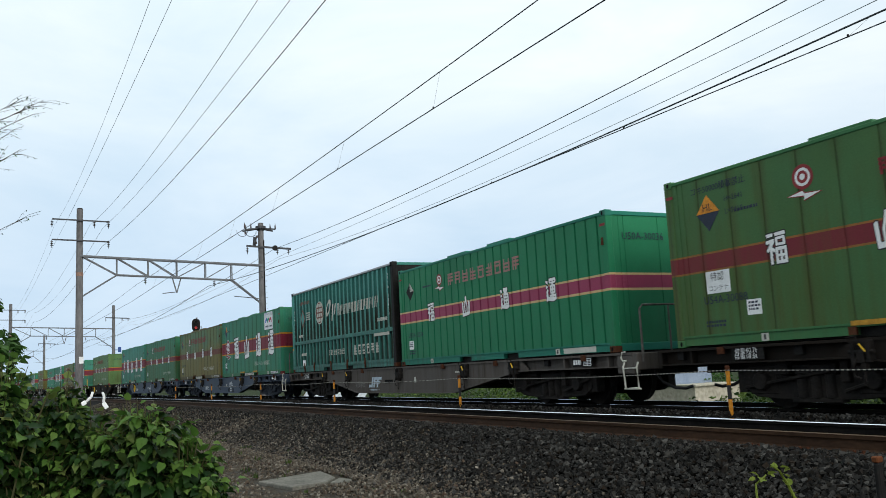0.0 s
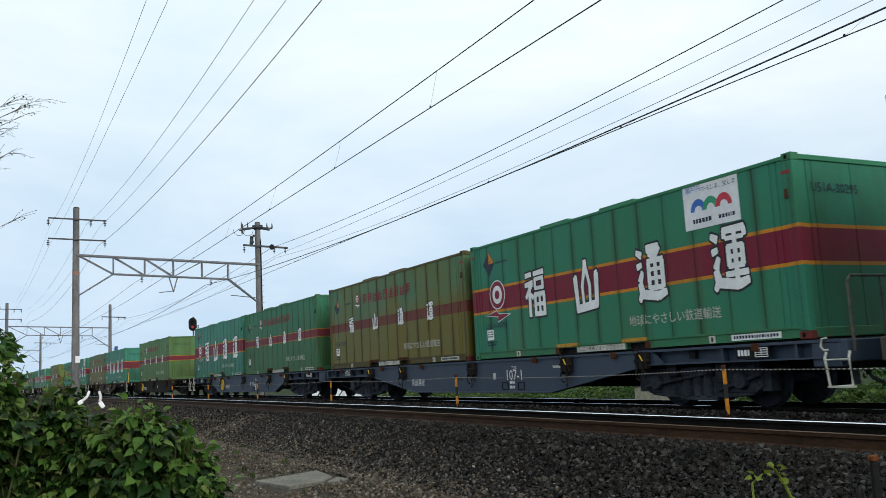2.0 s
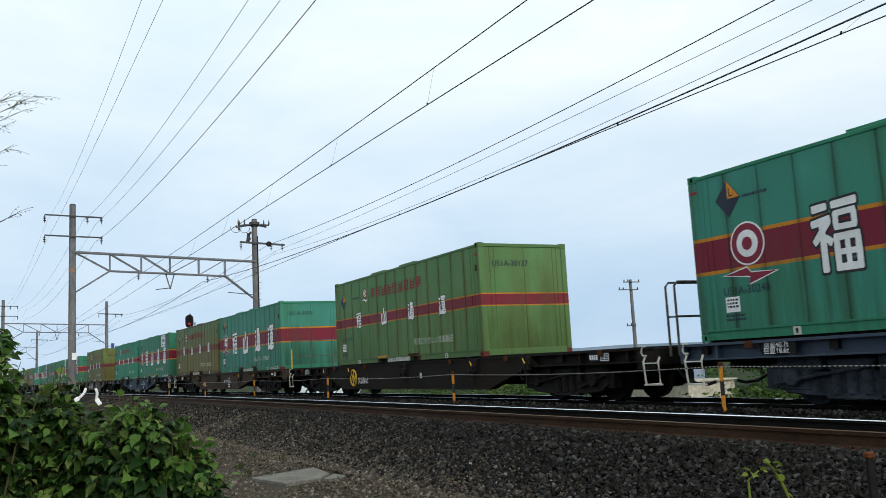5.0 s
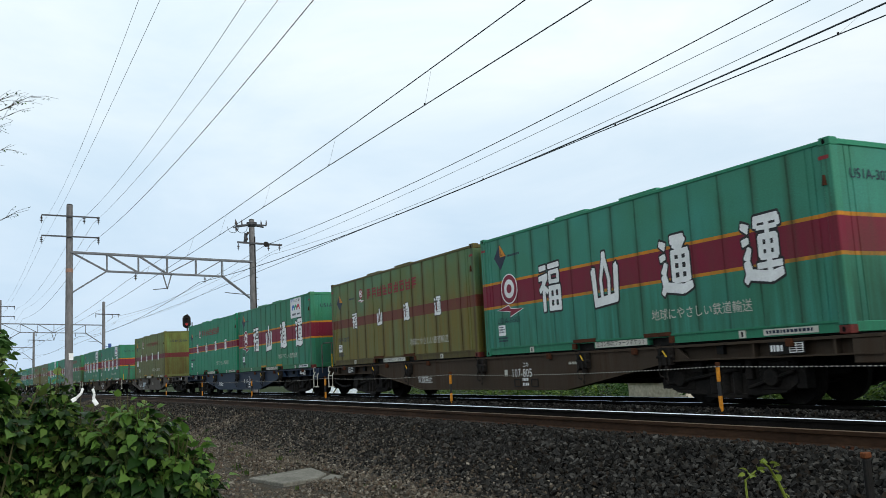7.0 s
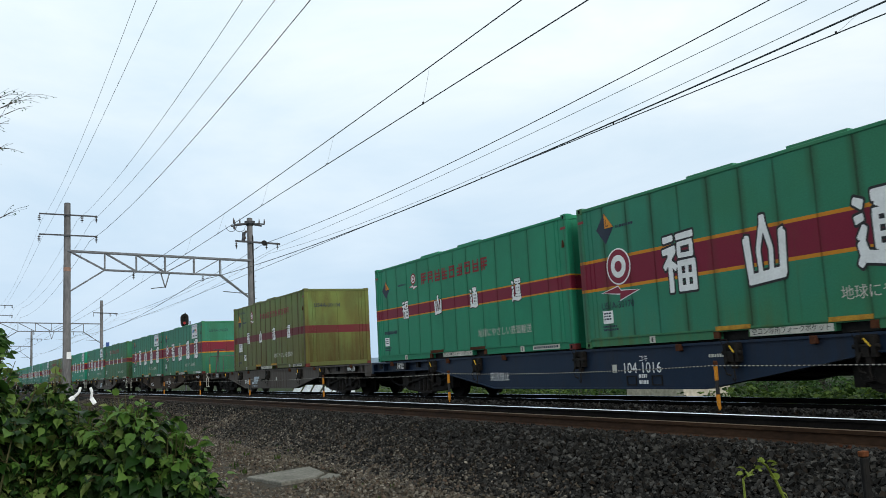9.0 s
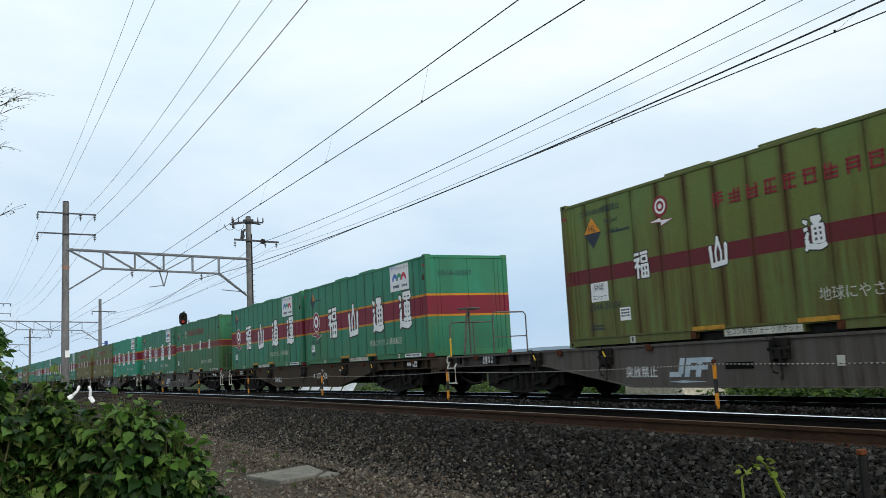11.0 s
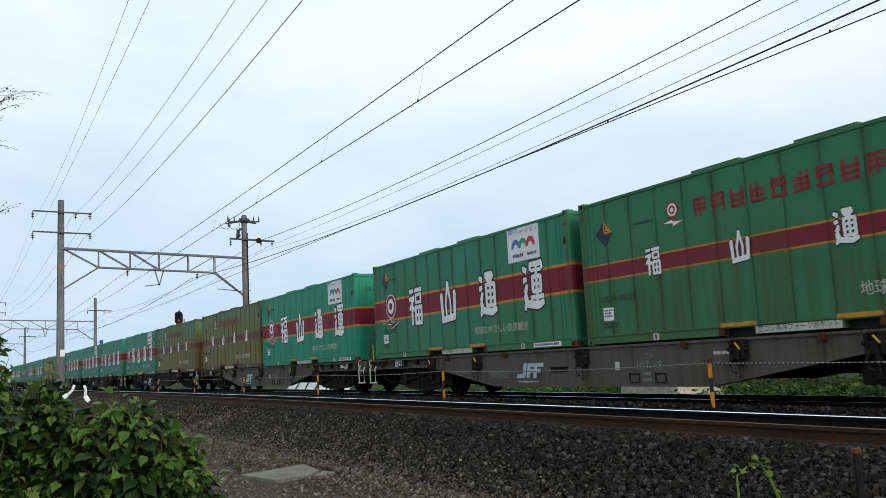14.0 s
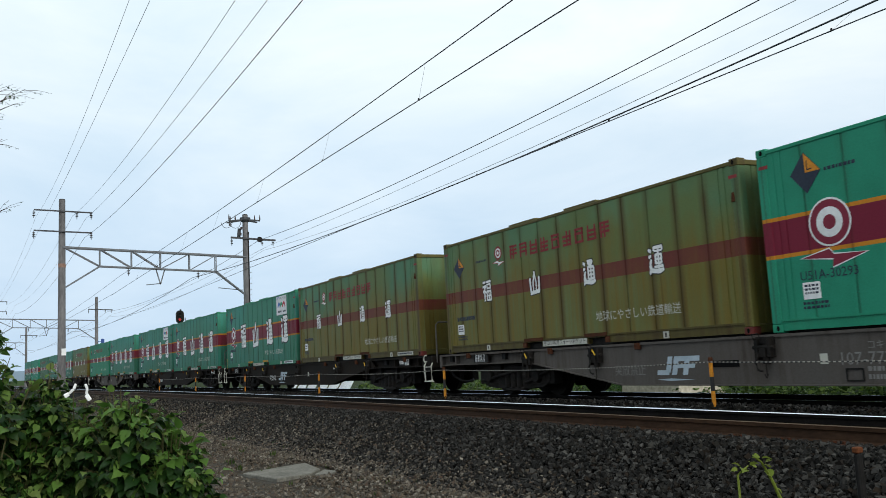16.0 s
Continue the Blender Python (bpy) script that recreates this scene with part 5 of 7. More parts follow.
def bogie_side():
    s = Shape().prism([(-1.36, 0.34), (-1.34, 0.62), (-0.72, 0.64), (-0.45, 0.50), (0.45, 0.50), (0.72, 0.64), (1.34, 0.62), (1.36, 0.34), (1.12, 0.20), (0.62, 0.16), (-0.62, 0.16), (-1.12, 0.20)], -1.02, -0.88)
    for x in (-0.95, 0.95):
        s.tube([(x, -1.12, 0.43), (x, -0.9, 0.43)], [0.13, 0.17], 14)
        s.box(x - 0.27, x + 0.27, -1.03, -0.88, 0.24, 0.66)
        s.box(x - 0.33, x + 0.33, -0.98, -0.86, 0.60, 0.72)
    for x in (-0.24, 0, 0.24):
        s.tube([(x, -1.0, 0.18), (x, -1.0, 0.52)], 0.09, 10)
    s.box(-0.42, 0.42, -1.06, -0.9, 0.12, 0.19).box(-0.36, 0.36, -1.05, -0.9, 0.52, 0.66)
    s.bar((-1.25, -1.08, 0.34), (0.3, -1.08, 0.56), 0.05, 0.05).bar((0.5, -1.07, 0.28), (1.35, -1.07, 0.52), 0.05, 0.05)
    s.box(-0.64, -0.42, -1.10, -0.98, 0.52, 0.80).box(0.46, 0.60, -1.10, -0.98, 0.40, 0.82).box(1.30, 1.48, -1.0, -0.8, 0.26, 0.58).box(-1.48, -1.30, -1.0, -0.8, 0.26, 0.58)
    return s


WHEELS = []


def bogie(wagon, x, steel):
    b = thing("bogie", "", "")
    b.parent = wagon
    b.location = (x, 0, 0)
    for side in (0, 1):
        part("side_frame", shared("side_frame", bogie_side, 0.012), steel, b).matrix_basis = pose(0, 0, 0, 0, 0, 180 * side)
    part("bolster", shared("bolster", lambda: Shape().box(-0.2, 0.2, -0.95, 0.95, 0.42, 0.68).box(-1.2, -1.1, -0.9, 0.9, 0.4, 0.5).box(1.1, 1.2, -0.9, 0.9, 0.4, 0.5), 0.02), steel, b)
    for dx in (-0.95, 0.95):
        for y in (-1.105, 1.105):
            o = part("axle_cap", shared("axle_cap", lambda: Shape().tube([(0, -0.01, 0), (0, 0.012, 0)], 0.075, 12)), steel_dark, b)
            o.location = (dx, y, 0.43)
        w = part("wheel_set", shared("wheel_set", wheel_set), steel, b, "dark steel wheels on one axle")
        w.location = (dx, 0, 0.43)
        WHEELS.append(w)
    return b


TAIL = 10.02


def sill(flat, slope):
    """Deep plate amidships, open channel over the bogies."""
    top, shallow, deep = 0.965, 0.735, 0.27
    s = Shape().prism([(-slope, shallow), (-flat, deep), (flat, deep), (slope, shallow), (slope + 0.35, shallow + 0.01), (slope + 0.1, top), (-slope - 0.1, top), (-slope - 0.35, shallow + 0.01)], -1.245, -1.20)
    for e in (-1, 1):
        a, b = sorted((e * (slope - 0.1), e * TAIL))
        s.box(a, b, -1.13, -1.09, shallow, top)
        for x in (7.9, 9.3):
            s.box(e * x - 0.02, e * x + 0.02, -1.25, -1.13, shallow, top - 0.03)
    s.box(-TAIL, TAIL, -1.272, -1.09, top - 0.03, top + 0.012)
    s.prism([(-TAIL, shallow - 0.02), (-slope, shallow - 0.02), (-flat, deep - 0.02), (flat, deep - 0.02), (slope, shallow - 0.02), (TAIL, shallow - 0.02), (TAIL, shallow),
             (slope - 0.003, shallow + 0.001), (flat, deep + 0.001), (-flat, deep + 0.001), (-slope + 0.003, shallow + 0.001), (-TAIL, shallow)], -1.29, -1.09)
    return s


def clamp_box():
    s = Shape().box(-0.15, 0.15, -1.30, -1.24, 0.84, 0.95).box(-0.15, -0.09, -1.35, -1.24, 0.62, 0.93).box(0.08, 0.14, -1.35, -1.24, 0.66, 0.93)
    s.tube([(-0.19, -1.32, 0.80), (0.19, -1.32, 0.80)], 0.03, 8).tube([(-0.17, -1.31, 0.68), (0.12, -1.31, 0.68)], 0.022, 6)
    s.box(-0.06, 0.05, -1.36, -1.27, 0.66, 0.79).box(-0.02, 0.06, -1.34, -1.27, 0.56, 0.66)
    s.tube([(-0.05, -1.36, 0.72), (-0.12, -1.38, 0.58), (-0.09, -1.37, 0.48), (-0.02, -1.36, 0.46)], 0.018, 6)
    s.tube([(0.02, -1.33, 0.57), (0.03, -1.33, 0.40)], 0.012, 5).tube([(0.0, -1.345, 0.42), (0.03, -1.345, 0.36), (0.06, -1.345, 0.42)], 0.010, 5)
    s.tube([(-0.14, -1.36, 0.92), (-0.16, -1.37, 0.99), (-0.04, -1.37, 1.0), (-0.02, -1.36, 0.93)], 0.010, 5)
    return s


def step_frame():
    """A hanging U-shaped step below a bent grab handle."""
    s = Shape().tube([(-0.20, -1.29, 0.80), (-0.19, -1.34, 0.72), (-0.15, -1.34, 0.34), (0.20, -1.34, 0.36), (0.18, -1.34, 0.72), (0.17, -1.29, 0.80)], 0.018, 8)
    s.tube([(-0.19, -1.34, 0.70), (0.18, -1.34, 0.70)], 0.012, 6).box(-0.17, 0.22, -1.37, -1.30, 0.33, 0.355)
    return s.tube([(-0.18, -1.27, 0.99), (-0.24, -1.30, 0.98), (-0.26, -1.31, 0.88), (-0.22, -1.31, 0.83), (-0.17, -1.27, 0.83)], 0.016, 8)


def wagon(number, coat, shape, label, front="", rear="", wheel_on_side=None, badge=False, stand=False, slot=False, seed=0, n_boxes=2):
    """A long flat container wagon on two bogies: origin on the rail's top, at its middle."""
    w = thing("container_wagon", label, "container wagon", "wagons of the train")
    flat, slope = shape
    for side in (0, 1):
        part("side_sill", shared(("side_sill", flat), lambda: sill(flat, slope), 0.0), coat, w).matrix_basis = pose(0, 0, 0, 0, 0, 180 * side)
    def deck():
        s = Shape()
        for x in [-9.6 + 1.2 * i for i in range(17)]:
            s.box(x - 0.07, x + 0.07, -1.2, 1.2, 0.80, 0.95)
        s.box(-TAIL, TAIL, -0.25, 0.25, 0.55, 0.96)
        return s.box(-TAIL, TAIL, -1.2, 1.2, 0.945, 0.955).box(-9.6, 9.6, -1.02, 1.02, 0.955, 0.988)
    part("deck", shared("deck", deck), steel_dark, w)
    part("brake_rigging", shared("brake_rigging", lambda: Shape().tube([(-1.6, -0.7, 0.5), (-0.6, -0.7, 0.5)], 0.19, 12).tube([(0.4, -0.6, 0.5), (1.2, -0.6, 0.5)], 0.15, 12)
                                  .tube([(-5.5, -0.5, 0.42), (5.5, -0.5, 0.42)], 0.03, 6)), steel_dark, w)
    for e in (0, 1):
        turn = pose(0, 0, 0, 0, 0, 180 * e)
        part("end_beam", shared("end_beam", lambda: Shape().box(TAIL - 0.02, TAIL + 0.10, -1.25, 1.25, 0.66, 0.965).box(TAIL - 0.45, TAIL, -1.262, -1.09, 0.60, 0.93), 0.015), coat, w).matrix_basis = turn
        part("coupler", shared("coupler", lambda: Shape().box(10.05, 10.25, -0.09, 0.09, 0.76, 0.94).box(10.18, 10.36, -0.18, 0.16, 0.70, 1.0), 0.02), bogie_steel, w).matrix_basis = turn
        part("brake_hose", shared("brake_hose", lambda: Shape().tube([(9.75, -0.55, 0.74), (9.80, -0.56, 0.58), (9.92, -0.52, 0.42), (10.10, -0.42, 0.31), (10.26, -0.30, 0.29), (10.36, -0.22, 0.33)], 0.028, 8)), black_paint, w).matrix_basis = turn
        if (front, rear)[e]:
            st = part("step", shared(("step", e), (lambda: step_frame())), cream_paint, w, "white boarding step")
            st.location.x = 10.02 if e == 0 else -9.72
        x = 8.2 if e == 0 else -8.4
        p = plate(w, x, x + 0.62, 0.76, 0.93, steel_dark, -1.2455, 0.01, name="data_plate", label="dark plate with white figures")
        if e:
            lettering("荷重40.7t", white_paint, p, x + 0.06, 0.853, 0.44, -1.257)
            lettering("自重18.6t", white_paint, p, x + 0.06, 0.767, 0.44, -1.257)
        else:
            small_bars(p, x + 0.03 + HALF, 0.80, 1, 0.26, 0.09, white_paint, seed + 3, -1.2575)
            s = Shape()
            for i in range(5):
                s.box(x + 0.36, x + 0.60, -1.2585, -1.2565, 0.775 + i * 0.032, 0.787 + i * 0.032)
            for i in range(3):
                s.box(x + 0.36 + i * 0.113, x + 0.374 + i * 0.113, -1.2586, -1.2565, 0.775, 0.915)
            part("grid_label", s, white_paint, p)
    for x in (-6.1, -3.85, 0.05, 3.85, 6.1):
        if abs(x) < 0.3 or abs(x) in (3.85, 6.1):
            b = part("container_clamp", shared("container_clamp", clamp_box, 0.008), bogie_steel, w)
            b.location.x = x
            if abs(x) > 3:
                part("clamp_handle", shared("clamp_handle", lambda: Shape().bar((0.02, -1.39, 0.90), (0.12, -1.41, 0.80), 0.016, 0.016)), yellow_paint, b, "yellow handle")
    for x in (-8.6, -5.3, -2.7, 2.7, 5.3, 8.6):
        part("guide_block", shared("guide_block", lambda: Shape().box(-0.05, 0.05, -1.32, -1.24, 0.86, 0.975), 0.006), rust, w).location.x = x
    if number:
        ink = faint_paint if coat == wagon_grey else white_paint
        lettering(number, ink, w, 1.25 if len(number) > 6 else 1.52, 0.52, {7: 0.74, 8: 0.95}.get(len(number), 0.6), -1.2495, name="wagon_number")
        lettering("コキ", ink, w, 1.66 if len(number) > 6 else 1.72, 0.72, 0.22, -1.2495)
        small_bars(w, 1.62 + HALF, 0.44, 2, 0.24, 0.06, ink, seed, -1.2485)
        for x in (1.3, 1.95):
            part("card_frame", shared("card_frame", lambda: Shape().box(0, 0.26, -1.26, -1.245, 0.31, 0.33).box(0, 0.26, -1.26, -1.245, 0.46, 0.48)
                                      .box(0, 0.02, -1.26, -1.245, 0.33, 0.46).box(0.24, 0.26, -1.26, -1.245, 0.33, 0.46)), steel_dark, w).location.x = x
    lettering("突放禁止", faint_paint if coat == wagon_grey and n_boxes == 2 else white_paint, w, -3.38, 0.42, 0.80, -1.2495)
    if slot:
        # flat black plate painted for the shade inside a slot in the sill
        part("dark_slot", Shape().box(-0.95, -0.5, -1.2485, -1.244, 0.54, 0.62), black_paint, w)
    part("card", Shape().box(0.92, 1.04, -1.2485, -1.244, 0.54, 0.68), cream_paint, w, "small pale card")
    if flat < 4:
        small_bars(w, 3.3 + HALF, 0.74, 1, 0.5, 0.05, cream_paint, seed + 6, -1.2485)
    if badge:
        b = Shape()
        for n, (x0, x1, z0, z1) in enumerate(((0.22, 0.33, 0.46, 0.72), (0.02, 0.30, 0.42, 0.50), (0.37, 0.48, 0.42, 0.72), (0.37, 0.94, 0.64, 0.72), (0.37, 0.86, 0.53, 0.60), (0.62, 0.73, 0.42, 0.72))):
            b.prism([(x + 0.28 * (z - 0.42) - 2.32, z) for x, z in ((x0, z0), (x1, z0), (x1, z1), (x0, z1))], -1.2485 - 0.0002 * n, -1.245)
        part("badge", b, pale_blue, w, "pale blue-white painted badge")
        part("badge_line", Shape().prism([(-2.32, 0.345), (-1.98, 0.325), (-1.45, 0.345), (-1.98, 0.365)], -1.2485, -1.245), pale_blue, w)
        # the sill slot again, its inner shade a flat near-black plate
        part("dark_slot", Shape().box(-1.05, -0.5, -1.254, -1.244, 0.53, 0.63), opening_shade, w)
    if wheel_on_side is not None:
        x = wheel_on_side
        s = Shape()
        ring = [(x + 0.24 * math.cos(a), -1.33, 0.60 + 0.24 * math.sin(a)) for a in [2 * math.pi * i / 20 for i in range(21)]]
        s.tube(ring, 0.022, 6)
        for i in range(3):
            a = math.pi * i / 3 + 0.4
            s.tube([(x - 0.23 * math.cos(a), -1.33, 0.60 - 0.23 * math.sin(a)), (x + 0.23 * math.cos(a), -1.33, 0.60 + 0.23 * math.sin(a))], 0.015, 6)
        s.tube([(x, -1.35, 0.6), (x, -1.24, 0.6)], 0.04, 8)
        part("brake_wheel", s, yellow_paint, w, "yellow spoked handbrake wheel")
    for e, want in ((0, front), (1, rear)):
        if not want:
            continue
        x = 10.14 if e == 0 else -10.10
        if flat > 4:
            x -= 0.15 * (1 if e else -1)
            r = part("handrail", shared("plain_handrail", lambda: Shape().tube([(0, -1.12, 1.72), (0, -1.12, 1.97), (0, -1.05, 2.04), (0, 1.05, 2.04), (0, 1.12, 1.97), (0, 1.12, 0.8)], 0.019, 8)
                     .tube([(0, -1.12, 1.46), (0, 1.12, 1.46)], 0.015, 6).tube([(0, -0.35, 2.04), (0, -0.35, 0.8)], 0.017, 6).tube([(0, 0.5, 2.04), (0, 0.5, 0.8)], 0.017, 6)), rail_paint, w, "weathered tubular end handrail")
            r.location.x = x
            part("grab_post", shared("tall_grab_post", lambda: Shape().tube([(0, -1.12, 0.8), (0, -1.12, 1.72)], 0.021, 8)), yellow_paint if want == "yellow" else rail_paint, w,
                 "yellow end post" if want == "yellow" else "weathered end post").location.x = x
            continue
        r = part("handrail", shared("handrail", lambda: Shape().tube([(0, -1.12, 1.42), (0, -1.12, 1.74), (0, -1.05, 1.81), (0, 0.12, 1.81)], 0.019, 8)
                 .tube([(0, 0.12, 0.8), (0, 0.12, 1.97), (0, 0.19, 2.04), (0, 1.05, 2.04), (0, 1.12, 1.97), (0, 1.12, 0.8)], 0.019, 8)
                 .tube([(0, 0.12, 1.42), (0, 1.12, 1.42)], 0.015, 6).tube([(0, -0.45, 1.81), (0, -0.45, 0.8)], 0.017, 6)), rail_paint, w, "weathered tubular end handrail")
        r.location.x = x
        g = part("grab_post", shared("grab_post", lambda: Shape().tube([(0, -1.12, 0.8), (0, -1.12, 1.42)], 0.021, 8)), yellow_paint if want == "yellow" else rail_paint, w,
                 "yellow end post" if want == "yellow" else "weathered end post")
        g.location.x = x
    if stand:
        s = Shape().tube([(-9.76, -0.75, 0.95), (-9.76, -0.75, 2.1)], 0.022, 8).bar((-9.81, -0.9, 0.95), (-9.76, -0.8, 2.05), 0.1, 0.05)
        ring = [(-9.76 + 0.26 * math.cos(a), -0.75 + 0.26 * math.sin(a), 2.12) for a in [2 * math.pi * i / 18 for i in range(19)]]
        s.tube(ring, 0.02, 6).bar((-10.01, -0.75, 2.12), (-9.51, -0.75, 2.12), 0.04, 0.02).bar((-9.76, -1.0, 2.12), (-9.76, -0.5, 2.12), 0.04, 0.02)
        part("handbrake_stand", s, rail_paint, w, "weathered handbrake stand with a flat wheel")
    for o in w.children:
        o.color = (seed * 1.7 % 10, seed * 2.3 % 10, 0.0, 1.0)
    for x in (-7.1, 7.1):
        bogie(w, x, blue_bogie if coat == wagon_blue else bogie_steel)
    return w


rail_paint = mottled("weathered_rail_paint", [(0.3, (0.06, 0.052, 0.045)), (0.7, (0.13, 0.12, 0.11))], 7.0, 0.7)
# near-black that stands for shade inside holes and slots
opening_shade = mottled("painted_opening_shade", [(0.3, (0.002, 0.002, 0.002)), (0.7, (0.004, 0.004, 0.004))], 4.0, 0.95, bump=0.0)
faint_paint = mottled("worn_off_lettering", [(0.3, (0.15, 0.145, 0.135)), (0.7, (0.24, 0.235, 0.22))], 9.0, 0.8, bump=0.0)
pale_blue = mottled("pale_blue_lettering_paint", [(0.3, (0.32, 0.40, 0.46)), (0.7, (0.46, 0.53, 0.58))], 3.0, 0.6, bump=0.0)

B106, B107 = (4.5, 6.1), (3.2, 6.2)
W_BLUE, W_NAVY, W_BROWN, W_GREY, W_DARK = ("blue-grey flat wagon with fish-bellied sides", "navy blue flat wagon with fish-bellied sides",
                                           "dusty brown flat wagon with fish-bellied sides", "dusty grey flat wagon with fish-bellied sides", "sooty dark brown flat wagon with fish-bellied sides")
L_WIDE, L_POST = "weathered green container with wide maroon band and white marks", "green container with wide maroon band, white marks and a poster"
L_THIN, L_OLIVE = "moss-stained green container with narrow maroon band", "olive-brown stained container with narrow faded maroon band"
# wagon: number, paint, side shape, label, extras; then its boxes: place along it, design, coat, code, label, poster
TRAIN = (
    (1, "", wagon_dark, B107, W_DARK, {}, ((-4.88, "parcel", "parcel_green", "U54A-30088", "moss-green taller container with dull maroon band", False),)),
    (2, "", wagon_grey, B107, W_GREY, {"badge": True, "front": "dark"}, ((4.88, "old", "old_green", "U50A-30036", "deep green closely ribbed container with pale maroon band", False),
                                                   (-4.93, "corrugated", "corrugated", "U51A-39623", "tall teal corrugated container streaked with rust", False))),
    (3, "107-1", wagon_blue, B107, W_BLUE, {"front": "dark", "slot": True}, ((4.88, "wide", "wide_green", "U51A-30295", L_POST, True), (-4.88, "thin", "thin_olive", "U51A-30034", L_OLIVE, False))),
    (4, "106-518", wagon_blue, B106, W_BLUE, {"wheel_on_side": -3.55, "rear": "dark"}, ((4.88, "thin", "thin_green", "U51A-30117", L_THIN, False), (-4.88, "wide", "wide_teal", "U51A-30248", L_WIDE, False))),
    (5, "", wagon_dark, B106, W_DARK, {"wheel_on_side": -3.55, "front": "dark", "rear": "yellow"}, ((-0.4, "thin", "thin_pale", "U51A-30137", "pale olive-green container with narrow maroon band, alone on its wagon", False),)),
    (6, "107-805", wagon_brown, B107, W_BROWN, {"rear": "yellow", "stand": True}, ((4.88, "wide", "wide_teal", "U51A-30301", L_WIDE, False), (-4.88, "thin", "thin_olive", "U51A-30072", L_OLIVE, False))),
    (7, "104-1016", wagon_navy, B107, W_NAVY, {"front": "dark"}, ((4.88, "wide", "wide_green", "U51A-30170", L_POST, True), (-4.88, "thin", "thin_bright", "", "clean bright green container with narrow maroon band", False))),
    (8, "", wagon_grey, B107, W_GREY, {"badge": True, "rear": "yellow", "stand": True}, ((-0.3, "parcel", "parcel_olive", "U54A-30104", "olive stained taller container alone on its wagon", False),)),
    (9, "107-1426", wagon_brown, B107, W_BROWN, {"rear": "yellow"}, ((4.88, "wide", "wide_green", "U51A-30307", L_POST, True), (-4.88, "wide", "wide_green", "U51A-30197", L_POST, True))),
    (10, "107-18", wagon_grey, B107, W_GREY, {"badge": True, "front": "dark", "rear": "yellow"}, ((4.88, "thin", "thin_green", "U51A-30133", L_THIN, False), (-4.88, "wide", "wide_green", "U51A-30222", L_POST, True))),
    (11, "107-777", wagon_grey, B107, W_GREY, {"badge": True, "front": "dark"}, ((4.88, "wide", "wide_bright", "U51A-30293", "bright green container with wide maroon band and a poster", True), (-4.88, "thin", "thin_olive", "", L_OLIVE, False))),
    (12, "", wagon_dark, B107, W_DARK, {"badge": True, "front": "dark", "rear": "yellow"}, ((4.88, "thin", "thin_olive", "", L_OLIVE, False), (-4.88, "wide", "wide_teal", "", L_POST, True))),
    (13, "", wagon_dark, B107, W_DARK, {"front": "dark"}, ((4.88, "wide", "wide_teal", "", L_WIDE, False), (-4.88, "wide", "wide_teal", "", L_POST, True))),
    (14, "", wagon_grey, B107, W_GREY, {"rear": "dark"}, ((4.88, "wide", "wide_teal", "", L_WIDE, False), (-4.88, "thin", "thin_bright", "", "clean green container with narrow maroon band", False))),
    (15, "", wagon_dark, B107, W_DARK, {}, ((4.88, "thin", "thin_olive", "", L_OLIVE, False), (-4.88, "wide", "wide_teal", "", L_WIDE, False))),
    (16, "", wagon_brown, B107, W_BROWN, {}, ((4.88, "wide", "wide_teal", "", L_WIDE, False), (-4.88, "thin", "thin_green", "", L_THIN, False))),
    (17, "", wagon_brown, B107, W_BROWN, {}, ((4.88, "wide", "wide_bright", "", L_WIDE, False), (-4.88, "wide", "wide_teal", "", L_WIDE, False))),
)
MOVING = []
for n, number, coat, shape, label, extra, boxes in TRAIN:
    w = wagon(number, coat, shape, label, seed=n * 10, n_boxes=len(boxes), **extra)
    MOVING.append((w, n, 0.0, 0.0))
    for dx, design, paint_key, code, box_label, poster in boxes:
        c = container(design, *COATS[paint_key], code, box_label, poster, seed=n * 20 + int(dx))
        MOVING.append((c, n, dx, 0.99))


# play in the couplers, in metres
SLACK = {2: -0.07, 3: -0.1, 4: 0.2, 5: 0.15, 6: 0.22, 7: -0.28, 8: 0.2, 9: 0.36, 10: -0.2, 11: -0.08}


def along(t, n, dx):
    """How far along the line the middle of wagon n is, and a place dx before it."""
    return -22.185 + 12.5573 * t - 0.003913 * t * t - 20.728 * (n - 2) + SLACK.get(n, 0.0) + dx


def motions():
    times = [0.5 * i for i in range(33)]
    for ob, n, dx, z in MOVING:
        rows = []
        for t in times:
            x = along(t, n, dx)
            rows.append((t, pose(x, FAR_TRACK + bend(x), z, 0, 0, bend_turn(x))))
        walk(ob, rows)
    spin = [(i / 30, math.degrees((12.53 * i / 30) / 0.43)) for i in range(481)]
    for w in WHEELS:
        walk(w, [(t, pose(w.location.x, 0, 0.43, 0, a, 0)) for t, a in spin])


# ---- plants and small things beside the line ----
shrub_leaf = leafy("broad_green_leaf", [(0.006, 0.021, 0.004), (0.011, 0.034, 0.006), (0.022, 0.056, 0.010), (0.008, 0.026, 0.006), (0.030, 0.070, 0.013), (0.013, 0.038, 0.007), (0.009, 0.029, 0.008), (0.034, 0.060, 0.014), (0.016, 0.029, 0.009), (0.007, 0.024, 0.006)], 0.40, 0.24)
# paler copy of the leaf colour: young tips, and light on the upper leaves
lit_tip_leaf = leafy("lit_green_tip_leaf", [(0.055, 0.130, 0.022), (0.085, 0.17, 0.030), (0.125, 0.20, 0.042), (0.066, 0.145, 0.026), (0.15, 0.185, 0.052), (0.075, 0.155, 0.028)], 0.42, 0.34)
young_leaf = leafy("yellow_green_young_leaf", [(0.13, 0.18, 0.025), (0.19, 0.23, 0.04)], 0.5, 0.35)
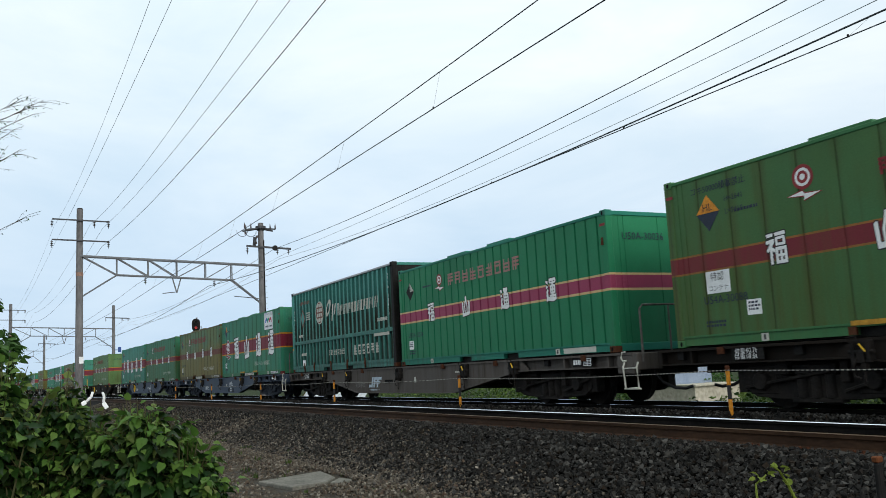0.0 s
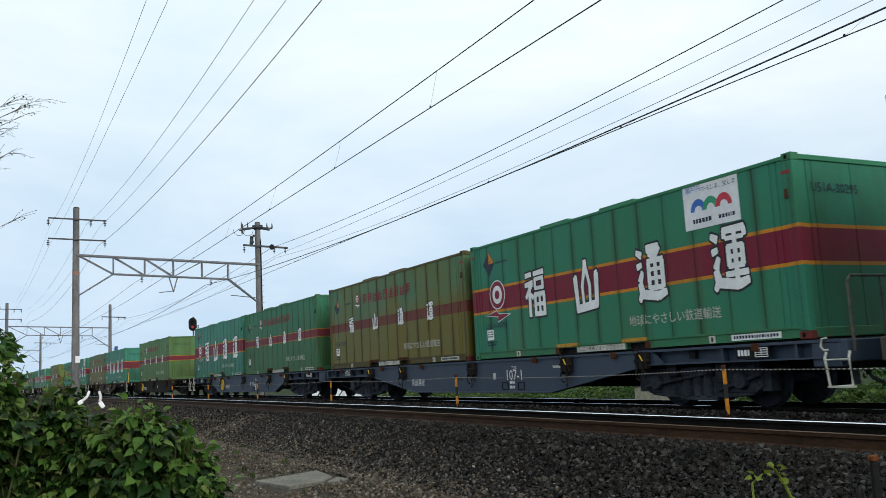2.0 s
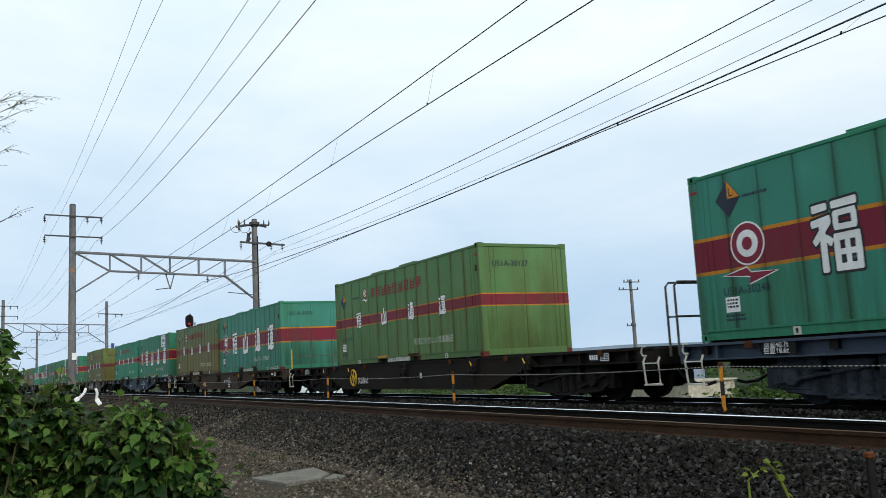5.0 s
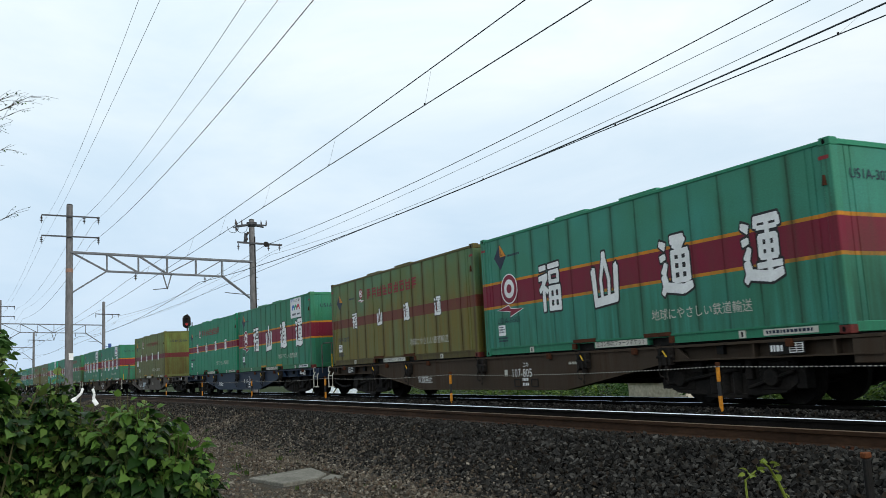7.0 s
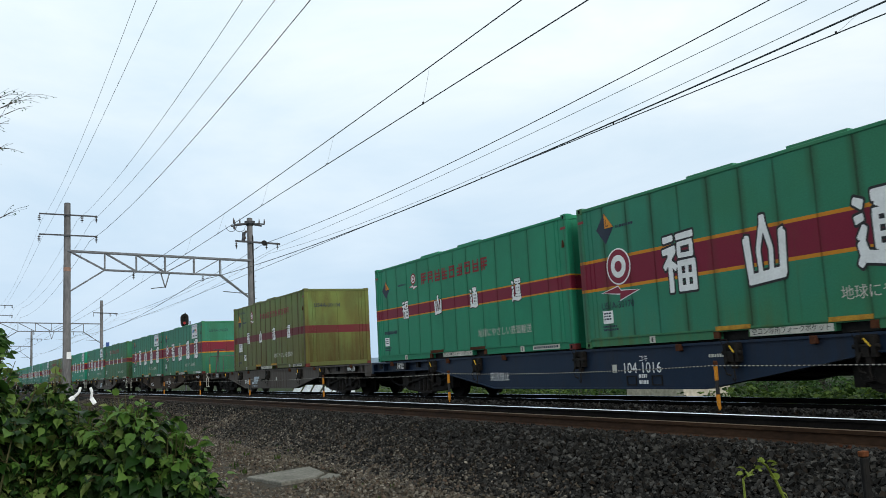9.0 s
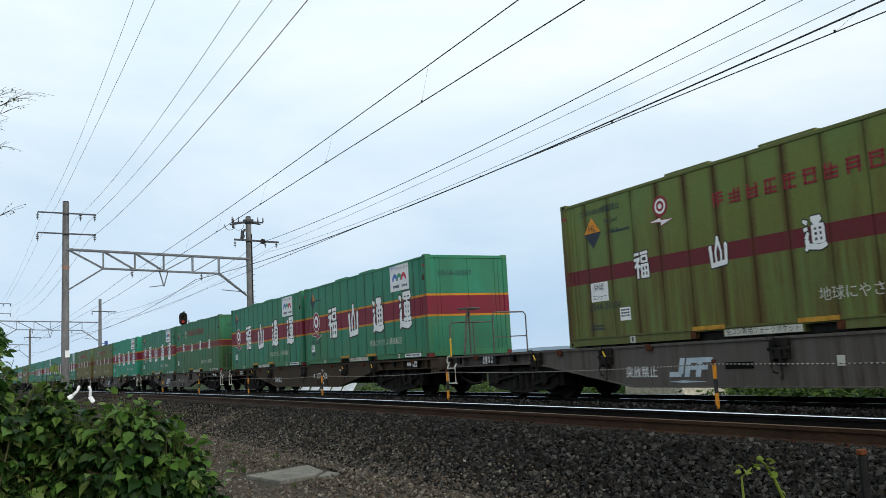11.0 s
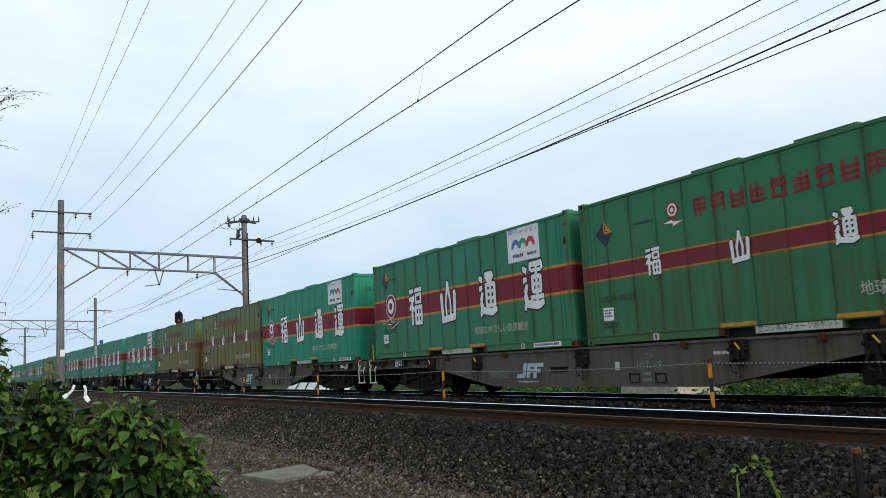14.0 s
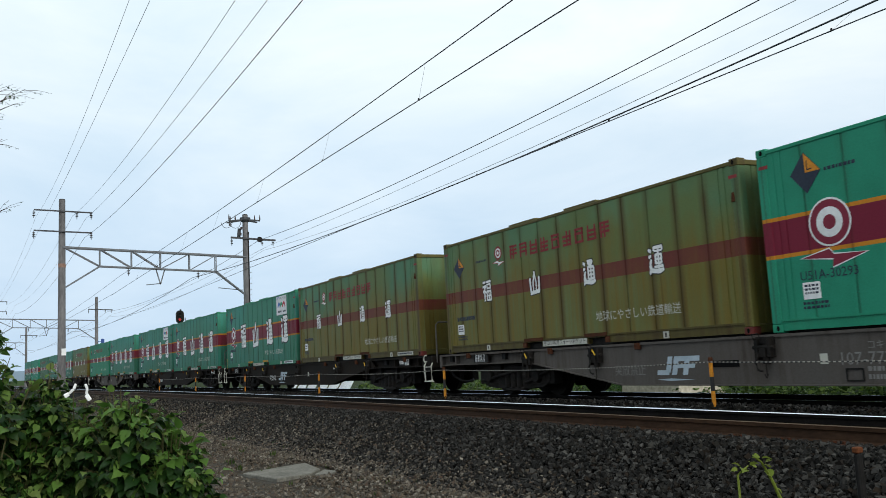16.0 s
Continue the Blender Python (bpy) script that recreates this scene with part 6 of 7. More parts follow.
dark_leaf = leafy("dark_tree_leaf", [(0.022, 0.058, 0.014), (0.04, 0.095, 0.022), (0.065, 0.13, 0.03)], 0.5, 0.25)
tree_leaf = leafy("tree_leaf", [(0.016, 0.042, 0.009), (0.032, 0.07, 0.014), (0.058, 0.105, 0.02), (0.11, 0.165, 0.028)], 0.5, 0.25)
grass_leaf = leafy("weed_blade", [(0.014, 0.033, 0.008), (0.032, 0.060, 0.012), (0.06, 0.088, 0.02)], 0.65, 0.25)
bramble = leafy("dark_bramble_leaf", [(0.010, 0.024, 0.006), (0.02, 0.045, 0.009), (0.035, 0.07, 0.012), (0.09, 0.14, 0.03), (0.014, 0.03, 0.007)], 0.7, 0.2)
stem_mat = mottled("green_brown_stem", [(0.3, (0.045, 0.05, 0.02)), (0.7, (0.085, 0.075, 0.035))], 6.0, 0.8)
bark = mottled("tree_bark", [(0.3, (0.05, 0.042, 0.034)), (0.7, (0.10, 0.085, 0.07))], 5.0, 0.95, stretch=(1, 1, 0.3))


def leaf_shape(kind):
    """A lobed, folded and drooping leaf about one unit long, its stalk at the origin."""
    if kind == 0:
        edge = [(0.0, 0.0), (0.04, 0.18), (0.06, 0.36), (0.26, 0.44), (0.36, 0.36), (0.46, 0.42), (0.62, 0.28), (0.82, 0.13), (1.0, 0.0)]
    elif kind == 1:
        edge = [(0.0, 0.0), (-0.03, 0.14), (0.10, 0.31), (0.28, 0.40), (0.42, 0.37), (0.50, 0.40), (0.66, 0.27), (0.84, 0.12), (1.0, 0.0)]
    else:
        edge = [(0.0, 0.0), (0.05, 0.16), (0.25, 0.30), (0.50, 0.30), (0.78, 0.15), (1.0, 0.0)]
    def lift(x, y):
        return 0.26 * abs(y) - 0.34 * x * x + 0.05 * x + (0.03 * math.sin(x * 17 + abs(y) * 9))
    left = [(x, y, lift(x, y)) for x, y in edge]
    right = [(x, -y, lift(x, y)) for x, y in edge[1:-1]]
    mid = [(x, 0.0, lift(x, 0)) for x in (0.25, 0.5, 0.75)]
    n, m = len(edge), len(edge) - 2
    verts = left + right + mid
    faces = []
    ribs = [0] + [n + m + i for i in range(3)] + [n - 1]
    for side in (0, 1):
        outer = list(range(n)) if side == 0 else [0] + list(range(n, n + m)) + [n - 1]
        for i in range(n - 1):
            r0 = ribs[min(4, round(4 * max(0, verts[outer[i]][0])))]
            r1 = ribs[min(4, round(4 * max(0, verts[outer[i + 1]][0])))]
            f = [outer[i], outer[i + 1], r1, r0] if side == 0 else [r0, r1, outer[i + 1], outer[i]]
            f = [v for k, v in enumerate(f) if v not in f[:k]]
            if len(f) > 2:
                faces.append(tuple(f))
    return verts, faces


LEAVES = [Shape().add(*leaf_shape(k)) for k in (0, 1, 2)]


def turned(at, way, roll, size):
    """A pose whose x runs along way, at size."""
    x = Vector(way).normalized()
    z = Vector((0, 0, 1)) - x * x.z
    z = z.normalized() if z.length > 1e-3 else Vector((1, 0, 0))
    y = z.cross(x)
    m = Matrix((x, y, z)).transposed().to_4x4()
    return Matrix.Translation(at) @ m @ Matrix.Rotation(roll, 4, "X") @ Matrix.Diagonal((size, size, size, 1))


def crown_mesh(name, poses, shape, mat):
    v0 = np.array([(*v, 1.0) for v in shape.v])
    big = np.concatenate([(np.array(m) @ v0.T).T[:, :3] for m in poses])
    n = len(v0)
    faces = [tuple(i * n + a for a in f) for i in range(len(poses)) for f in shape.f]
    me = bpy.data.meshes.new(name)
    me.from_pydata(big.tolist(), [], faces)
    me.materials.append(mat)
    me.polygons.foreach_set("use_smooth", [True] * len(me.polygons))
    return me


def shrub(label, lobes, count, picked, size, mat, seed, foot, shape=(0, 1)):
    """A leafy shrub. lobes: middles and radii of its billows; each leaf of the near side is a part."""
    r = random.Random(seed)
    s = thing("shrub", label, "shrub", "shrubs beside the path")
    spots, shoots = [], []
    total = sum(l[3] * l[4] for l in lobes)
    for cx, cy, cz, rx, ry, rz in lobes:
        for _ in range(int(count * rx * ry / total / 10.5)):
            d = Vector((r.gauss(0, 1), r.gauss(0, 1), r.gauss(0.25, 0.9))).normalized()
            reach = r.uniform(0.62, 1.0) ** 0.6 * (1 + 0.34 * noise.noise((d.x * 2.2 + cx, d.y * 2.2 + cy, d.z * 2.2 + cz)))
            tip = Vector((cx + d.x * rx * reach, cy + d.y * ry * reach, cz + d.z * rz * reach))
            start = Vector((cx, cy, cz)).lerp(tip, r.uniform(0.05, 0.35)) - Vector((0, 0, r.uniform(0.05, 0.22)))
            knee = start.lerp(tip, 0.55) + Vector((0, 0, r.uniform(0.02, 0.09)))
            shoots.append((start, knee, tip))
            side = r.choice((-1, 1))
            for k in range(r.randint(8, 13)):
                f = 0.22 + 0.78 * k / 11.0 if k < 11 else r.uniform(0.5, 1.0)
                p = start.lerp(knee, f * 2) if f < 0.5 else knee.lerp(tip, min(1.0, f * 2 - 1))
                if p.z < -0.68:
                    continue
                lead = (tip - start).normalized()
                flat = Vector((-lead.y, lead.x, 0)) * side
                side = -side
                way = flat * r.uniform(0.3, 0.9) + d * r.uniform(0.3, 1.0) + Vector((r.uniform(-0.4, 0.4), r.uniform(-0.4, 0.4), r.uniform(-0.95, 0.0) - 0.25 * max(0.0, d.z)))
                grown = size * r.choice((0.6, 0.8, 0.9, 1.0, 1.1, 1.45)) * r.uniform(0.85, 1.1) * (1.0 if f < 0.85 else 0.7)
                # pale tips only high up and facing up: light from above painted in
                young = f > 0.68 and p.z > 0.1 and r.random() < 0.25 + 0.6 * max(0.0, d.z)
                spots.append((p, young, turned(p + way.normalized() * 0.025, way, r.uniform(-0.75, 0.75), grown)))
    spots.sort(key=lambda a: -a[0].x - 0.3 * a[0].z)
    spots.sort(key=lambda a: (a[0].x * -1.0) - 0.4 * a[0].z + r.uniform(0, 0.3))
    front, rest = spots[:picked], spots[picked:]
    meshes = [LEAVES[k].mesh("leaf", smooth=True) for k in shape]
    for me in meshes:
        me.materials.append(mat)
    for i, (_, young, m) in enumerate(front):
        o = part("leaf", meshes[i % len(meshes)], lit_tip_leaf if young else mat, s)
        o.matrix_basis = m
    for k, leaf in enumerate((mat, lit_tip_leaf)):
        tagged(part("foliage", crown_mesh("foliage", [m for _, young, m in rest if young == (k == 1)], LEAVES[shape[k]], leaf), leaf, s), kind="stuff")
    shoots.sort(key=lambda a: -a[2].x)
    for path in shoots[:60]:
        part("shoot", Shape().tube(path, [0.005, 0.004, 0.002], 5), stem_mat, s)
    twigs = Shape()
    for path in shoots[60:]:
        twigs.tube(path, [0.005, 0.004, 0.002], 4)
    tagged(part("brushwood", twigs, stem_mat, s), kind="stuff")
    for i in range(26):
        cx, cy, cz, rx, ry, rz = r.choice(lobes)
        top = Vector((cx + r.uniform(-0.7, 0.7) * rx, cy + r.uniform(-0.7, 0.7) * ry, cz + r.uniform(0.2, 0.85) * rz))
        base = Vector((foot[0] + r.uniform(-0.3, 0.3), foot[1] + r.uniform(-0.3, 0.3), -0.75))
        knee = base.lerp(top, 0.5) + Vector((r.uniform(-0.1, 0.1), r.uniform(-0.1, 0.1), 0.1))
        part("stem", Shape().tube([base, knee, top], [0.013, 0.009, 0.004], 6), stem_mat, s)
    return s


shrub("large broad-leaved green shrub beside the gravel path", ((-6.2, 0.80, 0.24, 0.60, 0.36, 0.60), (-6.1, 1.06, 0.02, 0.50, 0.29, 0.62), (-6.4, 0.92, -0.42, 0.55, 0.42, 0.42), (-6.5, 0.52, 0.20, 0.5, 0.30, 0.55)), 10500, 300, 0.078, shrub_leaf, 3, (-6.2, 0.8), (1, 1, 0))
shrub("tall broad-leaved green shrub, young leaves paler where light falls from above", ((-6.6, -0.08, 0.50, 0.6, 0.30, 0.62), (-6.7, 0.34, 0.50, 0.42, 0.18, 0.48), (-6.6, 0.22, -0.05, 0.60, 0.50, 0.70)), 9500, 300, 0.076, shrub_leaf, 8, (-6.5, 0.1), (1, 1, 0))

# white rag ends caught in the shrub
rag = thing("white_rag", "torn white plastic strips caught on the shrub", "rag")
for pts in (((-5.42, 0.435, 0.845), (-5.42, 0.425, 0.815), (-5.43, 0.40, 0.79), (-5.42, 0.375, 0.775)), ((-5.40, 0.485, 0.84), (-5.40, 0.495, 0.81), (-5.41, 0.49, 0.78), (-5.40, 0.51, 0.745))):
    s = Shape()
    for a, b in zip(pts, pts[1:]):
        s.bar(a, b, 0.015 if a[2] > 0.79 else 0.024, 0.006, (1, 0, 0))
    part("strip", s, white_paint, rag, bevel=0.003)

# bare twigs of a tree that stands out of view
def twiggy_tree():
    r = random.Random(12)
    t = thing("tree", "thin-twigged tree with sparse small leaves", "tree")
    trunk = part("trunk", Shape().tube([(-5.2, -2.3, -0.8), (-5.25, -2.2, 1.0), (-5.1, -2.0, 2.6), (-5.2, -1.9, 4.0)], [0.10, 0.085, 0.06, 0.03], 10), bark, t)
    poses = []
    for z0, z1, y1 in ((1.9, 2.46, 0.15), (1.7, 2.36, 0.05), (1.5, 2.13, 0.04), (1.2, 1.83, 0.06), (1.8, 2.40, 0.02), (1.5, 2.28, -0.02)):
        a, b = Vector((-5.2, -2.05, z0)), Vector((-5.05 + r.uniform(-0.25, 0.25), y1, z1))
        c = Vector((-5.1, y1 - 0.55, z1 - 0.42))
        def along_branch(f):
            return a.lerp(c, f).lerp(c.lerp(b, f), f)
        pts = [along_branch(f) for f in (0, 0.25, 0.5, 0.7, 0.85, 1.0)]
        part("branch", Shape().tube(pts, [0.014, 0.009, 0.005, 0.003, 0.002, 0.001], 6), bark, t)
        for _ in range(15):
            f = r.uniform(0.70, 1.0)
            p = along_branch(f)
            q = p + Vector((r.uniform(-0.1, 0.1), r.uniform(0.03, 0.15), r.uniform(-0.02, 0.10)))
            part("twig", Shape().tube([p, p.lerp(q, 0.5) + Vector((0, 0, 0.01)), q], [0.0014, 0.001, 0.0006], 4), bark, t)
            for _ in range(2):
                w = Vector((r.uniform(-1, 1), r.uniform(-0.2, 1), r.uniform(-0.9, 0.3)))
                poses.append(turned(p.lerp(q, r.uniform(0.5, 1)), w, r.uniform(-1, 1), r.uniform(0.006, 0.014)))
    tagged(part("foliage", crown_mesh("foliage", poses, LEAVES[2], dark_leaf), dark_leaf, t), kind="stuff")


twiggy_tree()


def tree(label, x, y, height, spread, mat, seed, leaves=4200, size=0.16, trunk_r=0.14, low=0.25, name="tree", group="trees behind the line"):
    """Tapered trunk, forking limbs, clumps of small leaves with gaps."""
    r = random.Random(seed)
    t = thing(name, label, "tree", group)
    t.location = (x, y, -0.75)
    part("trunk", Shape().tube([(0, 0, 0), (0.06 * spread, 0, height * 0.35), (0.0, 0.05 * spread, height * 0.8)], [trunk_r, trunk_r * 0.7, trunk_r * 0.2], 9), bark, t)
    poses = []
    clumps = []
    for k in range(22):
        a, f = r.uniform(0, 2 * math.pi), r.uniform(low, 1.0)
        rad = spread * (0.25 + 0.75 * math.sin(math.pi * min(1, 0.18 + 0.78 * (1 - f)))) * r.uniform(0.45, 1.0)
        tip = Vector((math.cos(a) * rad, math.sin(a) * rad, height * f * r.uniform(0.9, 1.0)))
        start = Vector((0.03 * spread, 0, height * max(0.12, f - 0.3)))
        part("limb", Shape().tube([start, start.lerp(tip, 0.55) + Vector((0, 0, 0.08 * height)), tip], [trunk_r * 0.4, trunk_r * 0.22, trunk_r * 0.06], 6), bark, t)
        clumps.append((tip, spread * r.uniform(0.14, 0.36)))
    for i in range(leaves):
        c, q = clumps[i % len(clumps)]
        d = Vector((r.gauss(0, 1), r.gauss(0, 1), r.gauss(0, 0.75)))
        p = c + d.normalized() * q * r.uniform(0.2, 1.0) ** 0.6 * (1 + 0.35 * noise.noise(d * 1.3 + c))
        if p.z < 0.1:
            continue
        poses.append(turned(p, (d.x + r.uniform(-0.6, 0.6), d.y + r.uniform(-0.6, 0.6), r.uniform(-0.8, 0.3)), r.uniform(-1.2, 1.2), size * r.uniform(0.6, 1.3)))
    tagged(part("crown", crown_mesh("crown", poses, LEAVES[2], mat), mat, t), kind="stuff")
    return t


tree("dark leafy tree at the field's edge", -11.0, -0.72, 2.85, 0.85, dark_leaf, 31, 4800, 0.085, 0.06, 0.3)
tree("broad dark green tree behind the railway", -26.0, 28.0, 3.55, 1.6, tree_leaf, 32, 8000, 0.14)
tree("broad green tree with pale tips behind the railway", -23.4, 28.6, 3.6, 1.9, tree_leaf, 33, 9500, 0.14)
tree("spreading green tree behind the railway", -20.2, 28.3, 3.2, 2.1, tree_leaf, 34, 9000, 0.14)
tree("leafy green tree behind the railway", -16.8, 28.8, 3.0, 2.1, tree_leaf, 35, 8000, 0.14)
tree("low leafy green tree behind the railway", -13.2, 29.0, 2.8, 2.1, tree_leaf, 36, 7000, 0.14)


def weeds(label, places, height, blades, mat, seed, lean=0.5):
    """Tufts of blades in one mesh."""
    r = random.Random(seed)
    s = Shape()
    for x, y, z in places:
        for _ in range(blades):
            a, h = r.uniform(0, 2 * math.pi), height * r.uniform(0.4, 1.1)
            dx, dy = math.cos(a), math.sin(a)
            w = h * 0.07 + 0.003
            bx, by = x + r.uniform(-0.5, 0.5) * height, y + r.uniform(-0.5, 0.5) * height
            k = lean * h * r.uniform(0.2, 1)
            s.add([(bx - dy * w, by + dx * w, z), (bx + dy * w, by - dx * w, z), (bx + dx * k * 0.4 - dy * w * 0.8, by + dy * k * 0.4 + dx * w * 0.8, z + h * 0.6),
                   (bx + dx * k * 0.4 + dy * w * 0.8, by + dy * k * 0.4 - dx * w * 0.8, z + h * 0.6), (bx + dx * k, by + dy * k, z + h)],
                  [(0, 1, 3, 2), (2, 3, 4)])
    me = bpy.data.meshes.new("weeds")
    me.from_pydata(s.v, [], s.f)
    me.materials.append(mat)
    return tagged(new("weeds", me), label, "weeds", kind="stuff")


wr = random.Random(77)
weeds("sparse small green weeds on the gravel", [(wr.uniform(-16, -5), wr.uniform(2.0, 5.5), -0.72) for _ in range(50)], 0.06, 7, grass_leaf, 1)
weeds("weedy grass at the foot of the ballast", [(-13 - wr.uniform(0, 14), 4.4 + wr.uniform(-0.9, 0.9), -0.70) for _ in range(26)], 0.10, 12, grass_leaf, 4)
weeds("overgrown strip of weeds behind the railway", [(x, wr.uniform(13.6, 15.5) + bend(x), -0.74) for x in [wr.uniform(-75, 2) for _ in range(1500)] if not (-52 < x < -36 or -20 < x < -15.5) or wr.random() < 0.12], 0.45, 10, grass_leaf, 2)
br_poses = []
for _ in range(15000):
    bx, by = wr.uniform(-15.3, 4.0), wr.uniform(13.9, 17.5)
    tall = max(0.06, 0.55 + 0.45 * noise.noise((bx * 0.8, by * 0.8, 2.0)) + 0.25 * noise.noise((bx * 2.7, by * 2.7, 7.0)))
    br_poses.append(turned((bx, by, -0.74 + tall * wr.uniform(0.25, 1.0) ** 0.5), (wr.uniform(-1, 1), wr.uniform(-1, 0.4), wr.uniform(-0.7, 0.5)), wr.uniform(-1, 1), wr.uniform(0.06, 0.14)))
tagged(part("brambles", crown_mesh("brambles", br_poses, LEAVES[1], bramble), bramble), "tangled dark green brambles behind the railway", "brambles", kind="stuff")
hedge_r = random.Random(5)
for i in range(56):
    x = -44 + i * 1.75 + hedge_r.uniform(-0.7, 0.7)
    if i > 37:
        x = -34 + (i - 38) * 1.45
        h, w = hedge_r.uniform(1.3, 1.6), hedge_r.uniform(1.1, 1.4)
    elif i > 25:
        x = -37 + (i - 26) * 1.1
    elif x < -37.5 or -20.5 < x < -16.0:
        x += 8.0 if x < -37.5 else -4.6
    h, w = (hedge_r.uniform(0.5, 1.0), hedge_r.uniform(0.45, 0.8)) if i < 26 else (hedge_r.uniform(0.9, 1.3), hedge_r.uniform(0.8, 1.1))
    t = thing("bush", "low green bush behind the tracks", "bush", "bushes behind the tracks")
    t.location = (x, hedge_r.uniform(14.6, 16.5) + bend(x) + (7.0 if i > 37 else 3.2 if i > 25 else 0), -0.75)
    poses = []
    for _ in range(900 if i > 37 else 420):
        d = Vector((hedge_r.gauss(0, 1), hedge_r.gauss(0, 1), abs(hedge_r.gauss(0, 1)))).normalized()
        q = hedge_r.uniform(0.5, 1.0) * (1 + 0.3 * noise.noise(d * 2.0 + Vector((x, 0, 0))))
        poses.append(turned((d.x * w * q, d.y * w * q, d.z * h * q), (d.x, d.y, hedge_r.uniform(-0.4, 0.5)), hedge_r.uniform(-1, 1), hedge_r.uniform(0.06, 0.13)))
    tagged(part("foliage", crown_mesh("foliage", poses, LEAVES[2], dark_leaf if i > 37 else tree_leaf), dark_leaf if i > 37 else tree_leaf, t), kind="stuff")
    for k in range(4):
        a = hedge_r.uniform(0, 6.28)
        part("stem", Shape().tube([(0, 0, 0), (0.3 * w * math.cos(a), 0.3 * w * math.sin(a), h * 0.6)], [0.012, 0.005], 5), bark, t)

# young vine reaching up close to the camera
vine = thing("vine_sprout", "yellow-green young vine sprout with tendrils", "plant")
part("stem", Shape().tube([(-1.52, 1.66, -0.72), (-1.6, 1.68, 0.2), (-1.68, 1.72, 0.44), (-1.70, 1.74, 0.53), (-1.70, 1.78, 0.55)], [0.006, 0.005, 0.004, 0.003, 0.002], 6), young_leaf, vine)
part("tendril", Shape().tube([(-1.66, 1.92, 0.30), (-1.69, 1.88, 0.45), (-1.70, 1.86, 0.51), (-1.70, 1.83, 0.555), (-1.70, 1.80, 0.575)], [0.005, 0.005, 0.004, 0.003, 0.002], 6), young_leaf, vine)
part("tendril", Shape().tube([(-1.66, 1.92, 0.30), (-1.60, 1.90, -0.1), (-1.56, 1.80, -0.72)], [0.005, 0.006, 0.007], 6), young_leaf, vine)
vl = LEAVES[1].mesh("leaf", smooth=True)
vr = random.Random(4)
vine_spots = [(Vector((-1.70, 1.74 + 0.012 * k, 0.545 + 0.006 * math.sin(k * 1.9))), 0.018 + 0.006 * (k % 3)) for k in range(6)]
vine_spots += [(Vector((-1.69, 1.80 + 0.012 * k, 0.575 - 0.0022 * k * k)), 0.016 + 0.005 * (k % 3)) for k in range(8)]
vine_spots += [(Vector((-1.66, 1.755, 0.44)), 0.075), (Vector((-1.62, 1.70, 0.42)), 0.06)]
for at, size in vine_spots:
    o = part("leaf", vl, young_leaf if size < 0.05 else shrub_leaf, vine)
    o.matrix_basis = turned(at, (vr.uniform(-1, 1), vr.uniform(-1, 1), vr.uniform(-0.5, 0.6)), vr.uniform(-1, 1), size)

# concrete lid, marker post, far wall and fields
slab = thing("concrete_slab", "flat weathered concrete slab lying on gravel, one corner broken", "slab")
part("slab", Shape().add([(x, y, z) for z in (-0.78, -0.69) for x, y in ((-13.4, 3.43), (-12.3, 3.64), (-12.45, 4.2), (-12.9, 4.5), (-13.9, 4.6))],
                         [(0, 1, 2, 3, 4), (9, 8, 7, 6, 5)] + [(i, (i + 1) % 5, 5 + (i + 1) % 5, 5 + i) for i in range(5)]), slab_concrete, slab, bevel=0.012)
part("broken_corner", Shape().add([(x, y, z) for z in (-0.78, -0.70) for x, y in ((-12.42, 4.25), (-12.15, 4.35), (-12.5, 4.62), (-12.85, 4.55))],
                                  [(0, 1, 2, 3), (7, 6, 5, 4)] + [(i, (i + 1) % 4, 4 + (i + 1) % 4, 4 + i) for i in range(4)]), slab_concrete, slab, bevel=0.01)
mp_post = thing("marker_post", "thin dark post with a rusty orange top", "post")
part("post", Shape().box(-3.468, -3.43, 4.475, 4.525, -0.8, 0.20), steel_dark, mp_post, bevel=0.01)
part("top", Shape().box(-3.47, -3.428, 4.472, 4.528, 0.20, 0.235), mottled("faded_orange_paint", [(0.3, (0.09, 0.03, 0.012)), (0.7, (0.16, 0.055, 0.02))], 9.0, 0.8), mp_post, "faded orange top", bevel=0.006)
cream_wall = mottled("cream_wall_render", [(0.3, (0.40, 0.37, 0.29)), (0.7, (0.54, 0.50, 0.41))], 1.0, 0.9)
shed = thing("shed", "low shed with blue-grey ribbed siding on a cream base", "shed")
part("base", Shape().box(-23.9, -21.1, 19.4, 21.4, -0.8, -0.12).box(-24.0, -21.0, 19.35, 21.45, -0.12, -0.07), cream_wall, shed, "cream rendered base")
siding = mottled("blue_grey_siding", [(0.3, (0.22, 0.28, 0.38)), (0.7, (0.32, 0.38, 0.48))], 3.0, 0.5, 0.2)
board = Shape().add([(x, y, z) for x in (-23.8, -22.3) for y, z in ((0.0, 0.0), (-0.018, 0.02), (-0.018, 0.075), (0.0, 0.09))],
                    [(0, 1, 5, 4), (1, 2, 6, 5), (2, 3, 7, 6), (3, 0, 4, 7), (0, 3, 2, 1), (4, 5, 6, 7)]).mesh("board")
for k in range(8):
    part("board", board, siding, shed).location = (0, 19.5, -0.07 + 0.09 * k)
part("wall", Shape().box(-23.8, -22.3, 19.52, 21.3, -0.07, 0.65), siding, shed)
part("roof", Shape().box(-24.0, -22.15, 19.3, 21.5, 0.65, 0.70), galvanised, shed, "flat grey metal roof")


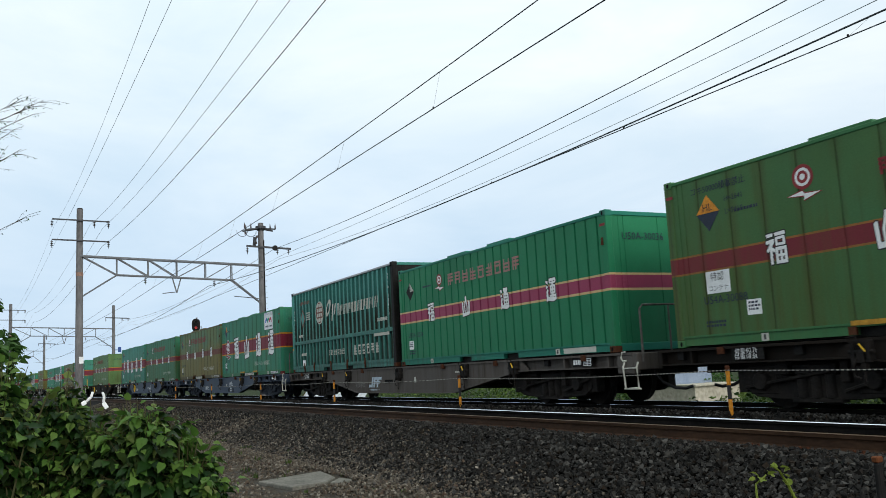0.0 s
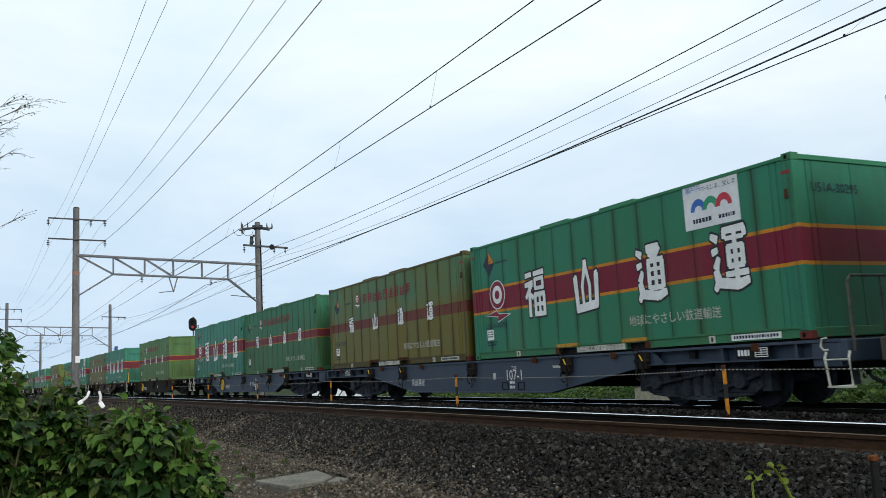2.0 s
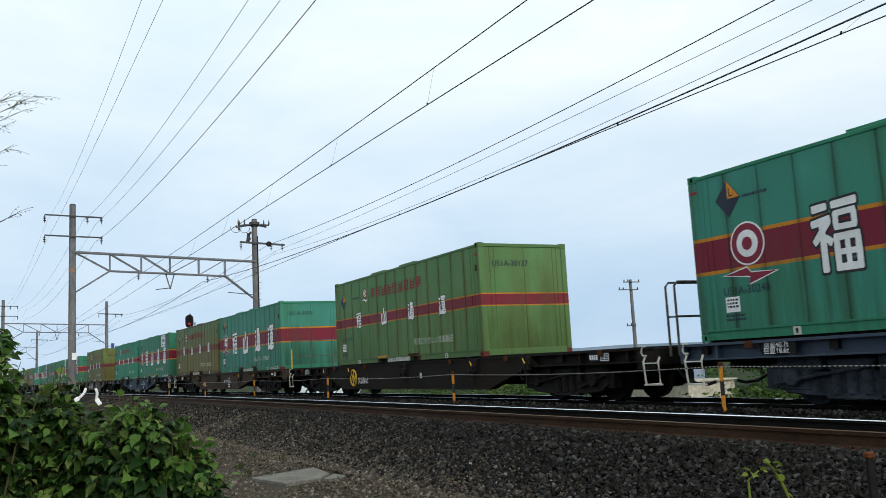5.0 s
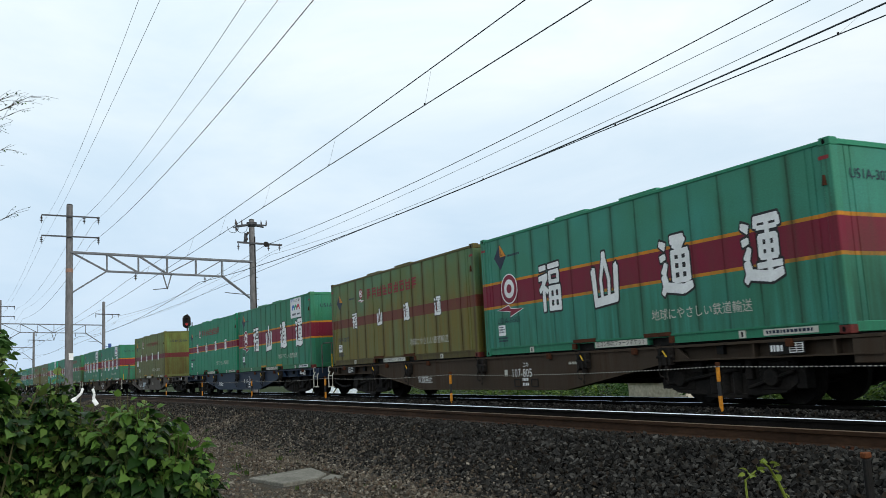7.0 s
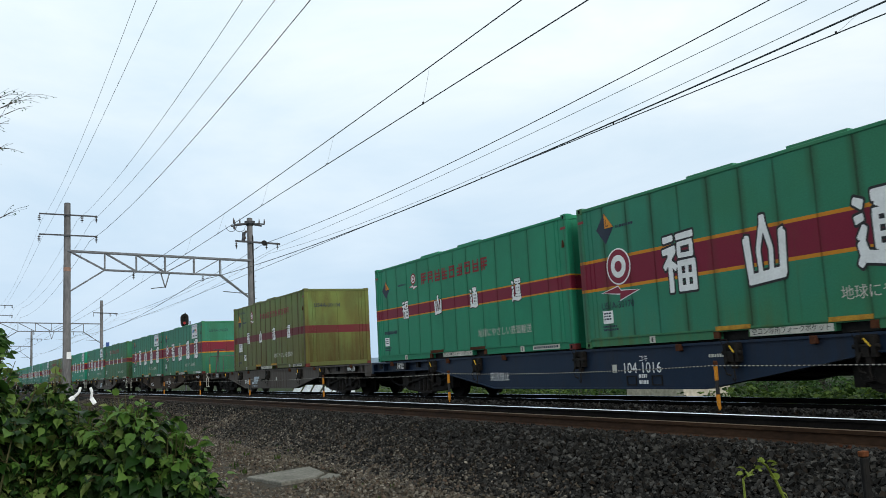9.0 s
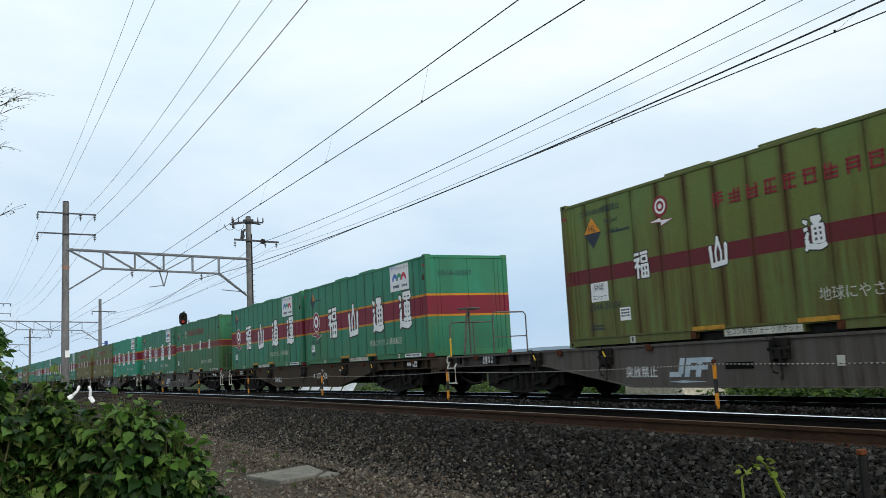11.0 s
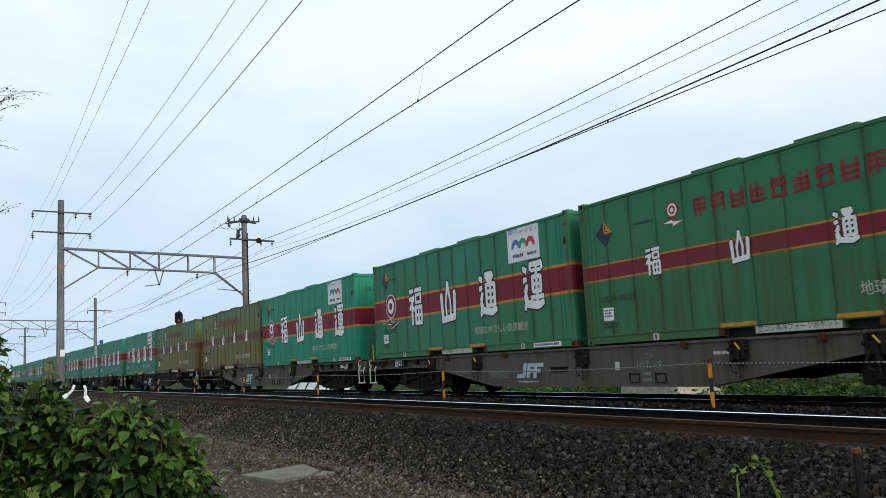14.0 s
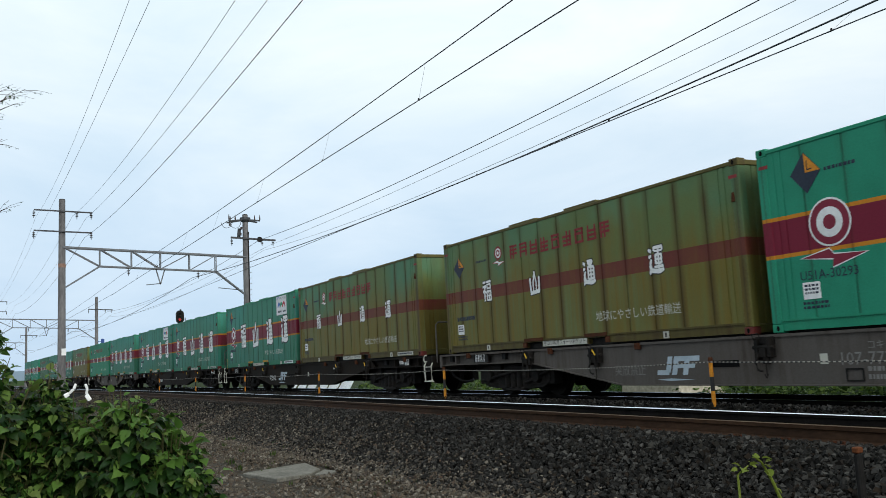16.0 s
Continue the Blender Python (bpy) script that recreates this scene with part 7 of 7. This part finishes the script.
# white sheeting on posts along the field's edge, and a torn sheet among the brambles
screen = thing("sheet_fence", "white plastic sheeting stretched on posts beside a field", "fence")
sheet_white = mottled("white_plastic_sheet", [(0.3, (0.74, 0.78, 0.82)), (0.7, (0.85, 0.87, 0.88))], 1.5, 0.35, bump=0.3, depth=0.03)
fr = random.Random(61)
for i in range(6):
    x0 = -51.5 + i * 1.6
    top = 0.10 + fr.uniform(-0.1, 0.1)
    nx, nz = 8, 4
    vs = [(x0 + 1.56 * a / nx, 16.7 + bend(x0) + 0.6 * b / nz + 0.05 * math.sin(a * 1.9 + i) * (1 - b / nz), -0.74 + (top + 0.74) * b / nz) for b in range(nz + 1) for a in range(nx + 1)]
    part("sheet", Shape().add(vs, [(b * 9 + a, b * 9 + a + 1, b * 9 + a + 10, b * 9 + a + 9) for b in range(nz) for a in range(nx)]), sheet_white, screen, smooth=True)
    part("post", Shape().tube([(x0, 16.64 + bend(x0), -0.8), (x0, 17.26 + bend(x0), top + 0.05)], 0.03, 6), stem_mat, screen)
scrap = thing("torn_sheet", "torn white and black plastic sheet lying in brambles", "plastic sheet")
for k, m in ((0, sheet_white), (1, black_paint)):
    vs = [(-13.5 + 0.11 * a + 0.04 * k, 13.75 + 0.12 * k + 0.10 * b, -0.62 + 0.10 * noise.noise((a * 0.8, b * 0.8, k * 3.0)) + 0.30 * math.exp(-((a - 3) ** 2 + (b - 3) ** 2) / 5)) for b in range(7) for a in range(7)]
    part("fold", Shape().add(vs, [(b * 7 + a, b * 7 + a + 1, b * 7 + a + 8, b * 7 + a + 7) for b in range(6) for a in range(6) if noise.noise((a * 1.7, b * 1.7, 4.0 + k)) > -0.15]), m, scrap)


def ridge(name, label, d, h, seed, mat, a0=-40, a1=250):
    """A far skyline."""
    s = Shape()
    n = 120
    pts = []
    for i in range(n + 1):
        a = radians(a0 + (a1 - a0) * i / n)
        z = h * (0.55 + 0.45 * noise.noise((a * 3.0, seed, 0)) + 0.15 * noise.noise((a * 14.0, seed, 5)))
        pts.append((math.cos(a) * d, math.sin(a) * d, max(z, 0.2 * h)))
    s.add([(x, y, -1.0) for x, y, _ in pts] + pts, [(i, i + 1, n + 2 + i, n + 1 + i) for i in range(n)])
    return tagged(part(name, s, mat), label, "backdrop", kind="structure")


# the haze of distance is mixed into the hills' blue-grey
ridge("backdrop", "hills on the far horizon, haze painted in as pale blue-grey", 2500, 45, 3, mottled("hazed_far_hills", [(0.3, (0.22, 0.30, 0.38)), (0.7, (0.26, 0.34, 0.42))], 0.002, 1.0, bump=0.0))
ridge("backdrop", "distant dark tree line beyond the fields", 420, 4.5, 9, mottled("far_tree_line", [(0.3, (0.04, 0.07, 0.03)), (0.7, (0.07, 0.11, 0.05))], 0.05, 1.0, bump=0.0))

motions()
